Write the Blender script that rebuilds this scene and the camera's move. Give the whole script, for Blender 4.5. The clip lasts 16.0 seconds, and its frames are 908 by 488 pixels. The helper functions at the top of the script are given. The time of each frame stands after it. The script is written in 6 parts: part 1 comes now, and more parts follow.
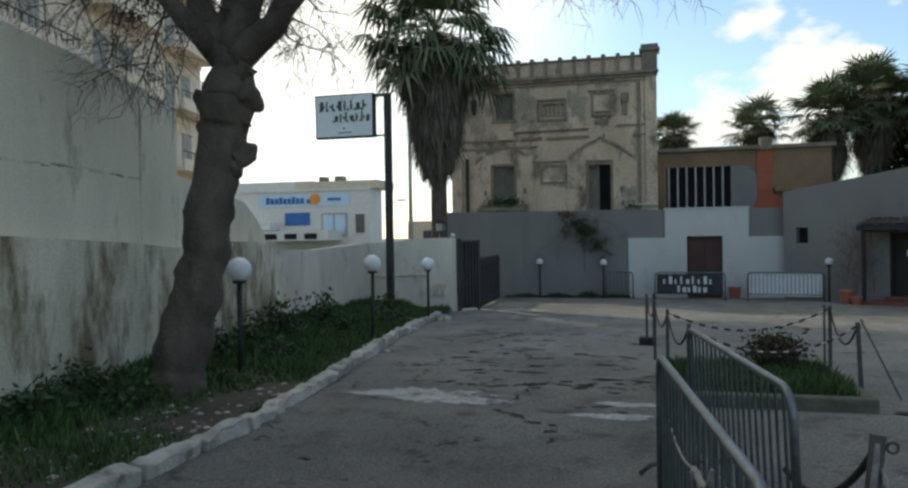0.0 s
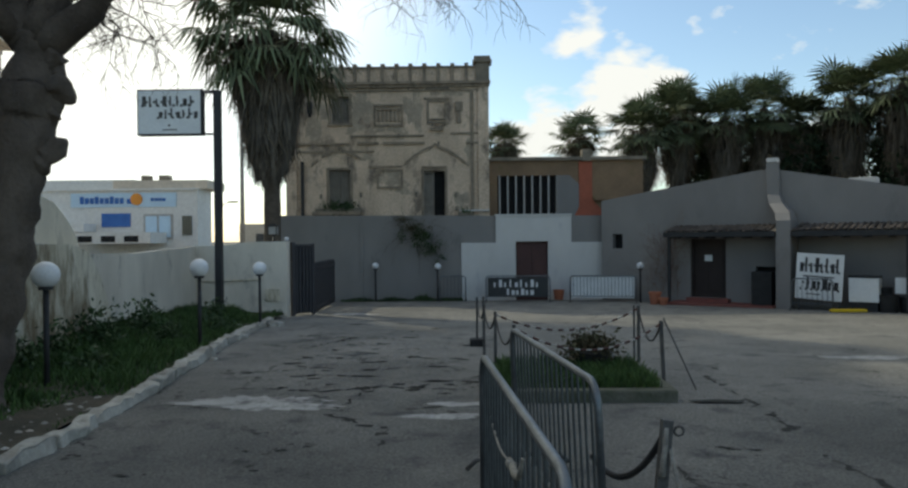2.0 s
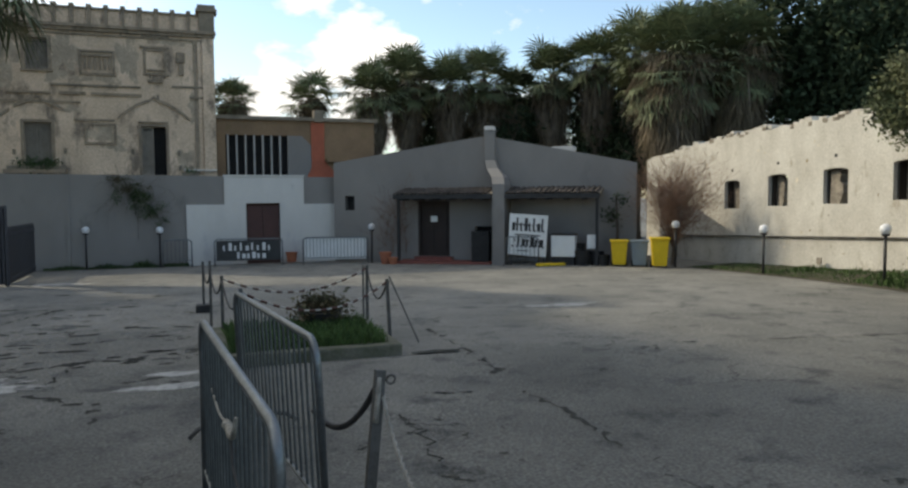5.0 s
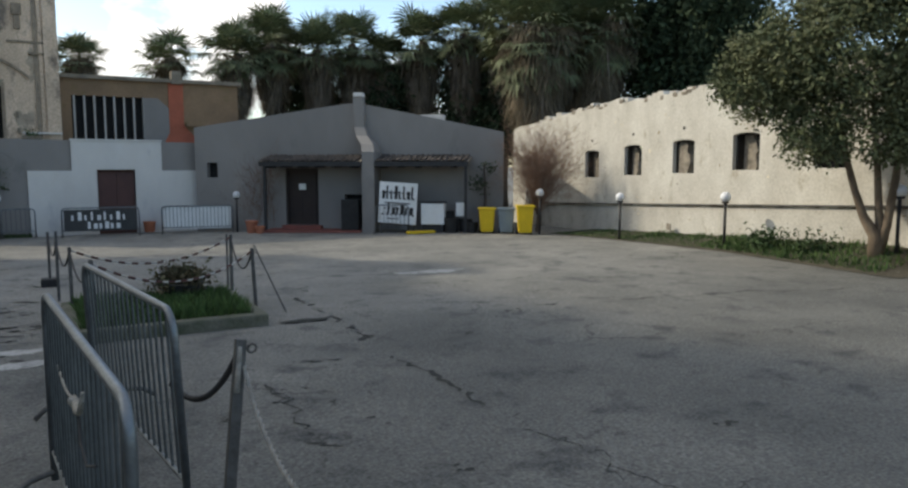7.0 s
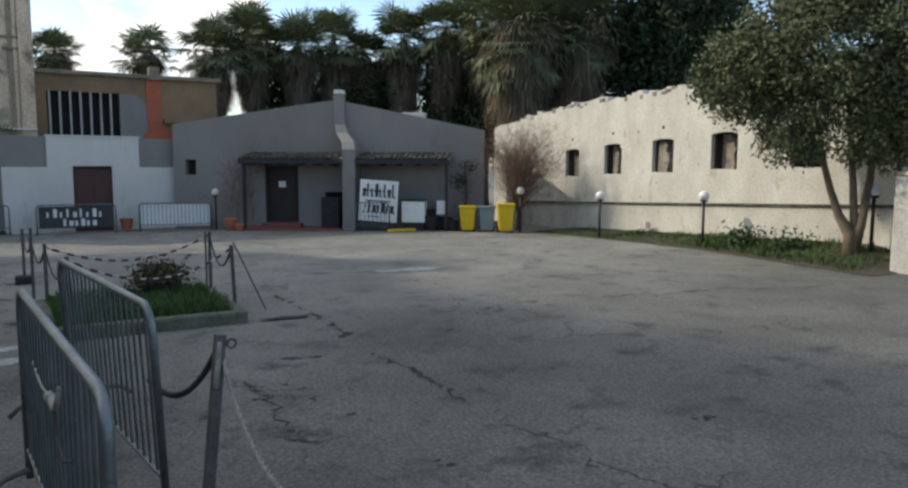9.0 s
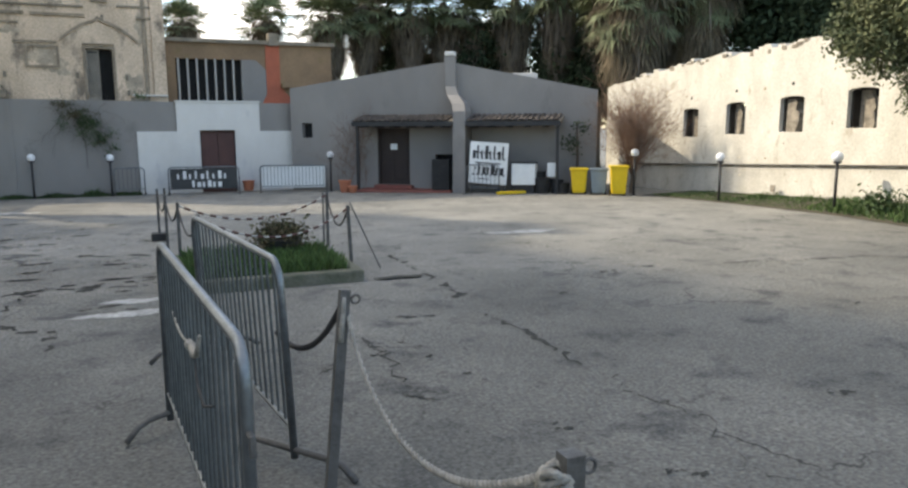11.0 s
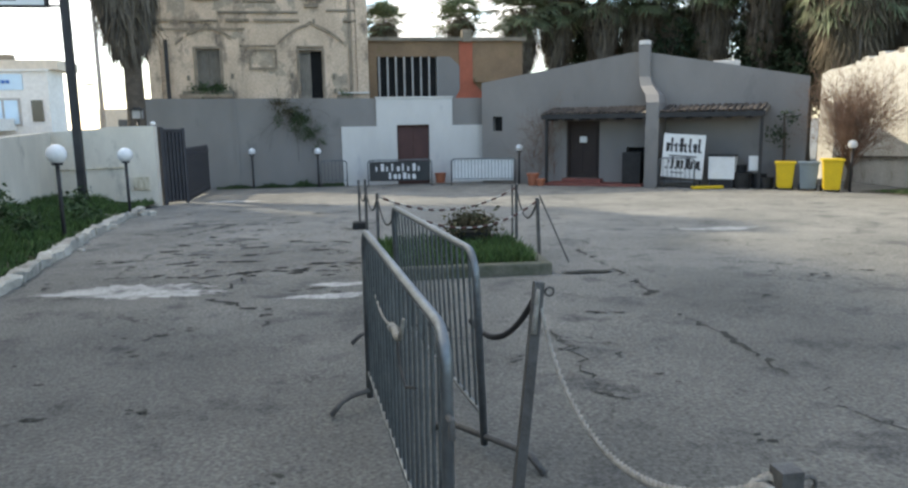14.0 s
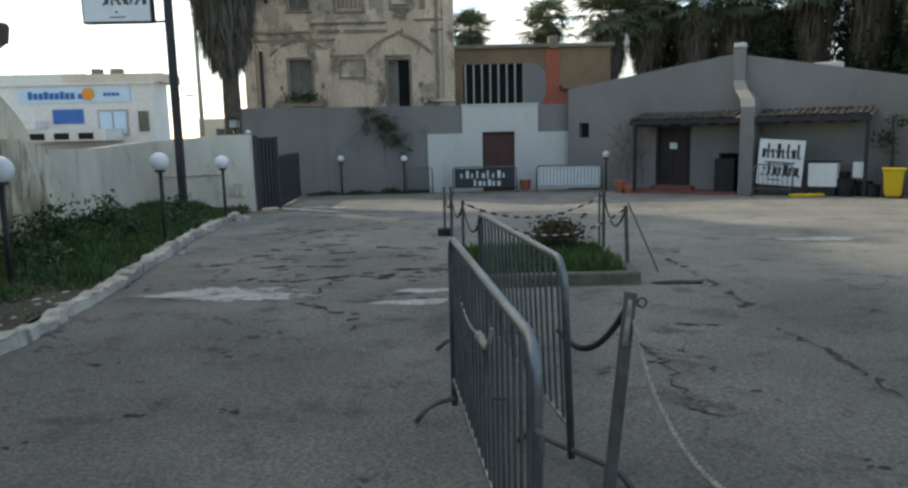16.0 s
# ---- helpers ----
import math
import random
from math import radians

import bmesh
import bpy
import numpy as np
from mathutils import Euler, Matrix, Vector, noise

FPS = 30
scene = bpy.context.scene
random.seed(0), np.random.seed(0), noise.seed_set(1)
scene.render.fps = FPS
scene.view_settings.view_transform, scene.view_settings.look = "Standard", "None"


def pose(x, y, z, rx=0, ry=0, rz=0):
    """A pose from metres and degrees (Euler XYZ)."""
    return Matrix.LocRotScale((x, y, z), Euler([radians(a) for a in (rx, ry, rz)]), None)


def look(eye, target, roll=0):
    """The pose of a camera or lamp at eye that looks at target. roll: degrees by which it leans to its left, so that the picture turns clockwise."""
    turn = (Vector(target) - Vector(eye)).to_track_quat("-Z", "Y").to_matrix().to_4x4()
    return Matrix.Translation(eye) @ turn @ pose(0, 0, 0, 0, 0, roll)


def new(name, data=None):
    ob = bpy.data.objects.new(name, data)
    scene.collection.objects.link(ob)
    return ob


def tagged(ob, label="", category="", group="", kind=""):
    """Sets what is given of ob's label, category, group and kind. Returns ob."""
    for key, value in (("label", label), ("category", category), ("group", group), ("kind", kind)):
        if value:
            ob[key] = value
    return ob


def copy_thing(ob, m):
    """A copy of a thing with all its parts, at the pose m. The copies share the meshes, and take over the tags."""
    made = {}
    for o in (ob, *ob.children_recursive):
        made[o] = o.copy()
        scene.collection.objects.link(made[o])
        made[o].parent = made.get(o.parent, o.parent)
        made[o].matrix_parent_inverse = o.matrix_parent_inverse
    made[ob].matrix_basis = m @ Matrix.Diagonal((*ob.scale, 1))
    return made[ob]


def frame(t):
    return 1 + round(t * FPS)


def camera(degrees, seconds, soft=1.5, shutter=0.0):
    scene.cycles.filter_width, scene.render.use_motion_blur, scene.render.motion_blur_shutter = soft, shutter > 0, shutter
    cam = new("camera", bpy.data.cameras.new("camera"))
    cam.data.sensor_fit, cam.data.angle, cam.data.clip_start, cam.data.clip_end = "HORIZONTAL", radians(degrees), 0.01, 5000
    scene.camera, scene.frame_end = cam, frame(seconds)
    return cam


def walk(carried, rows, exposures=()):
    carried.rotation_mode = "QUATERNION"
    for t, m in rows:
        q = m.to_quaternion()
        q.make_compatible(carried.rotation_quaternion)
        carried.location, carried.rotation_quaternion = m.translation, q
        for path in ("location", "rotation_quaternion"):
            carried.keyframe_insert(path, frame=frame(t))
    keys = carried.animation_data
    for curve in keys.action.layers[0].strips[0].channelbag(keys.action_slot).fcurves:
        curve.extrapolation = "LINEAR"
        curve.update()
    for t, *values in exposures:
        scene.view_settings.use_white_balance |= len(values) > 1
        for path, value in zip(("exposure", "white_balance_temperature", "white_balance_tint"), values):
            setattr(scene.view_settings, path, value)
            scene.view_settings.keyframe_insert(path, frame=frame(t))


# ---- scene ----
cam = camera(63.5, 16.0, soft=2.45)
PATH = [
    (0, (0.829, -0.094, 1.776), (0.347, 1.847, 1.756), -0.9),
    (0.5, (0.839, -0.094, 1.774), (0.384, 1.854, 1.766), -1.2),
    (1, (0.856, -0.104, 1.778), (0.518, 1.867, 1.77), -1.1),
    (1.5, (0.861, -0.134, 1.778), (0.692, 1.859, 1.766), -0.7),
    (2, (0.881, -0.155, 1.778), (0.837, 1.845, 1.764), -0.5),
    (2.5, (0.901, -0.159, 1.78), (0.988, 1.839, 1.761), -0.7),
    (3, (0.904, -0.188, 1.795), (1.143, 1.798, 1.768), -0.6),
    (3.5, (0.924, -0.2, 1.791), (1.28, 1.768, 1.757), -0.6),
    (4, (0.936, -0.225, 1.789), (1.43, 1.712, 1.728), -0.6),
    (4.5, (0.943, -0.252, 1.78), (1.541, 1.654, 1.679), -0.4),
    (4.7, (0.946, -0.258, 1.78), (1.564, 1.637, 1.67), -0.4),
    (6.8, (0.972, -0.324, 1.775), (1.918, 1.423, 1.568), 0.0),
    (7, (0.975, -0.33, 1.775), (1.945, 1.406, 1.564), 0.0),
    (7.5, (0.971, -0.364, 1.773), (2.011, 1.332, 1.569), 0.4),
    (8, (0.981, -0.362, 1.769), (2.059, 1.311, 1.571), 0.5),
    (10.3, (0.946, -0.257, 1.742), (1.782, 1.535, 1.467), -0.3),
    (10.5, (0.943, -0.248, 1.74), (1.755, 1.556, 1.446), -0.3),
    (11, (0.939, -0.226, 1.724), (1.689, 1.602, 1.41), -0.2),
    (11.5, (0.929, -0.211, 1.717), (1.6, 1.643, 1.385), -0.3),
    (12, (0.922, -0.203, 1.717), (1.51, 1.679, 1.379), -0.3),
    (12.5, (0.918, -0.204, 1.718), (1.433, 1.699, 1.383), -0.5),
    (13, (0.913, -0.206, 1.717), (1.362, 1.714, 1.385), -0.6),
    (13.5, (0.901, -0.209, 1.719), (1.266, 1.73, 1.389), -0.7),
    (14, (0.893, -0.199, 1.717), (1.16, 1.756, 1.39), -0.9),
    (14.5, (0.888, -0.171, 1.712), (1.073, 1.793, 1.387), -1.2),
    (15, (0.888, -0.17, 1.711), (1.023, 1.8, 1.391), -1.2),
    (15.5, (0.883, -0.164, 1.711), (0.979, 1.809, 1.396), -1.2),
    (16, (0.876, -0.151, 1.713), (0.917, 1.825, 1.409), -1.3),
]
EXPOSURES = [(0, 0.58, 6900, 3), (3.0, 0.42, 6850, 3), (3.5, 0.46, 6850, 3), (4.5, 0.72, 7100, 6), (7.0, 0.92, 6850, 8), (8.0, 0.92, 6700, 8), (10.5, 1.22, 6800, 9), (11.0, 1.77, 7250, 10), (11.5, 1.97, 7350, 11), (12.5, 2.14, 7250, 10), (13.5, 2.12, 7050, 9), (14.5, 1.32, 6900, 6), (15.0, 1.12, 6900, 5), (16.0, 1.14, 7050, 5)]
walk(cam, [(t, look(eye, target, roll)) for t, eye, target, roll in PATH], EXPOSURES)

# ---------------------------------------------------------------- world and sun
world = bpy.data.worlds.new("sky")
scene.world = world
world.use_nodes = True
wn, wl = world.node_tree.nodes, world.node_tree.links
wn.clear()
SUN_AZ, SUN_EL = -47.0, 33.0          # degrees from +y (negative: to the left), above the horizon
sky = wn.new("ShaderNodeTexSky")
sky.sky_type = 'NISHITA'
sky.sun_disc = False
sky.sun_elevation = radians(SUN_EL)
sky.sun_rotation = radians(SUN_AZ)
sky.air_density, sky.dust_density, sky.ozone_density = 1.0, 0.6, 2.0
wc = wn.new("ShaderNodeTexCoord")
wmap = wn.new("ShaderNodeMapping")
wmap.inputs["Scale"].default_value = (1, 1, 2.0)
wmap.inputs["Location"].default_value = (0.35, 0.1, 0.0)
cloud = wn.new("ShaderNodeTexNoise")
cloud.inputs["Scale"].default_value = 13.0
cloud.inputs["Detail"].default_value = 9
cloud.inputs["Roughness"].default_value = 0.55
ramp = wn.new("ShaderNodeValToRGB")
ramp.color_ramp.elements[0].position, ramp.color_ramp.elements[1].position = 0.64, 0.80
mixc = wn.new("ShaderNodeMix")
mixc.data_type = 'RGBA'
mixc.inputs["B"].default_value = (5.4, 5.4, 5.5, 1)
bg = wn.new("ShaderNodeBackground")
bg.inputs["Strength"].default_value = 0.13
wo = wn.new("ShaderNodeOutputWorld")
wl.new(wc.outputs["Generated"], wmap.inputs["Vector"])
wl.new(wmap.outputs["Vector"], cloud.inputs["Vector"])
# a rising bank of cumulus behind the hall and loose puffs above it: azimuth, elevation, radius and weight of each
puffs = None
for az, el, rad, top in ((3.6, 7.3, 2.6, 1.0), (7.0, 8.2, 3.4, 1.0), (9.6, 9.4, 2.9, 1.0), (11.4, 10.6, 2.5, 1.0), (13.2, 10.0, 2.6, 1.0), (14.9, 11.6, 1.9, 0.9), (12.0, 7.0, 3.6, 1.0), (17.0, 8.5, 2.6, 0.8),
                         (12.0, 14.5, 2.3, 0.62), (9.6, 15.0, 2.0, 0.62), (7.6, 14.3, 1.6, 0.6), (9.2, 17.6, 2.6, 0.6), (18.8, 17.6, 2.8, 0.5), (16.9, 15.4, 0.9, 0.5), (25.5, 6.0, 2.6, 0.8), (27.5, 17.5, 2.2, 0.4)):
    centre = wn.new("ShaderNodeVectorMath")
    centre.operation = 'DISTANCE'
    centre.inputs[1].default_value = (math.sin(radians(az)) * math.cos(radians(el)), math.cos(radians(az)) * math.cos(radians(el)), math.sin(radians(el)))
    wl.new(wc.outputs["Generated"], centre.inputs[0])
    swell = wn.new("ShaderNodeMapRange")
    swell.inputs["From Min"].default_value, swell.inputs["From Max"].default_value = 0.0, radians(rad * 1.25)
    swell.inputs["To Min"].default_value, swell.inputs["To Max"].default_value = top, 0.0
    wl.new(centre.outputs["Value"], swell.inputs["Value"])
    if puffs is None:
        puffs = swell.outputs["Result"]
    else:
        larger = wn.new("ShaderNodeMath")
        larger.operation = 'MAXIMUM'
        wl.new(puffs, larger.inputs[0])
        wl.new(swell.outputs["Result"], larger.inputs[1])
        puffs = larger.outputs[0]
summed = wn.new("ShaderNodeMath")
summed.operation = 'MULTIPLY_ADD'
summed.inputs[1].default_value = 0.52
wl.new(puffs, summed.inputs[0])
# unseen cloud added higher up, to raise the ambient light on the yard
height = wn.new("ShaderNodeSeparateXYZ")
wl.new(wc.outputs["Generated"], height.inputs["Vector"])
added_cover = wn.new("ShaderNodeMapRange")
added_cover.inputs["From Min"].default_value, added_cover.inputs["From Max"].default_value = 0.36, 0.72
added_cover.inputs["To Min"].default_value, added_cover.inputs["To Max"].default_value = 0.0, 0.175
wl.new(height.outputs["Z"], added_cover.inputs["Value"])
field = wn.new("ShaderNodeMath")
field.operation = 'ADD'
wl.new(cloud.outputs["Fac"], field.inputs[0])
wl.new(added_cover.outputs["Result"], field.inputs[1])
wl.new(field.outputs[0], summed.inputs[2])
wl.new(summed.outputs[0], ramp.inputs["Fac"])
# thin haze everywhere, thicker towards the sun
aim = wn.new("ShaderNodeVectorMath")
aim.operation = 'DOT_PRODUCT'
aim.inputs[1].default_value = (math.sin(radians(SUN_AZ)) * math.cos(radians(SUN_EL)), math.cos(radians(SUN_AZ)) * math.cos(radians(SUN_EL)), math.sin(radians(SUN_EL)))
wl.new(wc.outputs["Generated"], aim.inputs[0])
haze = wn.new("ShaderNodeMapRange")
haze.interpolation_type = 'SMOOTHSTEP'
haze.inputs["From Min"].default_value, haze.inputs["From Max"].default_value = 0.68, 0.88
haze.inputs["To Min"].default_value, haze.inputs["To Max"].default_value = 0.0, 1.0
wl.new(aim.outputs["Value"], haze.inputs["Value"])
wl.new(ramp.outputs["Color"], mixc.inputs["Factor"])
glow = wn.new("ShaderNodeMix")
glow.data_type = 'RGBA'
glow.inputs["B"].default_value = (7.6, 7.6, 7.6, 1)
wl.new(haze.outputs["Result"], glow.inputs["Factor"])
wl.new(mixc.outputs["Result"], glow.inputs["A"])
wl.new(sky.outputs["Color"], mixc.inputs["A"])
wl.new(glow.outputs["Result"], bg.inputs["Color"])
wl.new(bg.outputs["Background"], wo.inputs["Surface"])

sun_dir = Vector((math.sin(radians(SUN_AZ)) * math.cos(radians(SUN_EL)), math.cos(radians(SUN_AZ)) * math.cos(radians(SUN_EL)), math.sin(radians(SUN_EL))))
sun = new("sun", bpy.data.lights.new("sun", 'SUN'))
sun.data.energy, sun.data.angle, sun.data.color = 1.7, radians(1.5), (1.0, 0.91, 0.77)
sun.matrix_world = look(sun_dir * 50, (0, 0, 0))


# ---------------------------------------------------------------- materials
def mat(name, c1, c2, scale=1.0, rough=0.8, bump=0.2, bscale=40.0, metal=0.0, streak=0.0, stain=None, stain_scale=0.8, stain_at=0.55, vary=0.0, spec=0.3, grainy=0.09):
    """Two tones at a broad scale, fine grain in tone and relief, and, if given, stains or runs of a third tone."""
    m = bpy.data.materials.new(name)
    m.use_nodes = True
    n, k = m.node_tree.nodes, m.node_tree.links
    b = n["Principled BSDF"]
    b.inputs["Roughness"].default_value, b.inputs["Metallic"].default_value = rough, metal
    b.inputs["Specular IOR Level"].default_value = spec
    geo = n.new("ShaderNodeNewGeometry")
    mp = n.new("ShaderNodeMapping")
    if streak:
        mp.inputs["Scale"].default_value = (1, 1, streak)
    k.new(geo.outputs["Position"], mp.inputs["Vector"])
    broad = n.new("ShaderNodeTexNoise")
    broad.inputs["Scale"].default_value, broad.inputs["Detail"].default_value, broad.inputs["Roughness"].default_value = scale, 6, 0.6
    k.new(mp.outputs["Vector"], broad.inputs["Vector"])
    rp = n.new("ShaderNodeValToRGB")
    rp.color_ramp.elements[0].position, rp.color_ramp.elements[1].position = 0.33, 0.68
    rp.color_ramp.elements[0].color, rp.color_ramp.elements[1].color = (*c1, 1), (*c2, 1)
    k.new(broad.outputs["Fac"], rp.inputs["Fac"])
    col = rp.outputs["Color"]
    grain = n.new("ShaderNodeTexNoise")
    grain.inputs["Scale"].default_value, grain.inputs["Detail"].default_value = bscale, 4
    k.new(geo.outputs["Position"], grain.inputs["Vector"])
    if stain:
        st = n.new("ShaderNodeTexNoise")
        st.inputs["Scale"].default_value, st.inputs["Detail"].default_value, st.inputs["Roughness"].default_value = stain_scale, 8, 0.65
        off = n.new("ShaderNodeVectorMath")
        off.operation = 'ADD'
        off.inputs[1].default_value = (13.0, 7.0, 3.0)
        k.new(mp.outputs["Vector"], off.inputs[0])
        k.new(off.outputs["Vector"], st.inputs["Vector"])
        sr = n.new("ShaderNodeValToRGB")
        sr.color_ramp.elements[0].position, sr.color_ramp.elements[1].position = stain_at, stain_at + 0.13
        k.new(st.outputs["Fac"], sr.inputs["Fac"])
        mx = n.new("ShaderNodeMix")
        mx.data_type = 'RGBA'
        mx.inputs["B"].default_value = (*stain, 1)
        k.new(sr.outputs["Color"], mx.inputs["Factor"])
        k.new(col, mx.inputs["A"])
        col = mx.outputs["Result"]
    hv = n.new("ShaderNodeHueSaturation")
    k.new(col, hv.inputs["Color"])
    mr = n.new("ShaderNodeMapRange")
    mr.inputs["From Min"].default_value, mr.inputs["From Max"].default_value = 0.3, 0.7
    mr.inputs["To Min"].default_value, mr.inputs["To Max"].default_value = 1 - grainy, 1 + grainy
    k.new(grain.outputs["Fac"], mr.inputs["Value"])
    val = mr.outputs["Result"]
    if vary:
        oi = n.new("ShaderNodeObjectInfo")
        isl = n.new("ShaderNodeMath")
        isl.operation = 'ADD'
        k.new(oi.outputs["Random"], isl.inputs[0])
        k.new(geo.outputs["Random Per Island"], isl.inputs[1])
        fr = n.new("ShaderNodeMath")
        fr.operation = 'FRACT'
        k.new(isl.outputs[0], fr.inputs[0])
        vr = n.new("ShaderNodeMapRange")
        vr.inputs["To Min"].default_value, vr.inputs["To Max"].default_value = 1 - vary, 1 + vary
        k.new(fr.outputs[0], vr.inputs["Value"])
        mu = n.new("ShaderNodeMath")
        mu.operation = 'MULTIPLY'
        k.new(val, mu.inputs[0])
        k.new(vr.outputs["Result"], mu.inputs[1])
        val = mu.outputs[0]
    k.new(val, hv.inputs["Value"])
    k.new(hv.outputs["Color"], b.inputs["Base Color"])
    if bump:
        bp = n.new("ShaderNodeBump")
        bp.inputs["Strength"].default_value, bp.inputs["Distance"].default_value = bump, 0.02
        k.new(grain.outputs["Fac"], bp.inputs["Height"])
        k.new(bp.outputs["Normal"], b.inputs["Normal"])
    return m


M_asphalt = mat("asphalt", (0.112, 0.112, 0.103), (0.178, 0.174, 0.158), 0.5, 0.92, 0.7, 42, stain=(0.078, 0.079, 0.076), stain_scale=1.7, stain_at=0.54, grainy=0.3, spec=0.2)
n, k = M_asphalt.node_tree.nodes, M_asphalt.node_tree.links
old = n["Principled BSDF"].inputs["Base Color"].links[0].from_socket
geo = n.new("ShaderNodeNewGeometry")
warp = n.new("ShaderNodeTexNoise")
warp.inputs["Scale"].default_value, warp.inputs["Detail"].default_value = 7.0, 6
wadd = n.new("ShaderNodeMixRGB")
wadd.blend_type = 'ADD'
wadd.inputs["Fac"].default_value = 0.3
k.new(geo.outputs["Position"], warp.inputs["Vector"])
k.new(geo.outputs["Position"], wadd.inputs["Color1"])
k.new(warp.outputs["Color"], wadd.inputs["Color2"])
cells = n.new("ShaderNodeTexVoronoi")
cells.feature = 'DISTANCE_TO_EDGE'
cells.inputs["Scale"].default_value = 0.75
k.new(wadd.outputs["Color"], cells.inputs["Vector"])
thin = n.new("ShaderNodeMapRange")
thin.inputs["From Min"].default_value, thin.inputs["From Max"].default_value = 0.003, 0.014
thin.inputs["To Min"].default_value, thin.inputs["To Max"].default_value = 1.0, 0.0
k.new(cells.outputs["Distance"], thin.inputs["Value"])
where = n.new("ShaderNodeTexNoise")
where.inputs["Scale"].default_value, where.inputs["Detail"].default_value = 0.55, 4
k.new(geo.outputs["Position"], where.inputs["Vector"])
mask = n.new("ShaderNodeMapRange")
mask.inputs["From Min"].default_value, mask.inputs["From Max"].default_value = 0.52, 0.68
k.new(where.outputs["Fac"], mask.inputs["Value"])
cut = n.new("ShaderNodeMath")
cut.operation = 'MULTIPLY'
k.new(thin.outputs["Result"], cut.inputs[0])
k.new(mask.outputs["Result"], cut.inputs[1])
seam = n.new("ShaderNodeMix")
seam.data_type = 'RGBA'
seam.inputs["B"].default_value = (0.03, 0.03, 0.028, 1)
k.new(cut.outputs[0], seam.inputs["Factor"])
k.new(old, seam.inputs["A"])
# the asphalt tone rises with y: darker near, paler far, shifted by noise
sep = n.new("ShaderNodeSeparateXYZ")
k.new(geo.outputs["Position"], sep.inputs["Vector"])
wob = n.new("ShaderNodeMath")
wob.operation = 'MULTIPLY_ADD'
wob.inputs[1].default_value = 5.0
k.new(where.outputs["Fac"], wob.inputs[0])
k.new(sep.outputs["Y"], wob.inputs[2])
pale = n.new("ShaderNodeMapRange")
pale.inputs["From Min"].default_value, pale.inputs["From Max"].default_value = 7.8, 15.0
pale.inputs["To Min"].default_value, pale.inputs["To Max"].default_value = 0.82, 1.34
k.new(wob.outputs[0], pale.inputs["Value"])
tone = n.new("ShaderNodeHueSaturation")
k.new(seam.outputs["Result"], tone.inputs["Color"])
gravel = n.new("ShaderNodeTexNoise")
gravel.inputs["Scale"].default_value, gravel.inputs["Detail"].default_value, gravel.inputs["Roughness"].default_value = 34.0, 6, 0.75
k.new(geo.outputs["Position"], gravel.inputs["Vector"])
speck = n.new("ShaderNodeMapRange")
speck.inputs["From Min"].default_value, speck.inputs["From Max"].default_value = 0.36, 0.62
speck.inputs["To Min"].default_value, speck.inputs["To Max"].default_value = 0.68, 1.22
k.new(gravel.outputs["Fac"], speck.inputs["Value"])
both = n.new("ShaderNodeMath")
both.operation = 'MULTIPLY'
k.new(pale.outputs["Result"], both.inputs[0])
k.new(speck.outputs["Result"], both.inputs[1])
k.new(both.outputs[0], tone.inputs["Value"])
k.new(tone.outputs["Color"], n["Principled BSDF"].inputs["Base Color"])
M_crack = mat("crack_fill", (0.02, 0.021, 0.019), (0.045, 0.045, 0.038), 6, 0.95, 0.4, 60)
M_patch = mat("pale_cement", (0.40, 0.40, 0.38), (0.28, 0.28, 0.265), 2.6, 0.9, 0.5, 40, stain=(0.13, 0.13, 0.125), stain_scale=4.0, stain_at=0.50, grainy=0.25)
M_limewash = mat("old_limewash", (0.76, 0.68, 0.54), (0.62, 0.555, 0.44), 0.9, 0.9, 0.25, 45, streak=0.35, stain=(0.36, 0.33, 0.26), stain_scale=1.9, stain_at=0.57)
M_limewash_low = mat("weathered_limewash", (0.70, 0.645, 0.52), (0.50, 0.445, 0.33), 1.6, 0.95, 0.4, 40, streak=0.35, stain=(0.20, 0.155, 0.095), stain_scale=1.5, stain_at=0.46, grainy=0.14)
M_limewash_new = mat("newer_limewash", (0.71, 0.65, 0.55), (0.57, 0.52, 0.44), 1.2, 0.9, 0.3, 40, streak=0.4, stain=(0.36, 0.33, 0.28), stain_scale=1.8, stain_at=0.57, grainy=0.12)
M_cream = mat("cream_plaster", (0.53, 0.515, 0.465), (0.42, 0.40, 0.355), 1.5, 0.92, 0.28, 22, streak=0.6, stain=(0.34, 0.31, 0.255), stain_scale=2.2, stain_at=0.57, grainy=0.14)
M_rubble = mat("rubble_stone", (0.30, 0.265, 0.215), (0.13, 0.115, 0.095), 7, 0.95, 0.9, 12)
M_grey = mat("grey_render", (0.192, 0.181, 0.171), (0.243, 0.230, 0.217), 0.5, 0.9, 0.12, 60, streak=0.5, stain=(0.155, 0.148, 0.14), stain_scale=0.9, stain_at=0.6)
M_portal = mat("white_render", (0.61, 0.595, 0.565), (0.51, 0.495, 0.47), 0.7, 0.85, 0.10, 60, streak=0.4, stain=(0.40, 0.40, 0.41), stain_scale=1.0, stain_at=0.6)
M_house = mat("flaking_ochre_plaster", (0.68, 0.53, 0.40), (0.47, 0.365, 0.27), 1.1, 0.95, 0.6, 16, streak=0.6, stain=(0.21, 0.17, 0.135), stain_scale=1.5, stain_at=0.515, grainy=0.2)
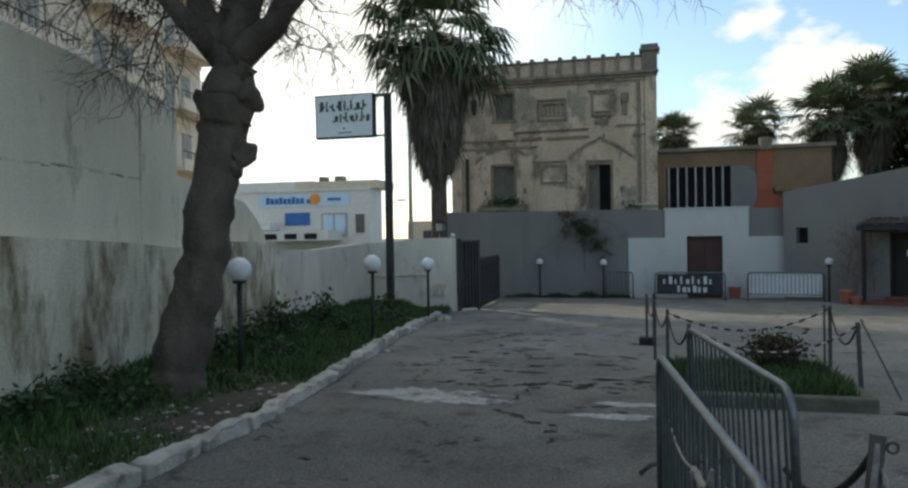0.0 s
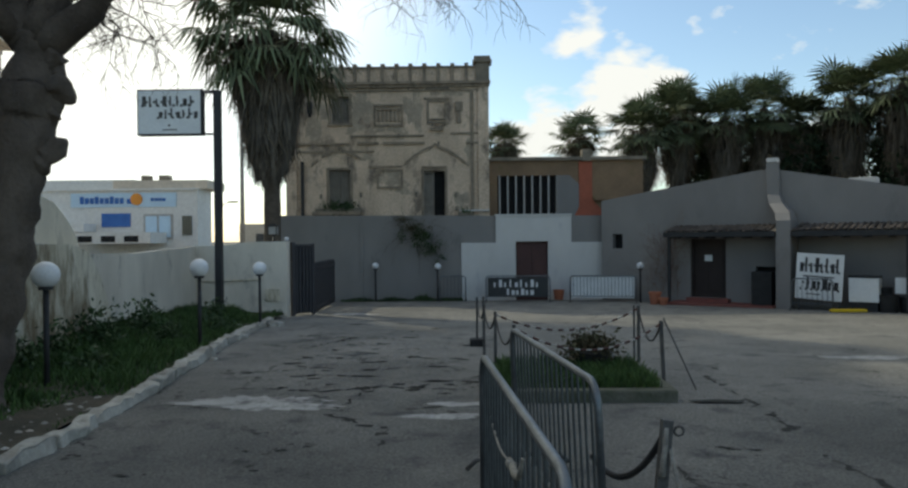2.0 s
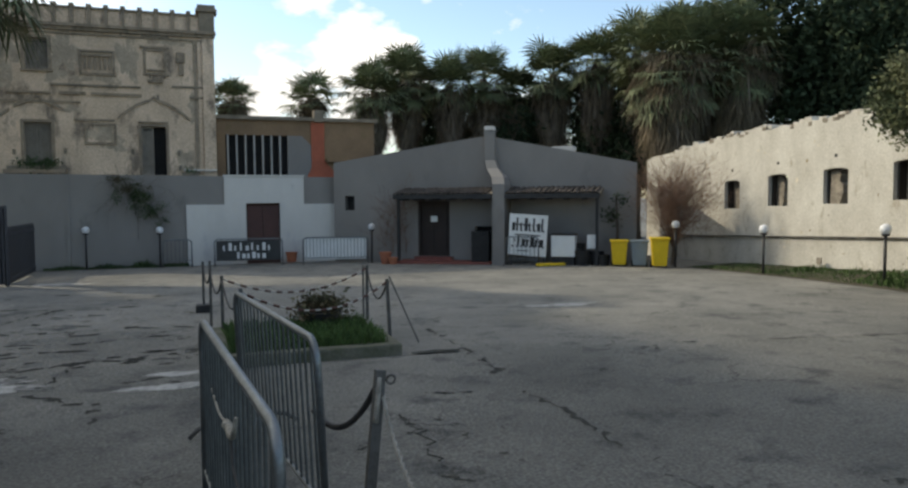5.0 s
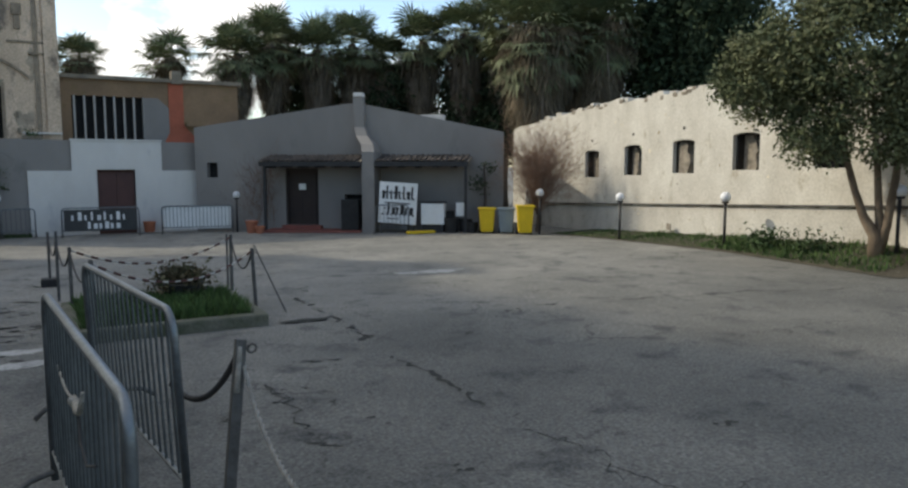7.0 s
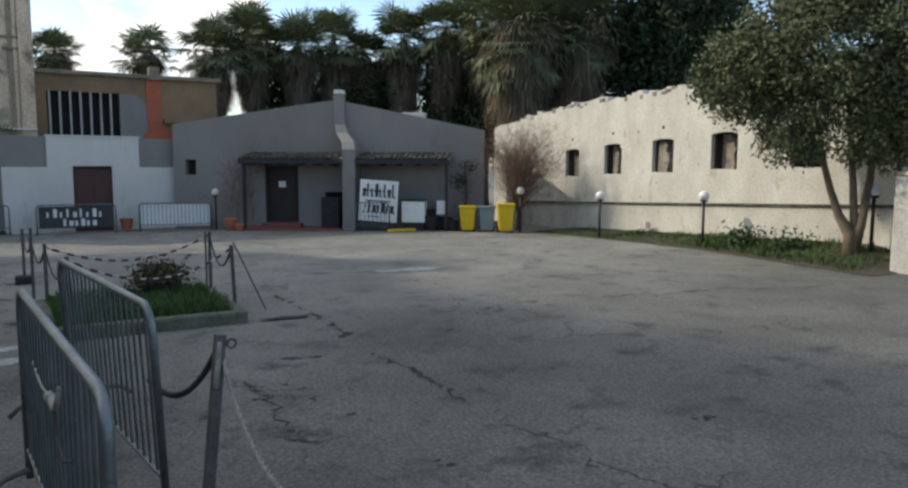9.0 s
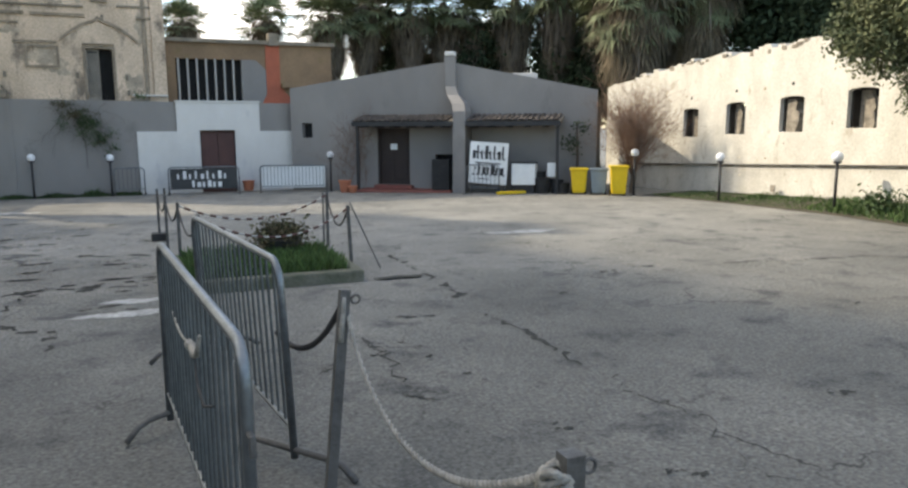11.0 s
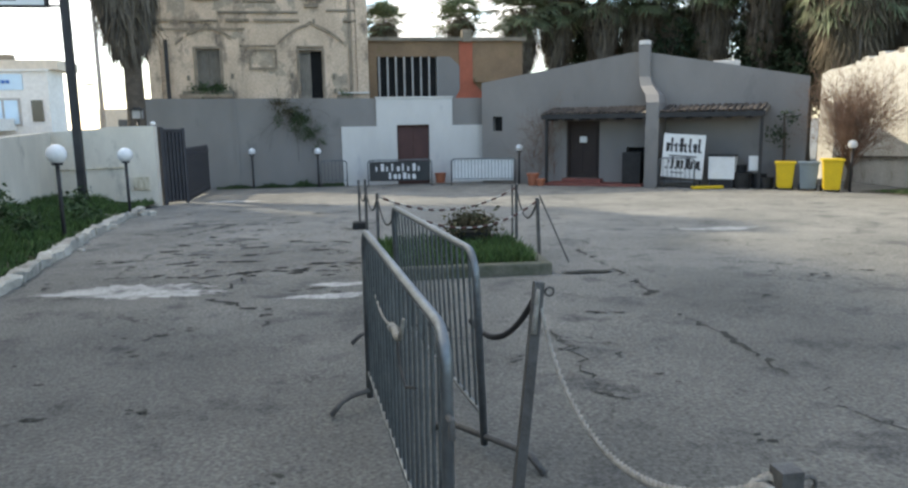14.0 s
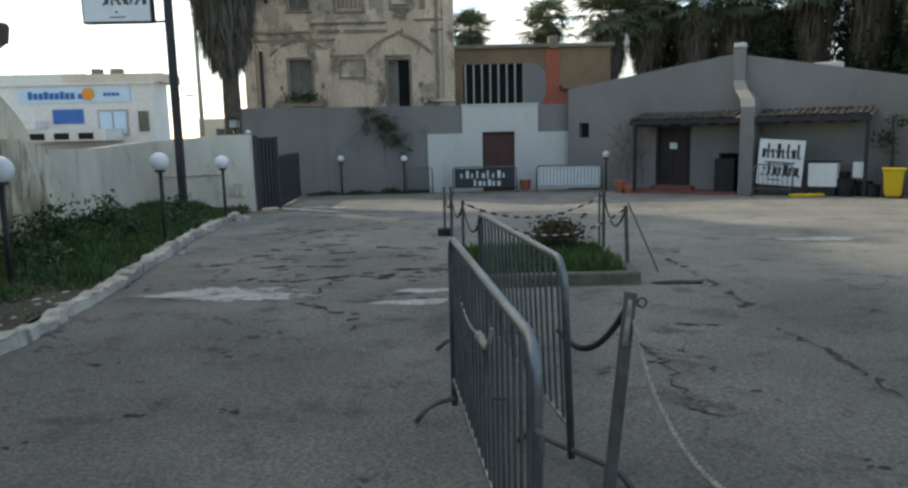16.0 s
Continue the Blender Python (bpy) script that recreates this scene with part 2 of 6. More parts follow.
M_housetrim = mat("worn_stone_trim", (0.34, 0.275, 0.205), (0.19, 0.155, 0.12), 2.2, 0.95, 0.5, 12, stain=(0.14, 0.12, 0.09), stain_scale=3, stain_at=0.55)
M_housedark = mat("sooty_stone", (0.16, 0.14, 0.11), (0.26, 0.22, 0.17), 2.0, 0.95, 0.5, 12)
M_sooty = mat("greyed_plaster", (0.43, 0.355, 0.27), (0.30, 0.25, 0.195), 2.5, 0.95, 0.5, 16, stain=(0.55, 0.43, 0.32), stain_scale=3.0, stain_at=0.52, grainy=0.2)
M_shutter = mat("faded_shutter_paint", (0.23, 0.205, 0.17), (0.15, 0.135, 0.115), 3, 0.7, 0.3, 30)
M_brick = mat("ochre_brown_render", (0.25, 0.165, 0.10), (0.17, 0.115, 0.073), 0.6, 0.9, 0.3, 12, stain=(0.16, 0.13, 0.06), stain_scale=0.8, stain_at=0.55)
M_red = mat("red_brick_paint", (0.42, 0.12, 0.07), (0.32, 0.10, 0.06), 1.6, 0.85, 0.3, 20)
# window jamb colour, near-black to put the reveal's shade in
M_jambdark = mat("painted_reveal_dark", (0.035, 0.03, 0.026), (0.02, 0.018, 0.016), 5, 0.9, 0.3, 30)
# near-black colour standing in for the shade inside rooms and holes
M_paintdark = mat("painted_interior_dark", (0.012, 0.012, 0.013), (0.02, 0.02, 0.02), 1, 0.9, 0.0)
M_brown = mat("dark_red_brown_paint", (0.085, 0.04, 0.035), (0.06, 0.03, 0.028), 1.5, 0.6, 0.15, 25)
M_doorbrown = mat("dark_stained_wood", (0.040, 0.028, 0.024), (0.028, 0.020, 0.018), 2, 0.6, 0.2, 25)
M_blackmetal = mat("black_metal", (0.022, 0.022, 0.024), (0.035, 0.035, 0.036), 4, 0.5, 0.1, 40)
M_gate = mat("charcoal_gate_paint", (0.035, 0.035, 0.04), (0.05, 0.05, 0.055), 3, 0.55, 0.1, 30)
M_galv = mat("galvanised_steel", (0.18, 0.197, 0.207), (0.10, 0.112, 0.12), 6, 0.42, 0.15, 50, metal=0.75, stain=(0.11, 0.10, 0.09), stain_scale=6, stain_at=0.62, spec=0.5)
# galvanised steel with the uprights' backlit shade put into a darker tone
M_bar = mat("backlit_steel_bar", (0.115, 0.128, 0.132), (0.065, 0.073, 0.076), 6, 0.5, 0.1, 50, metal=0.55, spec=0.4)
M_post = mat("dull_steel_post", (0.105, 0.103, 0.098), (0.06, 0.057, 0.054), 9, 0.6, 0.25, 50, metal=0.3)
M_rope = mat("weathered_rope", (0.31, 0.295, 0.26), (0.17, 0.16, 0.14), 18, 0.95, 0.5, 90)
M_chainred = mat("dull_red_plastic", (0.075, 0.028, 0.023), (0.055, 0.022, 0.018), 9, 0.6, 0.0)
M_black = mat("black_rubber", (0.018, 0.018, 0.018), (0.03, 0.03, 0.03), 5, 0.7, 0.1, 40)
M_opal = mat("opal_globe", (0.75, 0.76, 0.77), (0.68, 0.69, 0.70), 2, 0.35, 0.0)
M_signface = mat("white_sign_panel", (0.74, 0.75, 0.74), (0.66, 0.67, 0.66), 2, 0.5, 0.0)
M_signink = mat("dark_sign_ink", (0.03, 0.03, 0.035), (0.05, 0.05, 0.05), 4, 0.6, 0.0)
M_whiteink = mat("white_sign_ink", (0.7, 0.7, 0.68), (0.6, 0.6, 0.6), 4, 0.6, 0.0)
M_bannerblack = mat("black_banner", (0.03, 0.035, 0.035), (0.05, 0.05, 0.05), 2, 0.6, 0.05)
M_kerb = mat("rough_kerb", (0.46, 0.44, 0.385), (0.29, 0.275, 0.24), 3, 0.95, 0.6, 25, stain=(0.14, 0.135, 0.11), stain_scale=3, stain_at=0.55, vary=0.15)
M_soil = mat("stony_soil", (0.075, 0.065, 0.046), (0.042, 0.04, 0.028), 3, 1.0, 0.8, 20, stain=(0.20, 0.19, 0.16), stain_scale=6, stain_at=0.62)
M_stone = mat("pale_pebble", (0.36, 0.34, 0.30), (0.17, 0.16, 0.14), 6, 0.95, 0.3, 40, vary=0.35)
M_grass = mat("grass", (0.038, 0.075, 0.02), (0.07, 0.12, 0.032), 2, 0.7, 0.0, 20, vary=0.45)
M_weed = mat("dark_weed_leaf", (0.03, 0.055, 0.02), (0.05, 0.085, 0.03), 2, 0.65, 0.0, 20, vary=0.4)
M_shrub = mat("bronze_shrub_leaf", (0.085, 0.06, 0.035), (0.05, 0.06, 0.025), 6, 0.8, 0.0, 20, vary=0.4)
M_mossy = mat("mossy_kerb", (0.13, 0.125, 0.10), (0.06, 0.068, 0.042), 4, 0.95, 0.6, 25)
M_bark = mat("rough_bark", (0.13, 0.105, 0.085), (0.07, 0.056, 0.046), 3, 0.95, 0.9, 22, streak=0.4, stain=(0.15, 0.13, 0.11), stain_scale=4, stain_at=0.6)
M_palebark = mat("pale_brown_bark", (0.22, 0.17, 0.12), (0.12, 0.09, 0.065), 5, 0.9, 0.6, 30, streak=0.4)
M_twig = mat("bare_twig", (0.085, 0.068, 0.055), (0.055, 0.045, 0.04), 5, 0.9, 0.2, 40)
M_palmtrunk = mat("palm_trunk", (0.13, 0.105, 0.08), (0.075, 0.06, 0.048), 4, 0.95, 0.8, 16, streak=2.0)
M_frond = mat("palm_frond", (0.095, 0.125, 0.065), (0.17, 0.19, 0.105), 1.2, 0.7, 0.0, 20, vary=0.4)
M_deadfrond = mat("dead_frond", (0.165, 0.14, 0.11), (0.085, 0.073, 0.058), 1.5, 0.9, 0.0, 20, vary=0.4)
M_tanfrond = mat("tan_frond", (0.155, 0.122, 0.082), (0.085, 0.073, 0.048), 1.2, 0.85, 0.0, 20, vary=0.4)
M_leaf = mat("evergreen_leaf", (0.066, 0.086, 0.040), (0.12, 0.128, 0.062), 1.0, 0.7, 0.0, 20, vary=0.45)
M_darkleaf = mat("dark_evergreen_leaf", (0.026, 0.042, 0.024), (0.045, 0.062, 0.034), 0.6, 0.85, 0.0, 20, vary=0.4, spec=0.08)
M_dryleaf = mat("dry_shrub_twig", (0.19, 0.118, 0.085), (0.12, 0.08, 0.058), 3, 0.9, 0.0, 20, vary=0.35)
M_yellow = mat("yellow_plastic", (0.72, 0.50, 0.02), (0.62, 0.43, 0.02), 2, 0.45, 0.05, 30)
M_binblue = mat("grey_blue_plastic", (0.20, 0.25, 0.28), (0.16, 0.20, 0.23), 2, 0.5, 0.05, 30)
M_tile = mat("old_roof_tile", (0.075, 0.063, 0.055), (0.042, 0.036, 0.032), 5, 0.95, 0.5, 25, vary=0.4)
M_terracotta = mat("terracotta", (0.42, 0.16, 0.09), (0.33, 0.12, 0.07), 3, 0.85, 0.2, 30)
M_step = mat("red_floor_tile", (0.22, 0.075, 0.06), (0.16, 0.06, 0.05), 3, 0.7, 0.1, 30)
M_apart = mat("peach_apartment_render", (0.80, 0.68, 0.55), (0.72, 0.60, 0.48), 0.15, 0.9, 0.1, 3)
M_shop = mat("pale_shop_render", (0.70, 0.69, 0.66), (0.60, 0.59, 0.56), 0.2, 0.85, 0.1, 3)
M_beige = mat("beige_render", (0.60, 0.52, 0.42), (0.50, 0.44, 0.36), 0.3, 0.9, 0.1, 3)
M_blue = mat("blue_sign_paint", (0.05, 0.15, 0.42), (0.04, 0.12, 0.35), 1, 0.6, 0.0)
M_palesky = mat("pale_blue_sign_paint", (0.50, 0.66, 0.78), (0.46, 0.60, 0.72), 1, 0.6, 0.0)
M_orange = mat("orange_sign_paint", (0.75, 0.30, 0.05), (0.65, 0.25, 0.05), 1, 0.6, 0.0)
M_glass = mat("dark_window_glass", (0.03, 0.035, 0.04), (0.05, 0.055, 0.06), 1, 0.12, 0.0, spec=0.6)
M_louvre = mat("pale_concrete_fin", (0.42, 0.40, 0.37), (0.32, 0.31, 0.29), 2, 0.85, 0.2, 20)


# ---------------------------------------------------------------- building helpers
def part(name, bm, material, parent=None, label="", smooth=False, world_base=None):
    me = bpy.data.meshes.new(name)
    if isinstance(bm, tuple):
        me.from_pydata(bm[0], [], bm[1])
    else:
        bm.to_mesh(me)
        bm.free()
    me.materials.append(material)
    if smooth:
        for p in me.polygons:
            p.use_smooth = True
    ob = new(name, me)
    if parent is not None:
        ob.parent = parent
        if world_base is not None:
            ob.matrix_parent_inverse = Matrix.Translation(world_base).inverted()
    if label:
        ob["label"] = label
    return ob


def share(name, ob, m, parent=None):
    """Another object on the same mesh."""
    o = new(name, ob.data)
    o.parent = parent
    o.matrix_basis = m
    return o


def thing(name, m, label, category, group="", kind=""):
    ob = new(name)
    ob.matrix_basis = m
    return tagged(ob, label, category, group, kind)


def box(bm, x0, y0, z0, x1, y1, z1, bevel=0.0):
    r = bmesh.ops.create_cube(bm, size=1.0, matrix=Matrix.LocRotScale(((x0 + x1) / 2, (y0 + y1) / 2, (z0 + z1) / 2), None, (abs(x1 - x0), abs(y1 - y0), abs(z1 - z0))))
    if bevel:
        es = list({e for v in r["verts"] for e in v.link_edges})
        bmesh.ops.bevel(bm, geom=es, offset=bevel, segments=2, affect='EDGES', profile=0.6)
    return bm


def boxes(*rows, bevel=0.0):
    bm = bmesh.new()
    for r in rows:
        box(bm, *r, bevel=bevel)
    return bm


def tube(bm, pts, radii, n=8, caps=True):
    """A round bar along points; radii: one, or one a point."""
    pts = [Vector(p) for p in pts]
    if not hasattr(radii, "__len__"):
        radii = [radii] * len(pts)
    rings = []
    ref = None
    for i, p in enumerate(pts):
        d = (pts[min(i + 1, len(pts) - 1)] - pts[max(i - 1, 0)]).normalized()
        if ref is None:
            ref = d.orthogonal().normalized()
        ref = (ref - d * ref.dot(d)).normalized()
        s = d.cross(ref)
        rings.append([bm.verts.new(p + (ref * math.cos(a) + s * math.sin(a)) * radii[i]) for a in [2 * math.pi * k / n for k in range(n)]])
    for a, b in zip(rings, rings[1:]):
        for k in range(n):
            bm.faces.new((a[k], a[(k + 1) % n], b[(k + 1) % n], b[k]))
    if caps:
        bm.faces.new(rings[0][::-1])
        bm.faces.new(rings[-1])
    return bm


def tubes(*rows, n=8):
    bm = bmesh.new()
    for pts, r in rows:
        tube(bm, pts, r, n)
    return bm


def ball(bm, c, r, seg=20, rings=12, squash=1.0):
    bmesh.ops.create_uvsphere(bm, u_segments=seg, v_segments=rings, radius=r, matrix=Matrix.LocRotScale(c, None, (1, 1, squash)))
    return bm


def prism(bm, outline, t0, t1, axis="y"):
    """An outline of (along, up) pairs made solid from t0 to t1 across."""
    put = (lambda a, z, t: (a, t, z)) if axis == "y" else (lambda a, z, t: (t, a, z))
    f = [bm.verts.new(put(a, z, t0)) for a, z in outline]
    b = [bm.verts.new(put(a, z, t1)) for a, z in outline]
    bm.faces.new(f)
    bm.faces.new(b[::-1])
    for i in range(len(outline)):
        j = (i + 1) % len(outline)
        bm.faces.new((f[j], f[i], b[i], b[j]))
    bmesh.ops.recalc_face_normals(bm, faces=bm.faces)
    return bm


def wall_with_openings(bm, a0, a1, z0, top, holes, t0, t1):
    """A wall along x from a0 to a1 with its thickness from t0 to t1 in y. top: a function of x. holes: (x0, z0, x1, z1)."""
    xs = sorted({a0, a1, *[h[0] for h in holes], *[h[2] for h in holes], *np.arange(a0, a1, 0.6).tolist()})
    xs = [x for x in xs if a0 <= x <= a1]
    for xa, xb in zip(xs, xs[1:]):
        if xb - xa < 1e-4:
            continue
        mid = (xa + xb) / 2
        hs = sorted([h for h in holes if h[0] - 1e-6 <= mid <= h[2] + 1e-6], key=lambda h: h[1])
        spans, z = [], z0
        for h in hs:
            spans.append((z, z, h[1], h[1]))
            z = h[3]
        spans.append((z, z, top(xa), top(xb)))
        for za, zb, zc, zd in spans:
            prism(bm, [(xa, za), (xb, zb), (xb, zd), (xa, zc)], t0, t1)
    bmesh.ops.remove_doubles(bm, verts=bm.verts, dist=1e-4)
    seen = {}
    for fc in bm.faces:
        seen.setdefault(tuple(sorted(v.index for v in fc.verts)), []).append(fc)
    bm.verts.index_update()
    seen = {}
    for fc in bm.faces:
        seen.setdefault(tuple(sorted(v.index for v in fc.verts)), []).append(fc)
    dead = [fc for fs in seen.values() if len(fs) > 1 for fc in fs]
    bmesh.ops.delete(bm, geom=dead, context='FACES_ONLY')
    return bm


def ground_z(y):
    return -0.021 * min(max(y - 1.0, 0.0), 29.0)


def sag(p, q, drop, n=12):
    p, q = Vector(p), Vector(q)
    return [p.lerp(q, i / n) - Vector((0, 0, 4 * drop * (i / n) * (1 - i / n))) for i in range(n + 1)]


# ---------------------------------------------------------------- ground
bm = bmesh.new()
ys = [-300, 1, 6, 12, 20, 30, 120, 1500]
xs = [-900, -60, 0, 60, 900]
vs = [[bm.verts.new((x, y, ground_z(y))) for x in xs] for y in ys]
for j in range(len(ys) - 1):
    for i in range(len(xs) - 1):
        bm.faces.new((vs[j][i], vs[j][i + 1], vs[j + 1][i + 1], vs[j + 1][i]))
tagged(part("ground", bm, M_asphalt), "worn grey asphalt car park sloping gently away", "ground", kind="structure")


def ribbon(points, width, seed, wiggle=0.05):
    rnd = random.Random(seed)
    pts = []
    for (x0, y0), (x1, y1) in zip(points, points[1:]):
        n = max(2, int(math.hypot(x1 - x0, y1 - y0) / 0.075))
        for i in range(n):
            f = i / n
            pts.append((x0 + (x1 - x0) * f + rnd.gauss(0, wiggle * 0.8), y0 + (y1 - y0) * f + rnd.gauss(0, wiggle * 0.6)))
    verts, faces = [], []
    for i in range(len(pts) - 1):
        if rnd.random() < 0.2:
            continue
        (xa, ya), (xb, yb) = pts[i], pts[i + 1]
        dx, dy = xb - xa, yb - ya
        l = math.hypot(dx, dy) or 1
        w = width * rnd.choice((0.12, 0.3, 0.45, 0.7, 1.0))
        nx, ny = -dy / l * w / 2, dx / l * w / 2
        w2 = rnd.uniform(0.4, 1.0)
        b = len(verts)
        verts += [(xa + nx, ya + ny, ground_z(ya) + 0.004), (xa - nx, ya - ny, ground_z(ya) + 0.004), (xb - nx * w2, yb - ny * w2, ground_z(yb) + 0.004), (xb + nx * w2, yb + ny * w2, ground_z(yb) + 0.004)]
        faces.append((b, b + 1, b + 2, b + 3))
    return verts, faces


def blot(cx, cy, rx, ry, seed, h=0.005, n=28, rag=0.07):
    rnd = random.Random(seed)
    ph = [rnd.uniform(0, 6.28) for _ in range(4)]
    bm = bmesh.new()
    ring = []
    for i in range(n):
        a = 2 * math.pi * i / n
        k = 1 + 0.16 * math.sin(2 * a + ph[0]) + 0.13 * math.sin(3 * a + ph[1]) + 0.1 * math.sin(5 * a + ph[2]) + rnd.uniform(-rag, rag)
        x, y = cx + rx * k * math.cos(a), cy + ry * k * math.sin(a)
        ring.append(bm.verts.new((x, y, ground_z(y) + h)))
    bm.faces.new(ring)
    return bm


for i, (pts, w) in enumerate([
        ([(4.2, 10.3), (4.16, 9.24), (4.15, 8.58), (4.12, 7.6), (3.92, 6.9)], 0.13),
        ([(3.92, 6.3), (3.94, 5.85), (3.95, 5.12), (3.85, 4.51), (3.9, 4.1)], 0.075),
        ([(3.9, 4.1), (3.87, 3.8), (4.0, 3.2)], 0.02),
        ([(-0.7, 7.85), (-0.47, 7.62), (-0.2, 7.35), (0.03, 7.25), (0.0, 6.8), (0.06, 6.4)], 0.13),
        ([(-2.9, 9.2), (-2.0, 9.5), (-1.0, 9.2), (-0.3, 9.5), (0.9, 9.3)], 0.10),
        ([(-0.7, 8.2), (-0.5, 8.9), (-0.6, 9.6)], 0.08),
        ([(-2.6, 10.6), (-1.6, 11.2), (-0.4, 11.0), (0.6, 11.8)], 0.08),
        ([(-3.2, 14.2), (-2.2, 13.6), (-1.6, 15.4), (-0.6, 15.0)], 0.10),
        ([(2.5, 5.9), (2.62, 5.3), (2.55, 4.82), (2.46, 4.38), (2.6, 4.0)], 0.05),
        ([(4.02, 3.2), (3.84, 2.85), (3.76, 2.5), (3.85, 2.2)], 0.022),
        ([(8.2, 7.6), (9.2, 7.3), (10.3, 7.2), (11.2, 6.6), (12.2, 6.5)], 0.06),
        ([(3.0, 13.5), (4.2, 13.2), (5.3, 13.8)], 0.06)]):
    tagged(part("crack", ribbon(pts, w, i), M_crack), "dark ragged crack in the asphalt", "crack", "cracks in the asphalt", "structure")
for i, (cx, cy, rx, ry) in enumerate([(-1.65, 8.5, 1.0, 0.36), (0.55, 7.75, 0.5, 0.12), (0.75, 8.4, 0.35, 0.14), (7.4, 12.0, 0.6, 0.28), (-2.6, 21.5, 0.7, 0.5)]):
    tagged(part("cement_patch", blot(cx, cy, rx, ry, i + 5, 0.005, 90, 0.2), M_patch), "pale cement patch in the asphalt", "patch", "cement patches", "structure")


def pit(cx, cy, size, seed):
    """A few ragged scraps of broken asphalt close together."""
    rnd = random.Random(seed)
    verts, faces = [], []
    for _ in range(rnd.randint(3, 6)):
        x, y = cx + rnd.gauss(0, size * 1.0), cy + rnd.gauss(0, size * 1.0)
        r = size * rnd.uniform(0.2, 0.8)
        turn, thin = rnd.gauss(0, 0.4), rnd.uniform(0.3, 0.75)
        b = len(verts)
        for i in range(11):
            a = i * 6.283 / 11
            q = r * rnd.uniform(0.5, 1.25)
            u, v = q * math.cos(a), q * math.sin(a) * thin
            px, py = x + u * math.cos(turn) - v * math.sin(turn), y + u * math.sin(turn) + v * math.cos(turn)
            verts.append((px, py, ground_z(py) + 0.0045))
        faces.append(tuple(range(b, b + 11)))
    return verts, faces


rnd = random.Random(4)
PITS = [(-0.7, 12.0), (-1.56, 10.94), (-1.19, 10.46), (-1.56, 10.1), (0.14, 9.5), (0.38, 9.6), (0.69, 9.8), (-0.71, 9.4), (-1.27, 9.45), (-0.84, 8.6), (-0.68, 6.56), (-0.5, 4.5), (0.49, 8.2), (0.84, 9.6), (-2.63, 10.66), (-2.36, 8.3), (-3.2, 9.2),
        (-1.2, 6.4), (-1.0, 5.8), (-1.4, 5.2), (-0.47, 4.47), (-1.2, 4.4), (0.35, 3.35), (3.16, 6.45), (3.35, 6.3), (2.89, 5.04), (3.06, 4.43), (3.05, 3.4), (3.37, 2.58), (5.5, 6.55), (2.6, 5.3), (2.13, 5.17)]
for i, (x, y) in enumerate(PITS):
    tagged(part("pothole_mark", pit(x, y, rnd.uniform(0.15, 0.25) if y > 6.6 else rnd.uniform(0.04, 0.075), i + 40), M_crack), "ragged dark pit broken into the asphalt", "pit", "pits in the asphalt", "structure")
for i in range(80):
    x, y = (rnd.uniform(-2.8, 9), rnd.uniform(2.6, 15)) if i % 3 else (rnd.uniform(-2.8, 0.9), rnd.uniform(8.6, 16))
    tagged(part("pothole_mark", pit(x, y, rnd.uniform(0.016, 0.036) * (1 + y * 0.16), i + 140), M_crack), "ragged dark pit broken into the asphalt", "pit", "pits in the asphalt", "structure")

for i in range(30):
    near = i % 3 == 0
    x, y = (rnd.uniform(-2.7, 0.7), rnd.uniform(8.4, 12.5)) if near else (rnd.uniform(-3.3, 0.9), rnd.uniform(9.5, 19.0))
    r = random.Random(i + 900)
    L, w, turn = r.uniform(0.06, 0.26), r.uniform(0.03, 0.12), r.gauss(0, 0.5)
    ring = []
    for k in range(14):
        a = k * 6.283 / 14
        u, v = L * r.uniform(0.6, 1.15) * math.cos(a), w * r.uniform(0.4, 1.5) * math.sin(a)
        px, py = x + u * math.cos(turn) - v * math.sin(turn), y + u * math.sin(turn) + v * math.cos(turn)
        ring.append((px, py, ground_z(py) + 0.0045))
    tagged(part("pothole_mark", (ring, [tuple(range(14))]), M_crack), "ragged dark pit broken into the asphalt", "pit", "pits in the asphalt", "structure")

# ---------------------------------------------------------------- left side: tall old wall, low wall, verge
M_left = Matrix.Translation((-5.05, 4.0, 0)) @ Matrix.Rotation(math.atan2(10.4, -1.35), 4, 'Z')
wl_ob = thing("wall_left", M_left, "tall old whitewashed wall with runs and a stained lower ledge", "wall", kind="structure")
bm = bmesh.new()
prism(bm, [(-9, -0.4), (5.55, -0.4), (5.52, 3.72), (5.3, 3.76), (4.55, 3.85), (4.5, 3.87), (3.0, 3.97), (1.9, 4.02), (-9, 4.3)], 0.0, 0.45)
part("upper_wall", bm, M_limewash, wl_ob)
bm = bmesh.new()
prism(bm, [(-9, -0.4), (10.5, -0.4), (10.36, 0.1), (10.15, 0.45), (9.9, 0.85), (9.55, 1.25), (9.1, 1.6), (8.4, 1.74), (7.4, 1.75), (5.2, 1.68), (4.0, 1.76), (1.9, 1.85), (-9, 1.9)], -0.16, 0.3)
part("lower_wall", bm, M_limewash_low, wl_ob, "stained and peeling lower wall")
bm = bmesh.new()
prism(bm, [(5.55, 1.2), (9.35, 1.2), (9.22, 1.5), (9.05, 1.85), (8.75, 2.1), (8.5, 2.25), (8.1, 2.45), (7.7, 2.52), (7.0, 2.6), (5.55, 2.75)], 0.02, 0.42)
part("swept_end", bm, M_limewash, wl_ob)
rnd = random.Random(61)
V, F = [], []
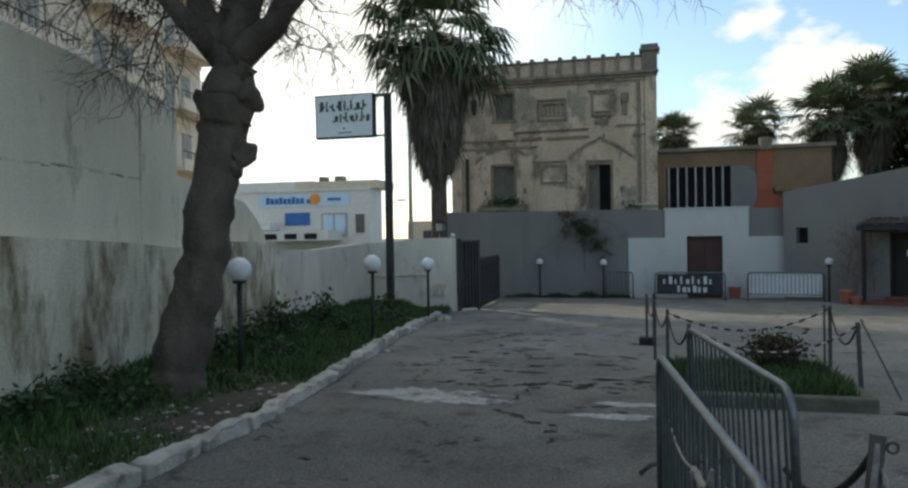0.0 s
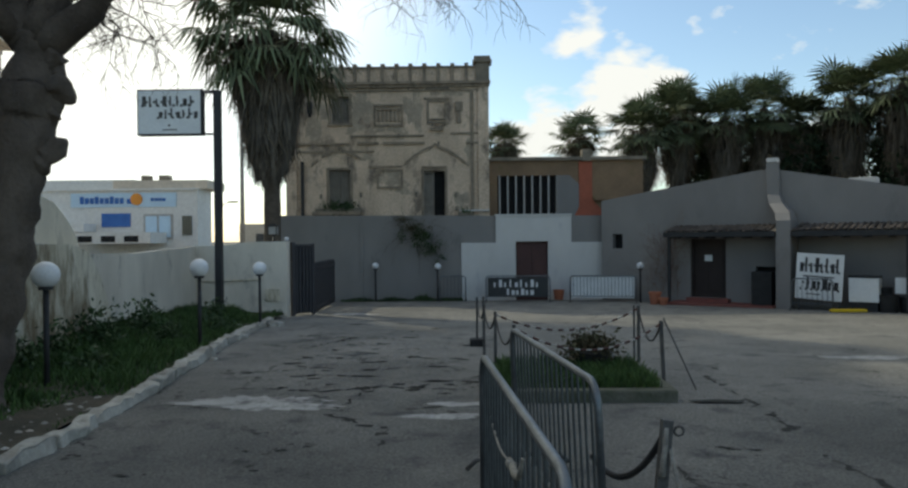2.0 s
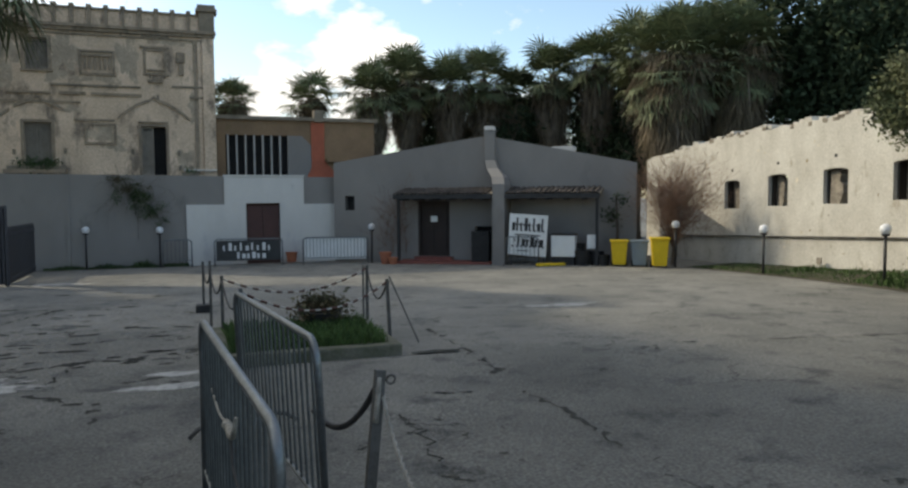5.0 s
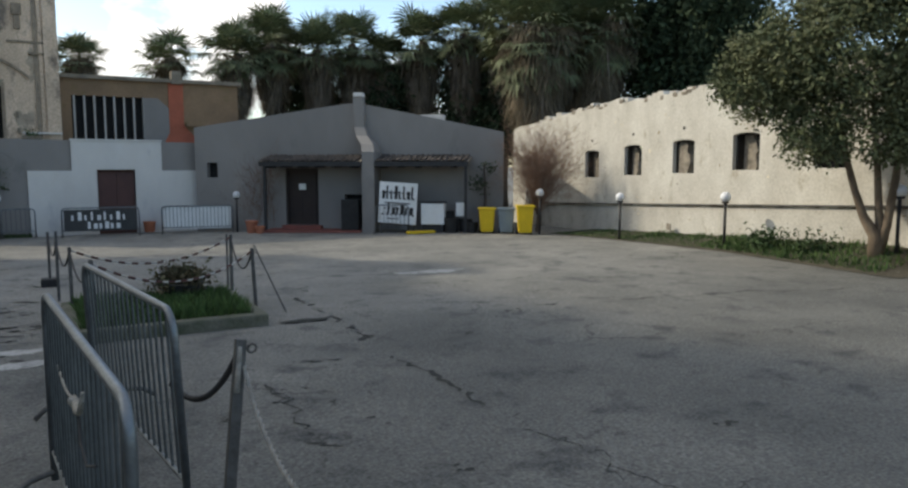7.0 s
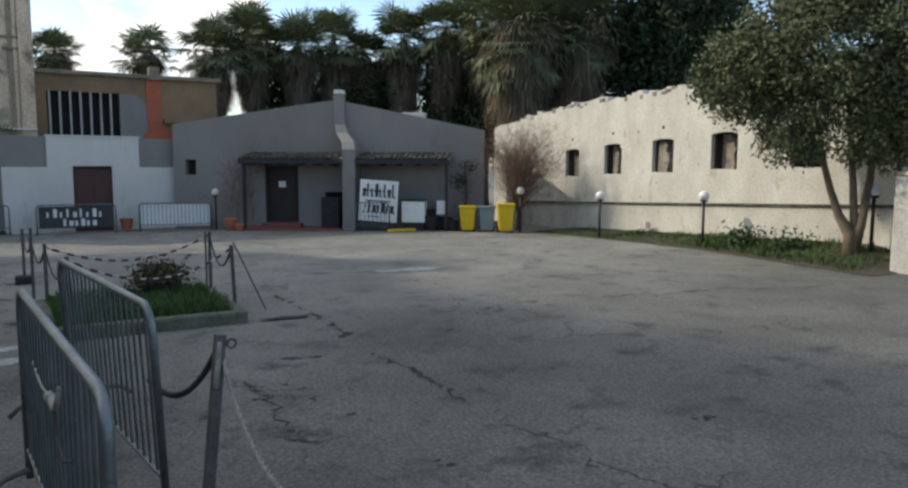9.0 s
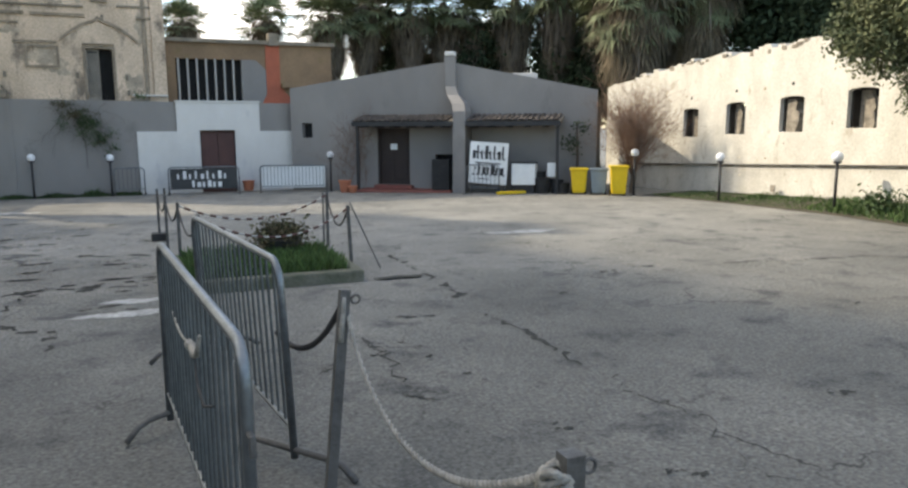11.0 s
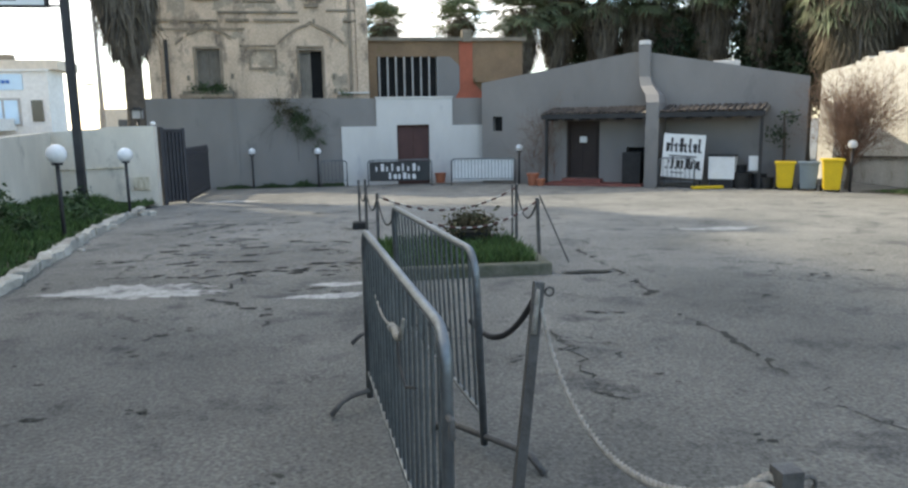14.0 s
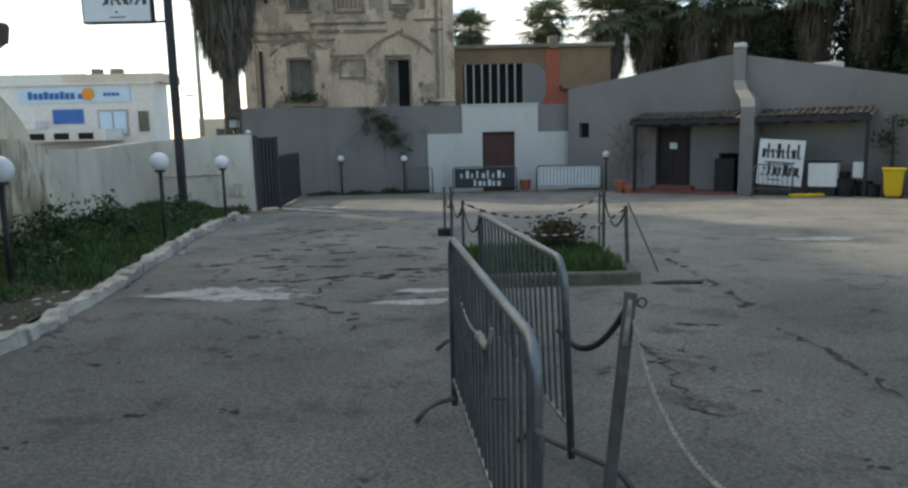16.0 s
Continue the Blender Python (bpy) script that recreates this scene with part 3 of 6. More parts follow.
for i in range(60):
    a0 = -4.0 + i * 0.142
    z = 2.63 + 0.04 * noise.noise((a0 * 0.8, 0.0, 7.0)) + rnd.uniform(-0.012, 0.012)
    w = rnd.uniform(0.005, 0.03) * (0.5 + 0.5 * (i / 60))
    b = len(V)
    V += [(a0, -0.003, z - w), (a0 + 0.145, -0.003, z - w * rnd.uniform(0.4, 1.4)), (a0 + 0.145, -0.003, z + w * rnd.uniform(0.3, 1.0)), (a0, -0.003, z + w)]
    F.append((b, b + 1, b + 2, b + 3))
part("wall_crack", (V, F), M_limewash_low, wl_ob, "stained crack across the upper wall")
part("seam", boxes((4.50, -0.012, 1.8, 4.54, 0.0, 3.84)), M_limewash_low, wl_ob)

low = thing("wall_low", pose(0, 0, 0), "low whitewashed boundary wall with grey stains", "wall", kind="structure")
bm = bmesh.new()
prism(bm, [(13.6, -0.5), (20.6, -0.6), (20.6, 1.62), (17.0, 1.5), (13.6, 1.55)], -7.25, -6.95, axis="x")
part("side_wall", bm, M_limewash_new, low)
bm = bmesh.new()
prism(bm, [(-7.25, -0.6), (-4.34, -0.6), (-4.34, 1.75), (-5.5, 1.74), (-6.0, 1.66), (-7.25, 1.62)], 20.6, 20.95)
part("end_wall", bm, M_limewash_new, low)
part("cable_duct", tubes(([(-6.9, 20.57, 0.62), (-5.4, 20.57, 0.66), (-5.1, 20.57, 0.66), (-5.1, 20.57, 0.1)], 0.02)), M_limewash_low, low)
part("meter_box", boxes((-4.95, 20.53, 0.05, -4.55, 20.6, 0.4), bevel=0.01), M_limewash_low, low, "small pale meter box")

KERB = [(-2.86, -3.0), (-2.9, 4.0), (-3.0, 6.5), (-3.17, 8.4), (-3.46, 10.4), (-3.92, 13.5), (-4.2, 16.5), (-4.3, 18.9)]


def kerb_x(y):
    for (xa, ya), (xb, yb) in zip(KERB, KERB[1:]):
        if y <= yb:
            return xa + (xb - xa) * (y - ya) / (yb - ya)
    return KERB[-1][0]


verge = thing("verge_left", pose(0, 0, 0), "overgrown strip of stony soil behind a broken kerb", "verge", kind="structure")
bm = bmesh.new()
rows = []
rnd = random.Random(8)
for j in range(60):
    y = -3 + j * 23.6 / 59
    xr = kerb_x(y) - 0.1
    xl = -5.05 - 0.13 * (y - 4) - 0.1
    row = []
    for i in range(9):
        f = i / 8
        x = xl + (xr - xl) * f
        z = ground_z(y) + 0.09 + 0.12 * math.sin(math.pi * (1 - f) * 0.5) + rnd.uniform(-0.02, 0.02)
        row.append(bm.verts.new((x, y, z)))
    rows.append(row)
for a, b in zip(rows, rows[1:]):
    for i in range(8):
        bm.faces.new((a[i], a[i + 1], b[i + 1], b[i]))
part("soil", bm, M_soil, verge, smooth=True)


def verge_z(x, y):
    xr = kerb_x(y) - 0.1
    xl = -5.05 - 0.13 * (y - 4) - 0.1
    f = min(max((x - xl) / (xr - xl), 0), 1)
    return ground_z(y) + 0.09 + 0.12 * math.sin(math.pi * (1 - f) * 0.5)

# ---------------------------------------------------------------- back wall with the white stepped portal
back = thing("wall_back", pose(0, 0, 0), "grey rendered yard wall with a stepped white portal", "wall", kind="structure")
bm = bmesh.new()
prism(bm, [(-6.4, -0.8), (1.85, -0.8), (1.85, 2.64), (-2.0, 2.68), (-6.4, 2.72)], 27.6, 27.95)
part("grey_wall", bm, M_grey, back)
part("grey_wall", boxes((4.69, 27.6, -0.8, 6.25, 27.95, 2.62)), M_grey, back)
bm = bmesh.new()
wall_with_openings(bm, 0.55, 6.0, -0.8, lambda x: 1.62, [(2.6, -0.8, 3.81, 1.62)], 27.52, 27.9)
wall_with_openings(bm, 1.85, 4.69, 1.62, lambda x: 2.64, [(2.6, 1.62, 3.81, 1.66)], 27.52, 27.92)
part("white_portal", bm, M_portal, back, "white rendered stepped portal")
part("coping", boxes((1.82, 27.48, 2.64, 4.72, 27.95, 2.69)), M_portal, back)
portal_door = part("portal_door", boxes((2.6, 27.66, -0.55, 3.81, 27.72, 1.64)), M_brown, back, "dark red-brown wooden double door")
part("door_leaf", boxes((2.64, 27.64, -0.5, 3.185, 27.665, 1.6), (3.215, 27.64, -0.5, 3.77, 27.665, 1.6), bevel=0.008), M_brown, portal_door)
part("pilaster", boxes((-3.3, 27.56, -0.6, -3.18, 27.6, 2.6)), M_grey, back)

# climbing plant, wall pots and small fittings come later; the open yard gate
gate = thing("yard_gate", pose(-4.3, 20.98, -0.42, 0, 0, -50), "open charcoal metal yard gate folded back", "gate")
part("gate_panel", boxes((-0.05, 0.1, 0.06, -0.03, 0.66, 2.02)), M_gate, gate)
for i in range(5):
    part("slat", boxes((-0.03, 0.13 + i * 0.11, 0.1, 0.02, 0.19 + i * 0.11, 2.0), bevel=0.006), M_gate, gate)
part("gate_post", boxes((-0.08, 0.0, 0.0, 0.06, 0.1, 2.14), bevel=0.01), M_gate, gate)
part("gate_post", boxes((-0.06, 0.66, 0.0, 0.02, 0.74, 2.1), bevel=0.01), M_gate, gate)
part("gate_rail", boxes((-0.06, 0.1, 2.02, 0.03, 0.66, 2.08)), M_gate, gate)
far_gate = thing("sliding_gate", pose(-3.9, 22.2, -0.44, 0, 0, 1.5), "low charcoal railing gate standing open", "gate")
part("gate_rail", boxes((-0.03, 0, 0.1, 0.03, 3.9, 0.18)), M_gate, far_gate)
part("gate_rail", boxes((-0.03, 0, 1.3, 0.03, 3.9, 1.38)), M_gate, far_gate)
for i in range(23):
    part("paling", boxes((-0.015, 0.05 + i * 0.17, 0.0, 0.015, 0.15 + i * 0.17, 1.5 + 0.05 * (i % 2))), M_gate, far_gate)

# ---------------------------------------------------------------- old ochre house
HB = (-2.4, 30.5, -0.6)
house = thing("house", pose(*HB), "derelict two-storey ochre villa with flaking plaster and parapet", "house")


def hp(name, bm, m, parent=None, label="", smooth=False):
    if parent is None:
        return part(name, bm, m, house, label, smooth, world_base=HB)
    return part(name, bm, m, parent, label, smooth)


HF = 30.5
bm = bmesh.new()
wall_with_openings(bm, -6.75, 1.70, -0.6, lambda x: 8.3, [(-5.01, 3.0, -4.10, 4.70), (-1.04, 2.75, -0.15, 4.63), (-4.89, 6.64, -4.12, 7.77)], HF, HF + 0.5)
hp("front_wall", bm, M_house)
hp("side_wall", boxes((-6.75, HF + 0.5, -0.6, -6.3, HF + 9, 8.3)), M_house)
hp("side_wall", boxes((1.4, HF + 0.5, -0.6, 1.70, HF + 9, 8.3)), M_house)
hp("rear_wall", boxes((-6.3, HF + 8.6, -0.6, 1.4, HF + 9, 8.3)), M_house)
hp("roof", boxes((-6.3, HF + 0.5, 7.9, 1.4, HF + 8.6, 8.1)), M_housedark)
hp("parapet", boxes((-6.75, HF + 0.02, 8.3, 1.2, HF + 0.3, 8.92)), M_house)
hp("parapet_coping", boxes((-6.8, HF - 0.06, 8.92, 1.2, HF + 0.36, 9.0), bevel=0.015), M_housedark)
for i in range(14):
    x = -6.86 + i * 0.583
    hp("parapet_post", boxes((x, HF - 0.09, 8.34, x + 0.13, HF + 0.02, 8.92), (x - 0.02, HF - 0.1, 8.98, x + 0.15, HF + 0.3, 9.1)), M_housetrim)
hp("corner_pier", boxes((1.16, HF - 0.1, 8.2, 1.74, HF + 0.5, 9.1), (1.04, HF - 0.2, 9.1, 1.84, HF + 0.6, 9.22), (1.1, HF - 0.14, 9.22, 1.78, HF + 0.5, 9.38), bevel=0.02), M_housedark)
hp("corner_strip", boxes((1.25, HF - 0.09, -0.6, 1.70, HF, 8.2)), M_house)
hp("corner_strip", boxes((0.92, HF - 0.04, 2.0, 1.06, HF, 8.0)), M_housetrim)
hp("corner_strip", boxes((-6.8, HF - 0.09, -0.6, -6.35, HF, 8.2)), M_house)
hp("cornice", boxes((-6.85, HF - 0.22, 8.22, 1.78, HF, 8.34), (-6.8, HF - 0.13, 8.1, 1.74, HF, 8.22), bevel=0.01), M_housetrim)
hp("upper_moulding", boxes((-6.7, HF - 0.06, 7.95, 1.25, HF, 8.02)), M_housetrim)
rnd = random.Random(3)
x = -6.6
while x < 1.1:
    w = rnd.uniform(0.5, 2.0)
    if rnd.random() < 0.8:
        hp("string_course", boxes((x, HF - 0.09, 5.74, min(x + w, 1.25), HF, 5.84 + rnd.uniform(-0.02, 0.02)), bevel=0.01), M_housetrim)
    x += w + rnd.uniform(0.02, 0.35)
hp("lower_course", boxes((-6.5, HF - 0.05, 5.42, -3.1, HF, 5.5)), M_housetrim)
hp("lower_course", boxes((0.1, HF - 0.06, 6.14, 1.3, HF, 6.22), bevel=0.01), M_housedark)
hp("lower_course", boxes((-4.05, HF - 0.07, 6.06, -1.0, HF, 6.14), bevel=0.012), M_housedark)
hp("frieze_moulding", boxes((-3.2, HF - 0.06, 8.08, -1.0, HF, 8.13), bevel=0.01), M_housedark)
hp("frieze_moulding", boxes((-0.95, HF - 0.09, 8.02, 0.06, HF, 8.08), bevel=0.01), M_housedark)
hp("panel_ledge", boxes((-0.75, HF - 0.08, 6.74, -0.1, HF, 6.80), bevel=0.01), M_housedark)
hp("panel_ledge", boxes((-3.05, HF - 0.08, 7.34, -1.9, HF, 7.40), bevel=0.01), M_housedark)
hp("corner_strip", boxes((1.09, HF - 0.05, 2.7, 1.19, HF, 8.0)), M_house)
hp("door_hood", boxes((-1.12, HF - 0.1, 4.76, -0.06, HF, 4.82), bevel=0.015), M_housetrim)
hp("sill_course", boxes((0.45, HF - 0.2, 2.92, 1.7, HF, 2.99), bevel=0.01), M_portal)
for k in range(7):
    hp("relief_ornament", boxes((-0.82 + k * 0.13, HF - 0.06, 6.32 + 0.08 * abs(k - 3), -0.75 + k * 0.13, HF, 6.48 + 0.06 * abs(k - 3)), bevel=0.02), M_housetrim)
rs = random.Random(77)
for cx, cz, rx, rz in ((-3.6, 7.3, 0.5, 0.75), (-1.4, 7.2, 0.35, 0.8), (-2.5, 6.4, 0.9, 0.18), (-3.9, 6.5, 0.35, 0.3), (0.3, 7.9, 0.8, 0.12), (-5.6, 7.0, 0.5, 0.9), (-2.4, 4.35, 0.55, 0.35), (-1.9, 3.9, 0.3, 0.25), (0.5, 3.4, 0.3, 0.35), (-3.4, 5.2, 0.3, 0.12), (0.9, 5.4, 0.2, 0.5)):
    n = 34
    ring = []
    for q in range(n):
        a = q * 6.28318 / n
        f = 1 + 0.25 * math.sin(3 * a + cx) + 0.18 * math.sin(5 * a + cz) + rs.uniform(-0.2, 0.2)
        ring.append((cx + rx * f * math.cos(a), HF - 0.004 - 0.0015 * (cx % 1.0), cz + rz * f * math.sin(a)))
    hp("weathered_patch", (ring, [tuple(range(n))]), M_sooty, None, "patch of greyed older plaster")


def arch(cx, z, half, rise, name="arch_moulding"):
    for i in range(16):
        if rnd.random() < 0.14:
            continue
        f0, f1 = i / 16 * 2 - 1, (i + 1) / 16 * 2 - 1

        def zz(f):
            return z + rise * (1 - abs(f) ** 1.7) + (0.12 if abs(f) < 0.1 else 0)
        b = bmesh.new()
        prism(b, [(cx + f0 * half, zz(f0)), (cx + f1 * half, zz(f1)), (cx + f1 * half, zz(f1) + 0.11), (cx + f0 * half, zz(f0) + 0.11)], HF - 0.07, HF)
        hp(name, b, M_housetrim)


arch(-4.55, 4.85, 1.2, 0.62)
arch(-0.55, 4.85, 1.3, 0.72)
hp("arch_moulding", boxes((-3.35, HF - 0.06, 4.78, -1.95, HF, 4.86)), M_housetrim)
for x0, x1, z0, z1 in ((-3.11, -1.88, 6.49, 7.42), (-0.88, -0.05, 6.58, 7.58), (-3.0, -1.9, 3.9, 4.7)):
    hp("panel_frame", boxes((x0, HF - 0.06, z0, x1, HF, z0 + 0.09), (x0, HF - 0.06, z1 - 0.09, x1, HF, z1), (x0, HF - 0.06, z0 + 0.09, x0 + 0.09, HF, z1 - 0.09), (x1 - 0.09, HF - 0.06, z0 + 0.09, x1, HF, z1 - 0.09)), M_housetrim)
for i in range(6):
    hp("relief_ornament", boxes((-2.95 + i * 0.17, HF - 0.05, 6.7, -2.85 + i * 0.17, HF, 7.15 + 0.1 * (i % 2)), bevel=0.015), M_housetrim)
hp("relief_ornament", boxes((-2.95, HF - 0.1, 7.18, -2.0, HF, 7.26)), M_housetrim)
hp("relief_ornament", boxes((-0.75, HF - 0.1, 6.3, -0.2, HF, 6.42)), M_housetrim)
hp("relief_ornament", boxes((-1.0, HF - 0.08, 7.6, 0.05, HF, 7.68)), M_housetrim)
hp("wall_niche", boxes((0.36, HF - 0.07, 6.6, 0.56, HF, 7.1), (0.3, HF - 0.1, 7.1, 0.62, HF, 7.5), bevel=0.03), M_housetrim)
for x, z in ((-5.4, 3.5), (-3.72, 3.55), (-1.4, 3.55), (0.25, 3.5), (-1.4, 3.0), (0.28, 2.95), (-1.7, 7.98), (-0.4, 8.0), (-0.45, 5.65)):
    hp("bracket_hole", boxes((x, HF - 0.05, z, x + 0.1, HF + 0.01, z + 0.2)), M_housedark)
hp("downpipe", tubes(([(-6.1, HF - 0.14, -0.4), (-6.1, HF - 0.14, 5.05)], 0.075)), M_blackmetal)
hp("wall_lamp", boxes((-5.86, HF - 0.3, 7.05, -5.66, HF - 0.08, 7.5), (-5.82, HF - 0.26, 6.9, -5.7, HF - 0.12, 7.05), (-5.8, HF - 0.1, 7.3, -5.72, HF, 7.62), bevel=0.02), M_blackmetal)


def house_window(x0, z0, x1, z1, leaf_open):
    w = thing("window", pose((x0 + x1) / 2, HF, z0), "", "")
    w.parent = house
    w.matrix_parent_inverse = Matrix.Translation(HB).inverted()
    W, H = (x1 - x0) / 2, z1 - z0
    part("frame", boxes((-W - 0.1, -0.05, 0, -W, 0.06, H + 0.1), (W, -0.05, 0, W + 0.1, 0.06, H + 0.1), (-W, -0.05, H, W, 0.06, H + 0.1)), M_housetrim, w)
    part("sill", boxes((-W - 0.14, -0.1, -0.09, W + 0.14, 0.2, 0.0), bevel=0.01), M_housetrim, w)
    # black sheet painting the unlit room behind the shutters
    part("painted_room_dark", boxes((-W, 0.36, 0, W, 0.4, H)), M_paintdark, w)
    for sgn in (-1, 1):
        if leaf_open and sgn > 0:
            continue
        a, b = (-W, -0.01) if sgn < 0 else (0.01, W)
        leaf = part("shutter", boxes((a, 0.1, 0.02, a + 0.06, 0.14, H - 0.02), (b - 0.06, 0.1, 0.02, b, 0.14, H - 0.02), (a + 0.06, 0.1, 0.02, b - 0.06, 0.14, 0.1), (a + 0.06, 0.1, H - 0.1, b - 0.06, 0.14, H - 0.02)), M_shutter, w)
        bmx = bmesh.new()
        n = int((H - 0.2) / 0.075)
        for i in range(n):
            z = 0.1 + i * 0.075
            prism(bmx, [(0.105, z), (0.135, z + 0.065), (0.14, z + 0.06), (0.11, z - 0.005)], a + 0.06, b - 0.06, axis="x")
        part("louvres", bmx, M_shutter, leaf)


house_window(-5.01, 3.0, -4.10, 4.70, False)
house_window(-1.04, 2.75, -0.15, 4.63, True)
house_window(-4.89, 6.64, -4.12, 7.77, False)
hp("balcony", boxes((-5.6, HF - 0.7, 2.8, -3.6, HF, 2.95), bevel=0.02), M_housetrim)
hp("balcony", boxes((-1.5, HF - 0.5, 2.62, 1.3, HF, 2.75), bevel=0.02), M_housetrim)

# ---------------------------------------------------------------- ochre hall beside the house
hall = thing("hall", pose(5, 31, -0.6), "low ochre-brown hall with a concrete fin window and red band", "building")
hw = dict(world_base=(5, 31, -0.6))
bm = bmesh.new()
wall_with_openings(bm, 1.72, 8.2, -0.6, lambda x: 5.05, [(2.06, 2.7, 4.55, 4.43)], 31, 31.3)
part("front_wall", bm, M_brick, hall, **hw)
part("side_wall", boxes((7.9, 31.3, -0.6, 8.2, 38, 5.05)), M_brick, hall, **hw)
part("roof_slab", boxes((1.72, 30.85, 5.05, 8.34, 38, 5.2), bevel=0.01), M_housedark, hall, **hw)
# black sheet gives the gaps between the fins their shade
part("painted_window_dark", boxes((2.06, 31.24, 2.7, 4.55, 31.28, 4.43)), M_paintdark, hall, **hw)
for i in range(8):
    x = 2.12 + i * 0.345
    part("fin", boxes((x, 30.97, 2.7, x + 0.065, 31.22, 4.43)), M_louvre, hall, **hw)
bm = bmesh.new()
prism(bm, [(4.55, 2.7), (5.3, 2.7), (5.55, 3.2), (5.55, 4.0), (5.1, 4.43), (4.55, 4.43)], 30.96, 31.0)
part("grey_panel", bm, M_grey, hall, **hw)
bm = bmesh.new()
prism(bm, [(5.5, 5.03), (6.05, 5.03), (6.05, 3.4), (6.5, 2.9), (6.5, 2.5), (5.2, 2.5), (5.5, 3.1)], 30.94, 30.998)
part("red_band", bm, M_red, hall, **hw)
part("ledge", boxes((6.1, 30.7, 3.35, 8.1, 31.0, 3.5)), M_brick, hall, **hw)
part("roof_outlet", boxes((5.6, 30.78, 5.0, 6.0, 31.2, 5.5), bevel=0.03), M_housedark, hall, **hw)

# ---------------------------------------------------------------- grey gabled restaurant, turned towards the yard
SHED = Matrix.Translation((6.0, 27.0, -0.5)) @ Matrix.Rotation(math.atan2(-6.5, 8.5), 4, 'Z')
shed = thing("restaurant", SHED, "low grey gabled restaurant with tiled canopies over its doors", "building")


def shed_top(s):
    return 3.65 + (4.45 - 3.65) * (1 - abs(s - 5.6) / 5.8) if s < 5.6 else 4.45 - (s - 5.6) * (4.45 - 3.42) / 5.1


bm = bmesh.new()
wall_with_openings(bm, -0.3, 10.7, -0.3, lambda s: shed_top(s), [(0.14, 1.87, 0.54, 2.4), (3.05, 0.22, 4.25, 2.2), (5.2, 0.2, 5.9, 1.3)], 0.0, 0.3)
part("front_wall", bm, M_grey, shed)
part("side_wall", boxes((10.0, 0.3, -0.3, 10.3, 4.5, 3.3)), M_grey, shed)
part("side_wall", boxes((-0.3, 0.3, -0.3, 0.0, 4.5, 3.5)), M_grey, shed)
part("rear_wall", boxes((0.0, 4.2, -0.3, 10.0, 4.5, 3.3)), M_grey, shed)
part("roof_box", boxes((7.6, 1.6, 3.6, 8.4, 2.2, 4.12), bevel=0.03), M_portal, shed, "white box on the roof")
bm = bmesh.new()
prism(bm, [(-0.3, 3.45), (5.6, 4.3), (10.3, 3.38), (10.3, 3.3), (5.6, 4.2), (-0.3, 3.37)], 0.3, 4.6)
part("roof", bm, M_housedark, shed)
# black sheets painted as the shade within the two openings
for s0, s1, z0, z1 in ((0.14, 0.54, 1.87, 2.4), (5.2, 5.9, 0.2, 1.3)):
    part("painted_opening_dark", boxes((s0, 0.25, z0, s1, 0.28, z1)), M_paintdark, shed)
door = part("entrance_door", boxes((3.05, 0.16, 0.22, 4.25, 0.2, 2.2)), M_doorbrown, shed, "dark brown entrance door with a paper notice")
part("door_frame", boxes((3.05, 0.08, 0.22, 3.13, 0.16, 2.2), (4.17, 0.08, 0.22, 4.25, 0.16, 2.2), (3.13, 0.08, 2.12, 4.17, 0.16, 2.2)), M_doorbrown, door)
part("door_panel", boxes((3.2, 0.135, 0.4, 3.6, 0.16, 1.2), (3.7, 0.135, 0.4, 4.1, 0.16, 1.2), (3.2, 0.135, 1.3, 3.6, 0.16, 2.05), (3.7, 0.135, 1.3, 4.1, 0.16, 2.05), bevel=0.008), M_doorbrown, door)
part("notice", boxes((3.5, 0.118, 1.45, 3.75, 0.13, 1.66)), M_signface, door, "white paper notice")
bm = bmesh.new()
prev = None
for z, s0, s1, out in ((0.0, 6.08, 6.50, 0.98), (2.75, 6.08, 6.50, 0.95), (3.0, 6.0, 6.42, 0.75), (3.3, 5.72, 6.12, 0.35), (3.6, 5.62, 5.98, 0.2), (4.62, 5.58, 5.94, 0.16)):
    ring = [bm.verts.new(p) for p in ((s0, 0.0, z), (s1, 0.0, z), (s1, -out, z), (s0, -out, z))]
    if prev:
        for i in range(4):
            bm.faces.new((prev[i], prev[(i + 1) % 4], ring[(i + 1) % 4], ring[i]))
    prev = ring
bm.faces.new(prev)
bmesh.ops.recalc_face_normals(bm, faces=bm.faces)
part("buttress", bm, M_grey, shed)
part("buttress_cap", boxes((5.6, -0.2, 4.62, 5.92, 0.14, 4.76), bevel=0.02), M_portal, shed, "small white cap")
part("porch_step", boxes((2.6, -0.95, 0.0, 6.0, 0.0, 0.1), bevel=0.01), M_step, shed, "red tiled step")
part("porch_step", boxes((3.0, -0.3, 0.1, 4.4, 0.0, 0.22), bevel=0.01), M_step, shed)
canopies = []
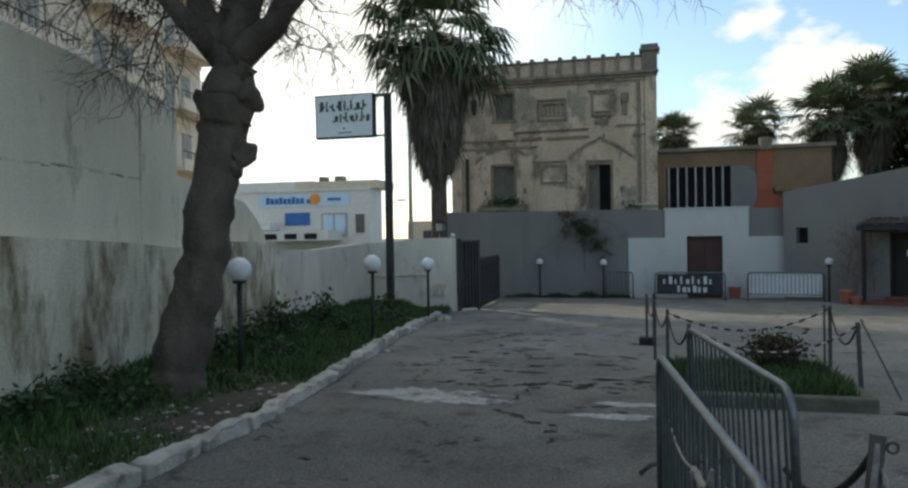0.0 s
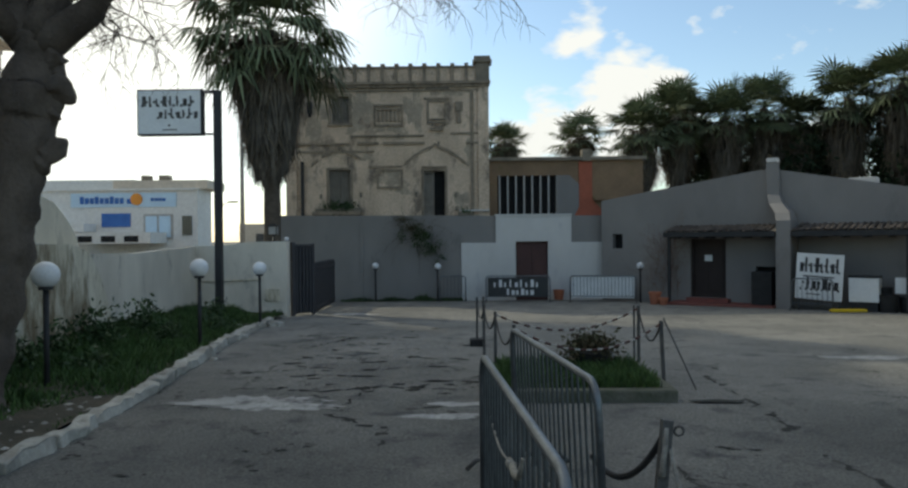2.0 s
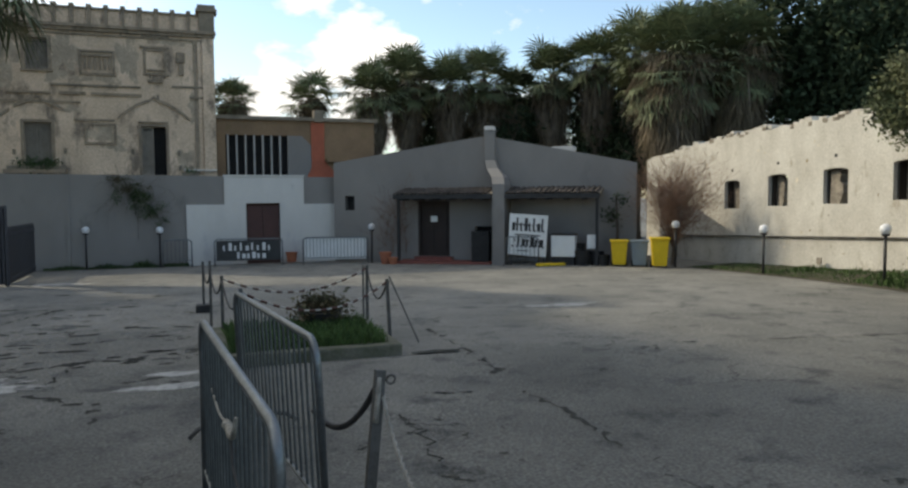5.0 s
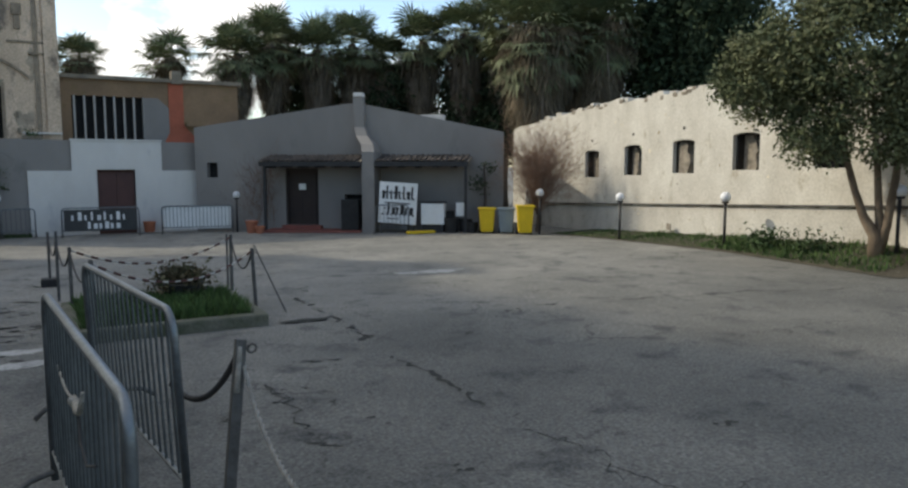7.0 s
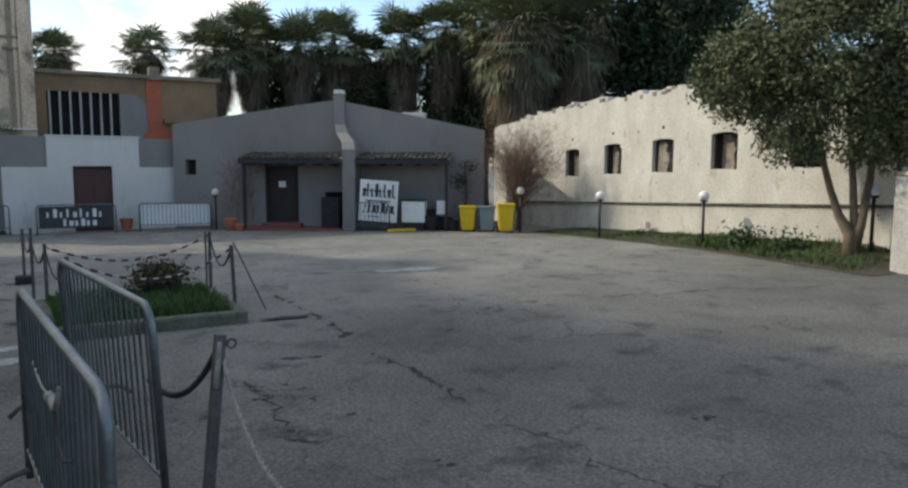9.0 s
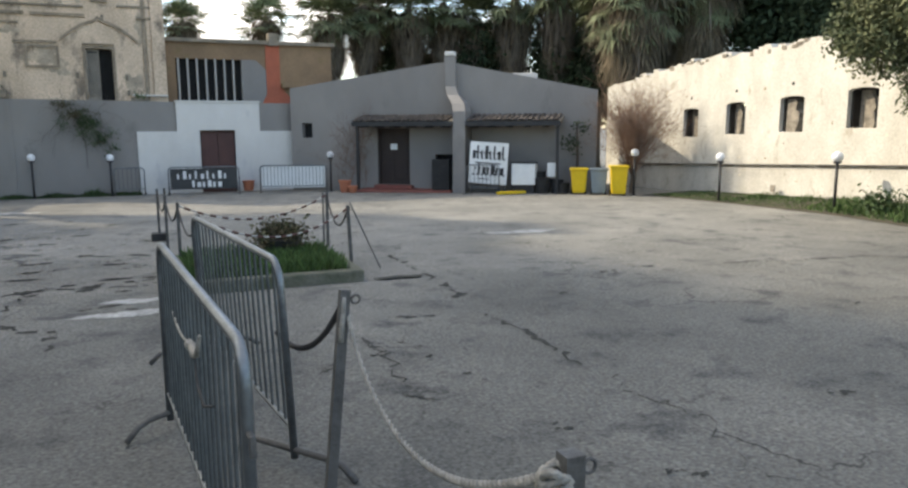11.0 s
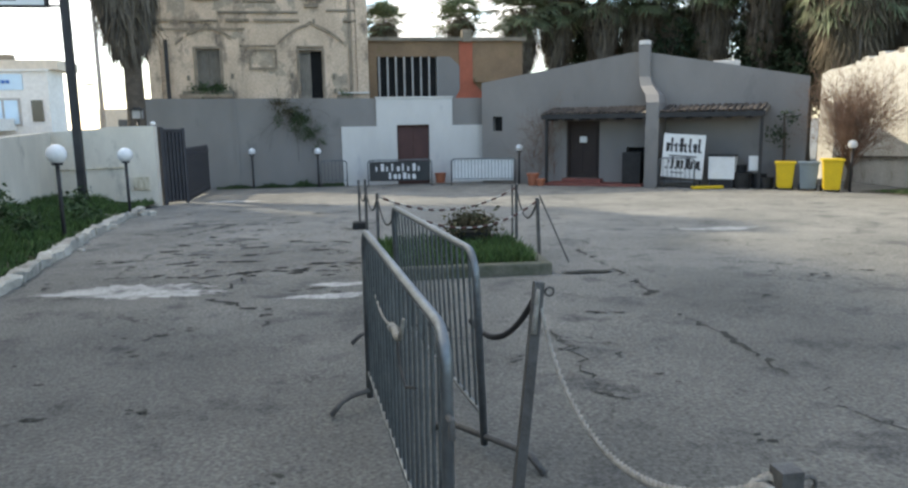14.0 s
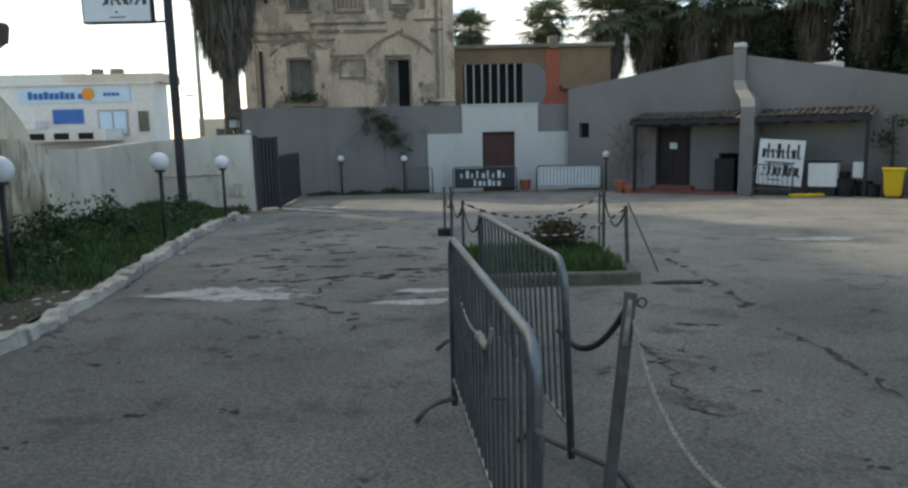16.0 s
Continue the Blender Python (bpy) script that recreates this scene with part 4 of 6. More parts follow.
for s0, s1 in ((2.5, 6.06), (6.52, 9.65)):
    bm = bmesh.new()
    prism(bm, [(0.0, 2.62), (-0.98, 2.43), (-0.98, 2.36), (0.0, 2.52)], s0, s1, axis="x")
    canopies.append((part("canopy", bm, M_housedark, shed, "sloping canopy of old clay tiles"), s0, s1))
    part("fascia", boxes((s0, -1.02, 2.27, s1, -0.98, 2.43)), M_blackmetal, shed)
    for s in np.arange(s0 + 0.15, s1, 0.6).tolist():
        part("rafter", boxes((s, -0.97, 2.22, s + 0.07, -0.02, 2.36)), M_blackmetal, shed)
for s in (2.6, 9.5):
    part("canopy_post", boxes((s, -0.9, 0.0, s + 0.09, -0.81, 2.3)), M_blackmetal, shed)

# ---------------------------------------------------------------- right: ruined cream wall
RW = Matrix.Translation((16.95, 18.8, 0)) @ Matrix.Rotation(math.atan2(-6.93, -0.95), 4, 'Z')
wr = thing("wall_right", RW, "ragged cream plaster wall of a ruined building with window holes", "wall", kind="structure")
HOLES = [(-0.5, 1.4, 0.35, 2.3), (1.78, 1.5, 2.68, 2.42), (4.12, 1.58, 5.02, 2.5), (6.45, 1.68, 7.35, 2.6), (8.95, 1.74, 9.75, 2.6)]


def right_top(s):
    base = 3.35 + 0.075 * (s + 5) if s < 1 else 3.72 + 0.03 * (s - 1)
    return base + 0.11 * noise.noise((s * 1.3, 2.1, 0.0)) + 0.12 * noise.noise((s * 4.5, 0.3, 0.0)) - (0.14 if 0.7 < s < 1.1 else 0)


bm = bmesh.new()
wall_with_openings(bm, -6.0, 11.6, -0.8, right_top, HOLES, 0.0, 0.5)
part("ruined_wall", bm, M_cream, wr)
part("ledge", prism(bmesh.new(), [(-4.5, 0.30), (11.6, 0.97), (11.6, 1.03), (-4.5, 0.36)], -0.04, 0.0), M_limewash_low, wr)
# a near-black board behind each window hole paints the unlit inside
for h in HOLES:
    part("painted_window_dark", boxes((h[0] - 0.2, 0.85, h[1] - 0.2, h[2] + 0.2, 0.9, h[3] + 0.2)), M_paintdark, wr)
    # jambs carry the shade of the deep reveal in their colour
    part("window_jamb", boxes((h[0], 0.12, h[1], h[0] + 0.07, 0.5, h[3]), (h[2] - 0.05, 0.10, h[1], h[2], 0.5, h[3]), (h[0] + 0.07, 0.14, h[3] - 0.05, h[2] - 0.05, 0.5, h[3] - 0.004)), M_jambdark, wr, "jamb lining coloured near-black for the shade in the reveal")
    mid, half = (h[0] + h[2]) / 2, (h[2] - h[0]) / 2
    for sd in (-1, 1):
        bm = bmesh.new()
        prism(bm, [(mid + sd * half, h[3]), (mid + sd * half, h[3] - 0.08)] + [(mid + sd * half * math.cos(a), h[3] - 0.08 + 0.075 * math.sin(a)) for a in (0.3, 0.6, 0.9, 1.2, 1.5)] + [(mid + sd * 0.01, h[3])], 0.003, 0.5)
        part("arch_shoulder", bm, M_cream, wr)
    # flat dark plate painted as the shade of a small hole
    part("painted_putlog_hole", boxes((mid - 0.05, -0.004, h[3] + 0.27, mid + 0.05, 0.0, h[3] + 0.35)), M_paintdark, wr)
for k, wide, depth, mt in ((0, 0.50, 0.3, M_rubble), (1, 0.46, 0.26, M_rubble), (2, 0.55, 0.16, M_rubble), (3, 0.6, 0.3, M_rubble)):
    h = HOLES[k]
    rr = random.Random(k + 3)
    n = 9
    edge = [(h[0] + (h[2] - h[0]) * wide * (0.75 + 0.25 * math.cos(3.0 * (i / n - 0.4)) + rr.uniform(-0.12, 0.1)), h[1] + (h[3] - h[1] - 0.06) * i / n) for i in range(n + 1)]
    bm = bmesh.new()
    prism(bm, [(h[0] + 0.08, h[1])] + edge + [(h[0] + 0.08, edge[-1][1])], depth, 0.4)
    for v in bm.verts:
        v.co.y += 0.05 * noise.noise((v.co.x * 6, v.co.z * 6, k * 3.0))
    part("rubble_infill", bm, mt, wr, "crumbling rubble infill")
part("wall_pipe", tubes(([(-4.5, -0.07, 0.36), (3.0, -0.07, 0.66), (11.6, -0.07, 1.02)], 0.022)), M_post, wr, "thin dark pipe along the wall")
# added unseen board, near-black like the darkness behind the holes
part("added_dark_backing", boxes((-6, 4.8, -0.8, 11.6, 5.0, 2.5)), M_paintdark, wr)
rnd = random.Random(12)
for i in range(70):
    s = rnd.uniform(-4, 11.3)
    z = right_top(s)
    part("loose_stone", boxes((s, 0.05, z - 0.06, s + rnd.uniform(0.08, 0.35), 0.42, z + rnd.uniform(0.0, 0.09)), bevel=0.02), M_cream, wr)
rnd = random.Random(19)
for i in range(40):
    a, z = rnd.uniform(-3.6, 11.2), rnd.choice((rnd.uniform(0.2, 1.3), rnd.uniform(2.6, 3.6), rnd.uniform(1.2, 3.4)))
    if any(h[0] - 0.25 < a < h[2] + 0.25 and h[1] - 0.25 < z < h[3] + 0.4 for h in HOLES) or z > right_top(a) - 0.15:
        continue
    w, h2 = rnd.uniform(0.015, 0.09), rnd.uniform(0.015, 0.07)
    ring = [(a + w * rnd.uniform(0.5, 1.2) * math.cos(k * 0.6283), -0.003, z + h2 * rnd.uniform(0.5, 1.2) * math.sin(k * 0.6283)) for k in range(10)]
    part("spalled_patch", (ring, [tuple(range(10))]), M_rubble if i % 6 == 0 else M_limewash_low, wr, "spot where the plaster has come off")
for i in range(34):
    a = rnd.uniform(-4, 11.3)
    z = right_top(a)
    part("loose_stone", boxes((a, -0.01, z - rnd.uniform(0.05, 0.12), a + rnd.uniform(0.08, 0.3), 0.44, z + rnd.uniform(-0.01, 0.04)), bevel=0.015), M_rubble, wr)
part("vent", boxes((3.95, -0.02, -0.02, 4.13, 0.0, 0.16), bevel=0.008), M_rubble, wr, "small square vent")
pier = thing("gate_pier", pose(14.64, 6.42, -0.12), "thick whitewashed gate pier with a worn top", "pier")
bm = boxes((-0.35, -0.35, -0.1, 0.45, 0.45, 1.72), bevel=0.04)
part("shaft", bm, M_cream, pier)
part("cap", boxes((-0.38, -0.38, 1.72, 0.48, 0.48, 1.8), (-0.2, -0.25, 1.8, 0.3, 0.3, 1.98), bevel=0.03), M_limewash_low, pier)
wall_r2 = tagged(part("wall_right_return", boxes((15.1, 6.25, -0.3, 22.0, 6.55, 1.7)), M_limewash), "plain whitewashed wall behind the pier", "wall", kind="structure")

VERGE_R = [(14.95, 18.6), (15.05, 16.5), (15.0, 14.0), (14.75, 11.4), (14.0, 8.7), (13.5, 6.9)]
vr_ob = thing("verge_right", pose(0, 0, 0), "grassy strip of soil along the ruined wall", "verge", kind="structure")
bm = bmesh.new()


def right_wall_x(y):
    return 16.95 - 0.1371 * (18.8 - y)


def right_edge_x(y):
    for (xa, ya), (xb, yb) in zip(VERGE_R, VERGE_R[1:]):
        if y >= yb:
            return xa + (xb - xa) * (y - ya) / (yb - ya)
    return VERGE_R[-1][0]


def right_verge_z(x, y):
    xe, xw = right_edge_x(y), right_wall_x(y)
    f = min(max((x - xe) / (xw - xe), 0), 1)
    return ground_z(y) + 0.01 + f * (0.06 + 0.028 * (18.8 - y)) * min(1.0, max(0.0, (y - 6.7) / 1.0))


rows = []
for j in range(40):
    y = 18.6 - j * 11.9 / 39
    xe, xw = right_edge_x(y), right_wall_x(y)
    rows.append([bm.verts.new((xe + (xw - xe) * i / 6, y, right_verge_z(xe + (xw - xe) * i / 6, y))) for i in range(7)])
for a, b in zip(rows, rows[1:]):
    for i in range(6):
        bm.faces.new((a[i + 1], a[i], b[i], b[i + 1]))
part("soil", bm, M_soil, vr_ob, smooth=True)


# ---------------------------------------------------------------- crowd barriers
def make_barrier(L, label, group="crowd barriers", H=1.115, step=0.115, rail=0.021, turns=(0, 0), reach=0.3):
    b = thing("crowd_barrier", pose(0, 0, 0), label, "barrier", group)
    r = 0.13
    pts = [(0, 0, 0.05), (0, 0, H - r)] + [(r - r * math.cos(a), 0, H - r + r * math.sin(a)) for a in np.linspace(0.3, math.pi / 2, 5)]
    pts += [(L - r + r * math.sin(a), 0, H - r + r * math.cos(a)) for a in np.linspace(0, math.pi / 2 - 0.3, 5)] + [(L, 0, H - r), (L, 0, 0.05)]
    part("frame", tubes((pts, rail), n=10), M_galv, b, smooth=True)
    part("bottom_rail", tubes(([(0, 0, 0.22), (L, 0, 0.22)], 0.014)), M_galv, b)
    n = int(L / step)
    first = None
    for i in range(1, n):
        x = L * i / n
        zt = H - 0.005 if r < x < L - r else H - 0.05
        if first is None:
            first = part("upright", tubes(([(0, 0, 0.22), (0, 0, H - 0.01)], 0.0088), n=6), M_bar, b)
            first.matrix_basis = pose(x, 0, 0)
        else:
            share("upright", first, pose(x, 0, 0), b)
    for x, turn in zip((0.0, L), turns):
        c, s, q = math.cos(radians(turn)), math.sin(radians(turn)), reach
        part("foot", tubes(([(x - s * v, c * v, z) for v, z in ((-q, 0.015), (-q + 0.08, 0.08), (-q + 0.16, 0.1), (q - 0.16, 0.1), (q - 0.08, 0.08), (q, 0.015))], 0.019)), M_post, b, smooth=True)
    return b


def place_line(ob, p, q, z=None):
    a = math.atan2(q[1] - p[1], q[0] - p[0])
    ob.matrix_basis = Matrix.Translation((p[0], p[1], ground_z(p[1]) if z is None else z)) @ Matrix.Rotation(a, 4, 'Z')
    return ob


b1 = place_line(make_barrier(2.32, "galvanised crowd barrier with a rope scrap tied on", turns=(31, 10), H=1.13), (0.95, 4.31), (1.163, 2.0), -0.06)
for z in (0.86, 0.4):
    part("hinge_hook", tubes(([(2.32, 0, z), (2.38, 0, z), (2.38, 0, z - 0.06)], 0.012)), M_post, b1)
b2 = place_line(make_barrier(2.25, "galvanised crowd barrier beside the planting bed", turns=(-62, 0), reach=0.42), (1.55, 3.5), (1.25, 5.74), -0.06)
b2.matrix_basis = b2.matrix_basis @ Matrix.Rotation(radians(-2.4), 4, 'X')


# ---------------------------------------------------------------- globe lamps
def make_lamp(h, r, label="black post lamp with a white globe", group="globe lamps", fallen=False):
    l = thing("post_lamp", pose(0, 0, 0), label, "lamp", group)
    part("post", tubes(([(0, 0, -0.15), (0, 0, h - r)], 0.035), n=12), M_blackmetal, l, smooth=True)
    part("collar", tubes(([(0, 0, h - r - 0.02), (0, 0, h - r + 0.03)], 0.085), n=14), M_blackmetal, l)
    part("globe", ball(bmesh.new(), (0, 0, h), r), M_opal, l, "white globe", True)
    return l


lamp = make_lamp(1.44, 0.165)
lamp.matrix_basis = pose(-4.34, 8.75, -0.06)
for x, y, z in ((-4.02, 13.0, -0.145), (-4.25, 17.6, -0.34)):
    copy_thing(lamp, pose(x, y, z))
small = make_lamp(1.30, 0.125)
small.matrix_basis = pose(-2.68, 27.3, -0.51)
for x, y in ((-0.34, 27.2), (6.85, 25.75), (14.72, 18.68)):
    copy_thing(small, pose(x, y, (ground_z(y) if x < 13 else right_verge_z(x, y))))

side = make_lamp(1.18, 0.125, "black post lamp with a white globe before the ruined wall")
side.matrix_basis = pose(15.2, 15.5, right_verge_z(15.2, 15.5))
for x, y in ((15.15, 11.78), (15.0, 7.62)):
    copy_thing(side, pose(x, y, right_verge_z(x, y)))

tall = thing("post_lantern", pose(-5.25, 22.6, -0.45), "dull square lantern on a post behind the low wall", "lamp")
part("post", tubes(([(0, 0, -0.1), (0, 0, 2.4)], 0.035), n=12), M_blackmetal, tall, smooth=True)
part("pane", boxes((-0.13, -0.13, 2.42, 0.13, 0.13, 2.66), bevel=0.02), M_louvre, tall, "dirty pale glass")
part("hood", boxes((-0.17, -0.17, 2.66, 0.17, 0.17, 2.70), (-0.09, -0.09, 2.70, 0.09, 0.09, 2.75), bevel=0.01), M_blackmetal, tall)
for a in (-0.13, 0.13):
    for b in (-0.13, 0.13):
        part("corner_bar", boxes((a - 0.012, b - 0.012, 2.4, a + 0.012, b + 0.012, 2.68)), M_blackmetal, tall)
knob = thing("post_light", pose(-4.44, 21.0, -0.42), "small white cap light on the gate post", "lamp")
part("stem", tubes(([(0, 0, 0), (0, 0, 2.2)], 0.03)), M_blackmetal, knob)
part("cap", ball(bmesh.new(), (0, 0, 2.24), 0.07, 14, 10, 0.8), M_opal, knob, "white cap", True)

# ---------------------------------------------------------------- roadside sign on a tall post
sg = thing("pole_sign", pose(-5.93, 19.6, -0.2), "white framed box sign on a tall black post", "sign")
part("post", boxes((-0.09, -0.09, 0, 0.09, 0.09, 6.05)), M_blackmetal, sg)
part("arm", boxes((-0.4, -0.04, 5.98, -0.09, 0.04, 6.05)), M_blackmetal, sg)
part("arm", boxes((-0.4, -0.04, 4.85, -0.09, 0.04, 4.9)), M_blackmetal, sg)
panel = part("sign_box", boxes((-2.15, -0.12, 4.84, -0.38, 0.12, 6.08), bevel=0.01), M_blackmetal, sg)
part("sign_face", boxes((-2.11, -0.135, 4.88, -0.42, -0.12, 6.04)), M_signface, panel, "white panel with dark lettering bars")
for x, z, w, h in [(-2.02 + i * 0.105, 5.60 + 0.1 * (i % 2), 0.07, 0.07) for i in range(14)] + [(-1.6 + i * 0.1, 5.28 + 0.1 * (i % 2), 0.065, 0.06) for i in range(11)] + [(-2.0 + i * 0.185, 5.62, 0.05 + 0.06 * (i % 3 == 0), 0.20 + 0.07 * (i % 4 != 2)) for i in range(8)] + [(-1.55 + i * 0.16, 5.30, 0.05 + 0.05 * (i % 3 == 0), 0.17 + 0.05 * (i % 3)) for i in range(7)] + [(-1.3, 5.08, 0.06, 0.05), (-1.45, 4.97, 0.4, 0.03)]:
    part("letter_bar", boxes((x, -0.141, z, x + w, -0.135, z + h)), M_post, panel)

# ---------------------------------------------------------------- far buildings
apt = thing("apartment_block", Matrix.Translation((-25.0, 40.0, -0.6)) @ Matrix.Rotation(math.atan2(-20.0, 4.0), 4, 'Z'), "peach apartment block with balconies behind the old wall", "building")
part("wall", boxes((0, -16, 0, 24, 0, 27)), M_apart, apt)
part("roof_edge", boxes((-0.15, -16.1, 27, 24.1, 0.25, 27.4)), M_apart, apt)
for k in range(8):
    z = 2.9 + k * 3.3
    for x0, x1 in ((0.9, 5.6), (8.0, 13.0), (15.5, 20.5)):
        bal = part("balcony", boxes((x0, 0.0, z, x1, 1.3, z + 0.22), (x0, 1.18, z + 0.22, x1, 1.3, z + 0.62), (x0, 0, z + 0.22, x0 + 0.12, 1.18, z + 0.62)), M_apart, apt)
        part("railing", boxes((x0, 1.2, z + 1.0, x1, 1.25, z + 1.05), (x0 + 0.02, 0, z + 1.0, x0 + 0.07, 1.2, z + 1.05), *[(x0 + 0.1 + i * 0.4, 1.21, z + 0.6, x0 + 0.13 + i * 0.4, 1.24, z + 1.0) for i in range(int((x1 - x0) / 0.4))]), M_blackmetal, bal)
        part("window", boxes((x0 + 0.8, 0.0, z + 0.25, x0 + 2.0, 0.05, z + 2.4)), M_louvre, apt)
        part("window", boxes((x1 - 1.8, 0.0, z + 0.25, x1 - 0.7, 0.05, z + 2.4)), M_louvre, apt)
    part("floor_band", boxes((-0.05, 0.0, z + 0.0, 24.0, 0.06, z + 0.2)), M_beige, apt)

shop = thing("shop_building", pose(-38.4, 75, -0.6), "pale low commercial building with a blue shop sign", "building")
part("wall", boxes((-14, 0, 0, 11.2, 4, 7.85)), M_shop, shop)
part("upper_storey", boxes((2.1, 0.6, 7.85, 12.0, 6, 8.75)), M_beige, shop)
part("roof_tank", boxes((4.4, 2, 8.75, 5.3, 3, 9.4), bevel=0.1), M_housedark, shop)
part("roof_tank", boxes((6.3, 2, 8.75, 7.4, 3, 9.4), bevel=0.1), M_housedark, shop)
part("cornice", boxes((-14.1, -0.25, 7.65, 11.4, 0.0, 7.85)), M_shop, shop)
sgn = part("shop_sign", boxes((-5.0, -0.12, 5.75, 6.0, -0.01, 7.2)), M_palesky, shop, "pale blue shop sign with bars for lettering")
sgn.matrix_basis = pose(3.0, 0, 0.2)
for i in range(9):
    part("letter_bar", boxes((-4.0 + i * 0.52, -0.2, 6.1, -3.62 + i * 0.52, -0.12, 6.1 + (0.75 if i % 3 == 0 else 0.6))), M_blue, sgn)
bmo = bmesh.new()
bmesh.ops.create_cone(bmo, cap_ends=True, segments=20, radius1=0.62, radius2=0.62, depth=0.1, matrix=Matrix.Translation((1.9, -0.18, 6.55)) @ Matrix.Rotation(math.pi / 2, 4, 'X'))
part("sign_disc", bmo, M_orange, sgn, "orange disc")
part("sign_mark", boxes((0.9, -0.2, 6.1, 1.5, -0.12, 6.6)), M_blue, sgn)
for i in range(4):
    part("letter_bar", boxes((3.4 + i * 0.4, -0.2, 6.35, 3.7 + i * 0.4, -0.12, 6.65)), M_blue, sgn)
part("shopfront", boxes((5.6, -0.1, 2.6, 8.6, 0.0, 5.2)), M_louvre, shop)
part("shop_window", boxes((5.8, -0.16, 2.8, 7.0, -0.1, 5.0), (7.2, -0.16, 2.8, 8.4, -0.1, 5.0)), M_palesky, shop)
part("shop_window", boxes((1.2, -0.12, 3.9, 4.2, 0.0, 5.3)), M_blue, shop, "blue poster panel")
part("shop_window", boxes((9.6, -0.12, 3.0, 10.6, 0.0, 5.0)), M_glass, shop)
part("canopy", boxes((-14, -2.5, 3.4, 0.6, 0.0, 4.2)), M_shop, shop)
part("canopy", boxes((0.0, -4.0, 2.2, 8.0, 0.0, 3.3)), M_shop, shop)
# dark plates on the canopy front, painted as shaded openings
for i in range(3):
    part("painted_opening", boxes((0.8 + i * 2.3, -4.06, 2.35, 2.2 + i * 2.3, -4.0, 2.95)), M_paintdark, shop)
annex = thing("far_house", pose(-52, 95, -0.6), "pale flat-roofed far house", "building")
part("wall", boxes((-4, 0, 0, 9, 10, 10.5)), M_shop, annex)
part("window", boxes((1, -0.05, 7, 2.5, 0, 9)), M_glass, annex)
part("window", boxes((4, -0.05, 7, 5.5, 0, 9)), M_glass, annex)
annex2 = thing("far_house", pose(-25, 88, -0.6), "low brownish far house beyond the wall", "building")
part("wall", boxes((-2, 0, 0, 8, 10, 4.4)), M_beige, annex2)
part("window", boxes((0, -0.05, 1.6, 1.4, 0, 3.2)), M_glass, annex2)
part("awning", boxes((2.2, -1.2, 2.6, 6.5, 0, 2.9)), M_red, annex2)

pole = thing("utility_pole", pose(-13.2, 45, -0.6), "pale slender utility pole", "pole")
part("shaft", tubes(([(0, 0, 0), (0, 0, 11)], [0.16, 0.09]), n=10), M_louvre, pole, smooth=True)
part("crossarm", tubes(([(-0.5, 0, 10.3), (0.5, 0, 10.3)], 0.04)), M_post, pole)
slamp = thing("street_lamp", pose(-20.5, 62, -0.6), "grey street lamp with a single arm", "street lamp")
part("column", tubes(([(0, 0, 0), (0, 0, 4.8), (0.25, 0, 5.4), (0.9, 0, 5.7)], [0.1, 0.07, 0.05, 0.04])), M_louvre, slamp)
part("lantern", boxes((0.8, -0.15, 5.62, 1.6, 0.15, 5.76), bevel=0.04), M_post, slamp)

# ---------------------------------------------------------------- bare old tree on the left verge
tree = thing("bare_tree", Matrix.Translation((-4.32, 7.28, -0.05)) @ Matrix.Rotation(radians(13.95), 4, 'Z'), "old leaning tree with burls and bare twigs", "tree")
TR = [(0.0, -0.12, 0.42), (0.0, 0.05, 0.35), (0.04, 0.30, 0.30), (0.15, 0.86, 0.27), (0.28, 1.35, 0.265), (0.38, 1.75, 0.26), (0.47, 2.2, 0.25), (0.54, 2.68, 0.24), (0.60, 3.08, 0.245), (0.64, 3.4, 0.30), (0.67, 3.75, 0.22), (0.70, 4.05, 0.26)]
bm = bmesh.new()
pts, rad = [], []
for (a, za, ra), (b, zb, rb) in zip(TR, TR[1:]):
    for i in range(6):
        f = i / 6
        f2 = f * f * (3 - 2 * f)
        pts.append((a + (b - a) * f, 0.05 * math.sin(za * 2), za + (zb - za) * f))
        rad.append(ra + (rb - ra) * f2)
tube(bm, pts, rad, 32)
for v in bm.verts:
    d = 0.07 * noise.noise((v.co.x * 3, v.co.y * 3, v.co.z * 2.2)) + 0.07 * noise.noise((v.co.x * 7, v.co.y * 7, v.co.z * 4)) + 0.025 * noise.noise((v.co.x * 22, v.co.y * 22, v.co.z * 9))
    ax = Vector((0.3, 0, v.co.z))
    v.co += (v.co - ax).normalized() * d
part("trunk", bm, M_bark, tree, smooth=True)
for x, z, r in ((0.92, 3.42, 0.15), (0.84, 2.80, 0.15), (0.88, 3.72, 0.11), (0.42, 3.40, 0.14), (0.80, 3.2, 0.12), (0.62, 2.5, 0.13), (0.94, 3.58, 0.09), (0.78, 2.64, 0.1), (0.48, 3.15, 0.12)):
    b = ball(bmesh.new(), (x, -0.08, z), r, 16, 12, 0.95)
    for v in b.verts:
        v.co += 0.09 * Vector((noise.noise(v.co * 7), noise.noise(v.co * 7 + Vector((3, 0, 0))), noise.noise(v.co * 7 + Vector((0, 5, 0)))))
    part("burl", b, M_bark, tree, smooth=True)

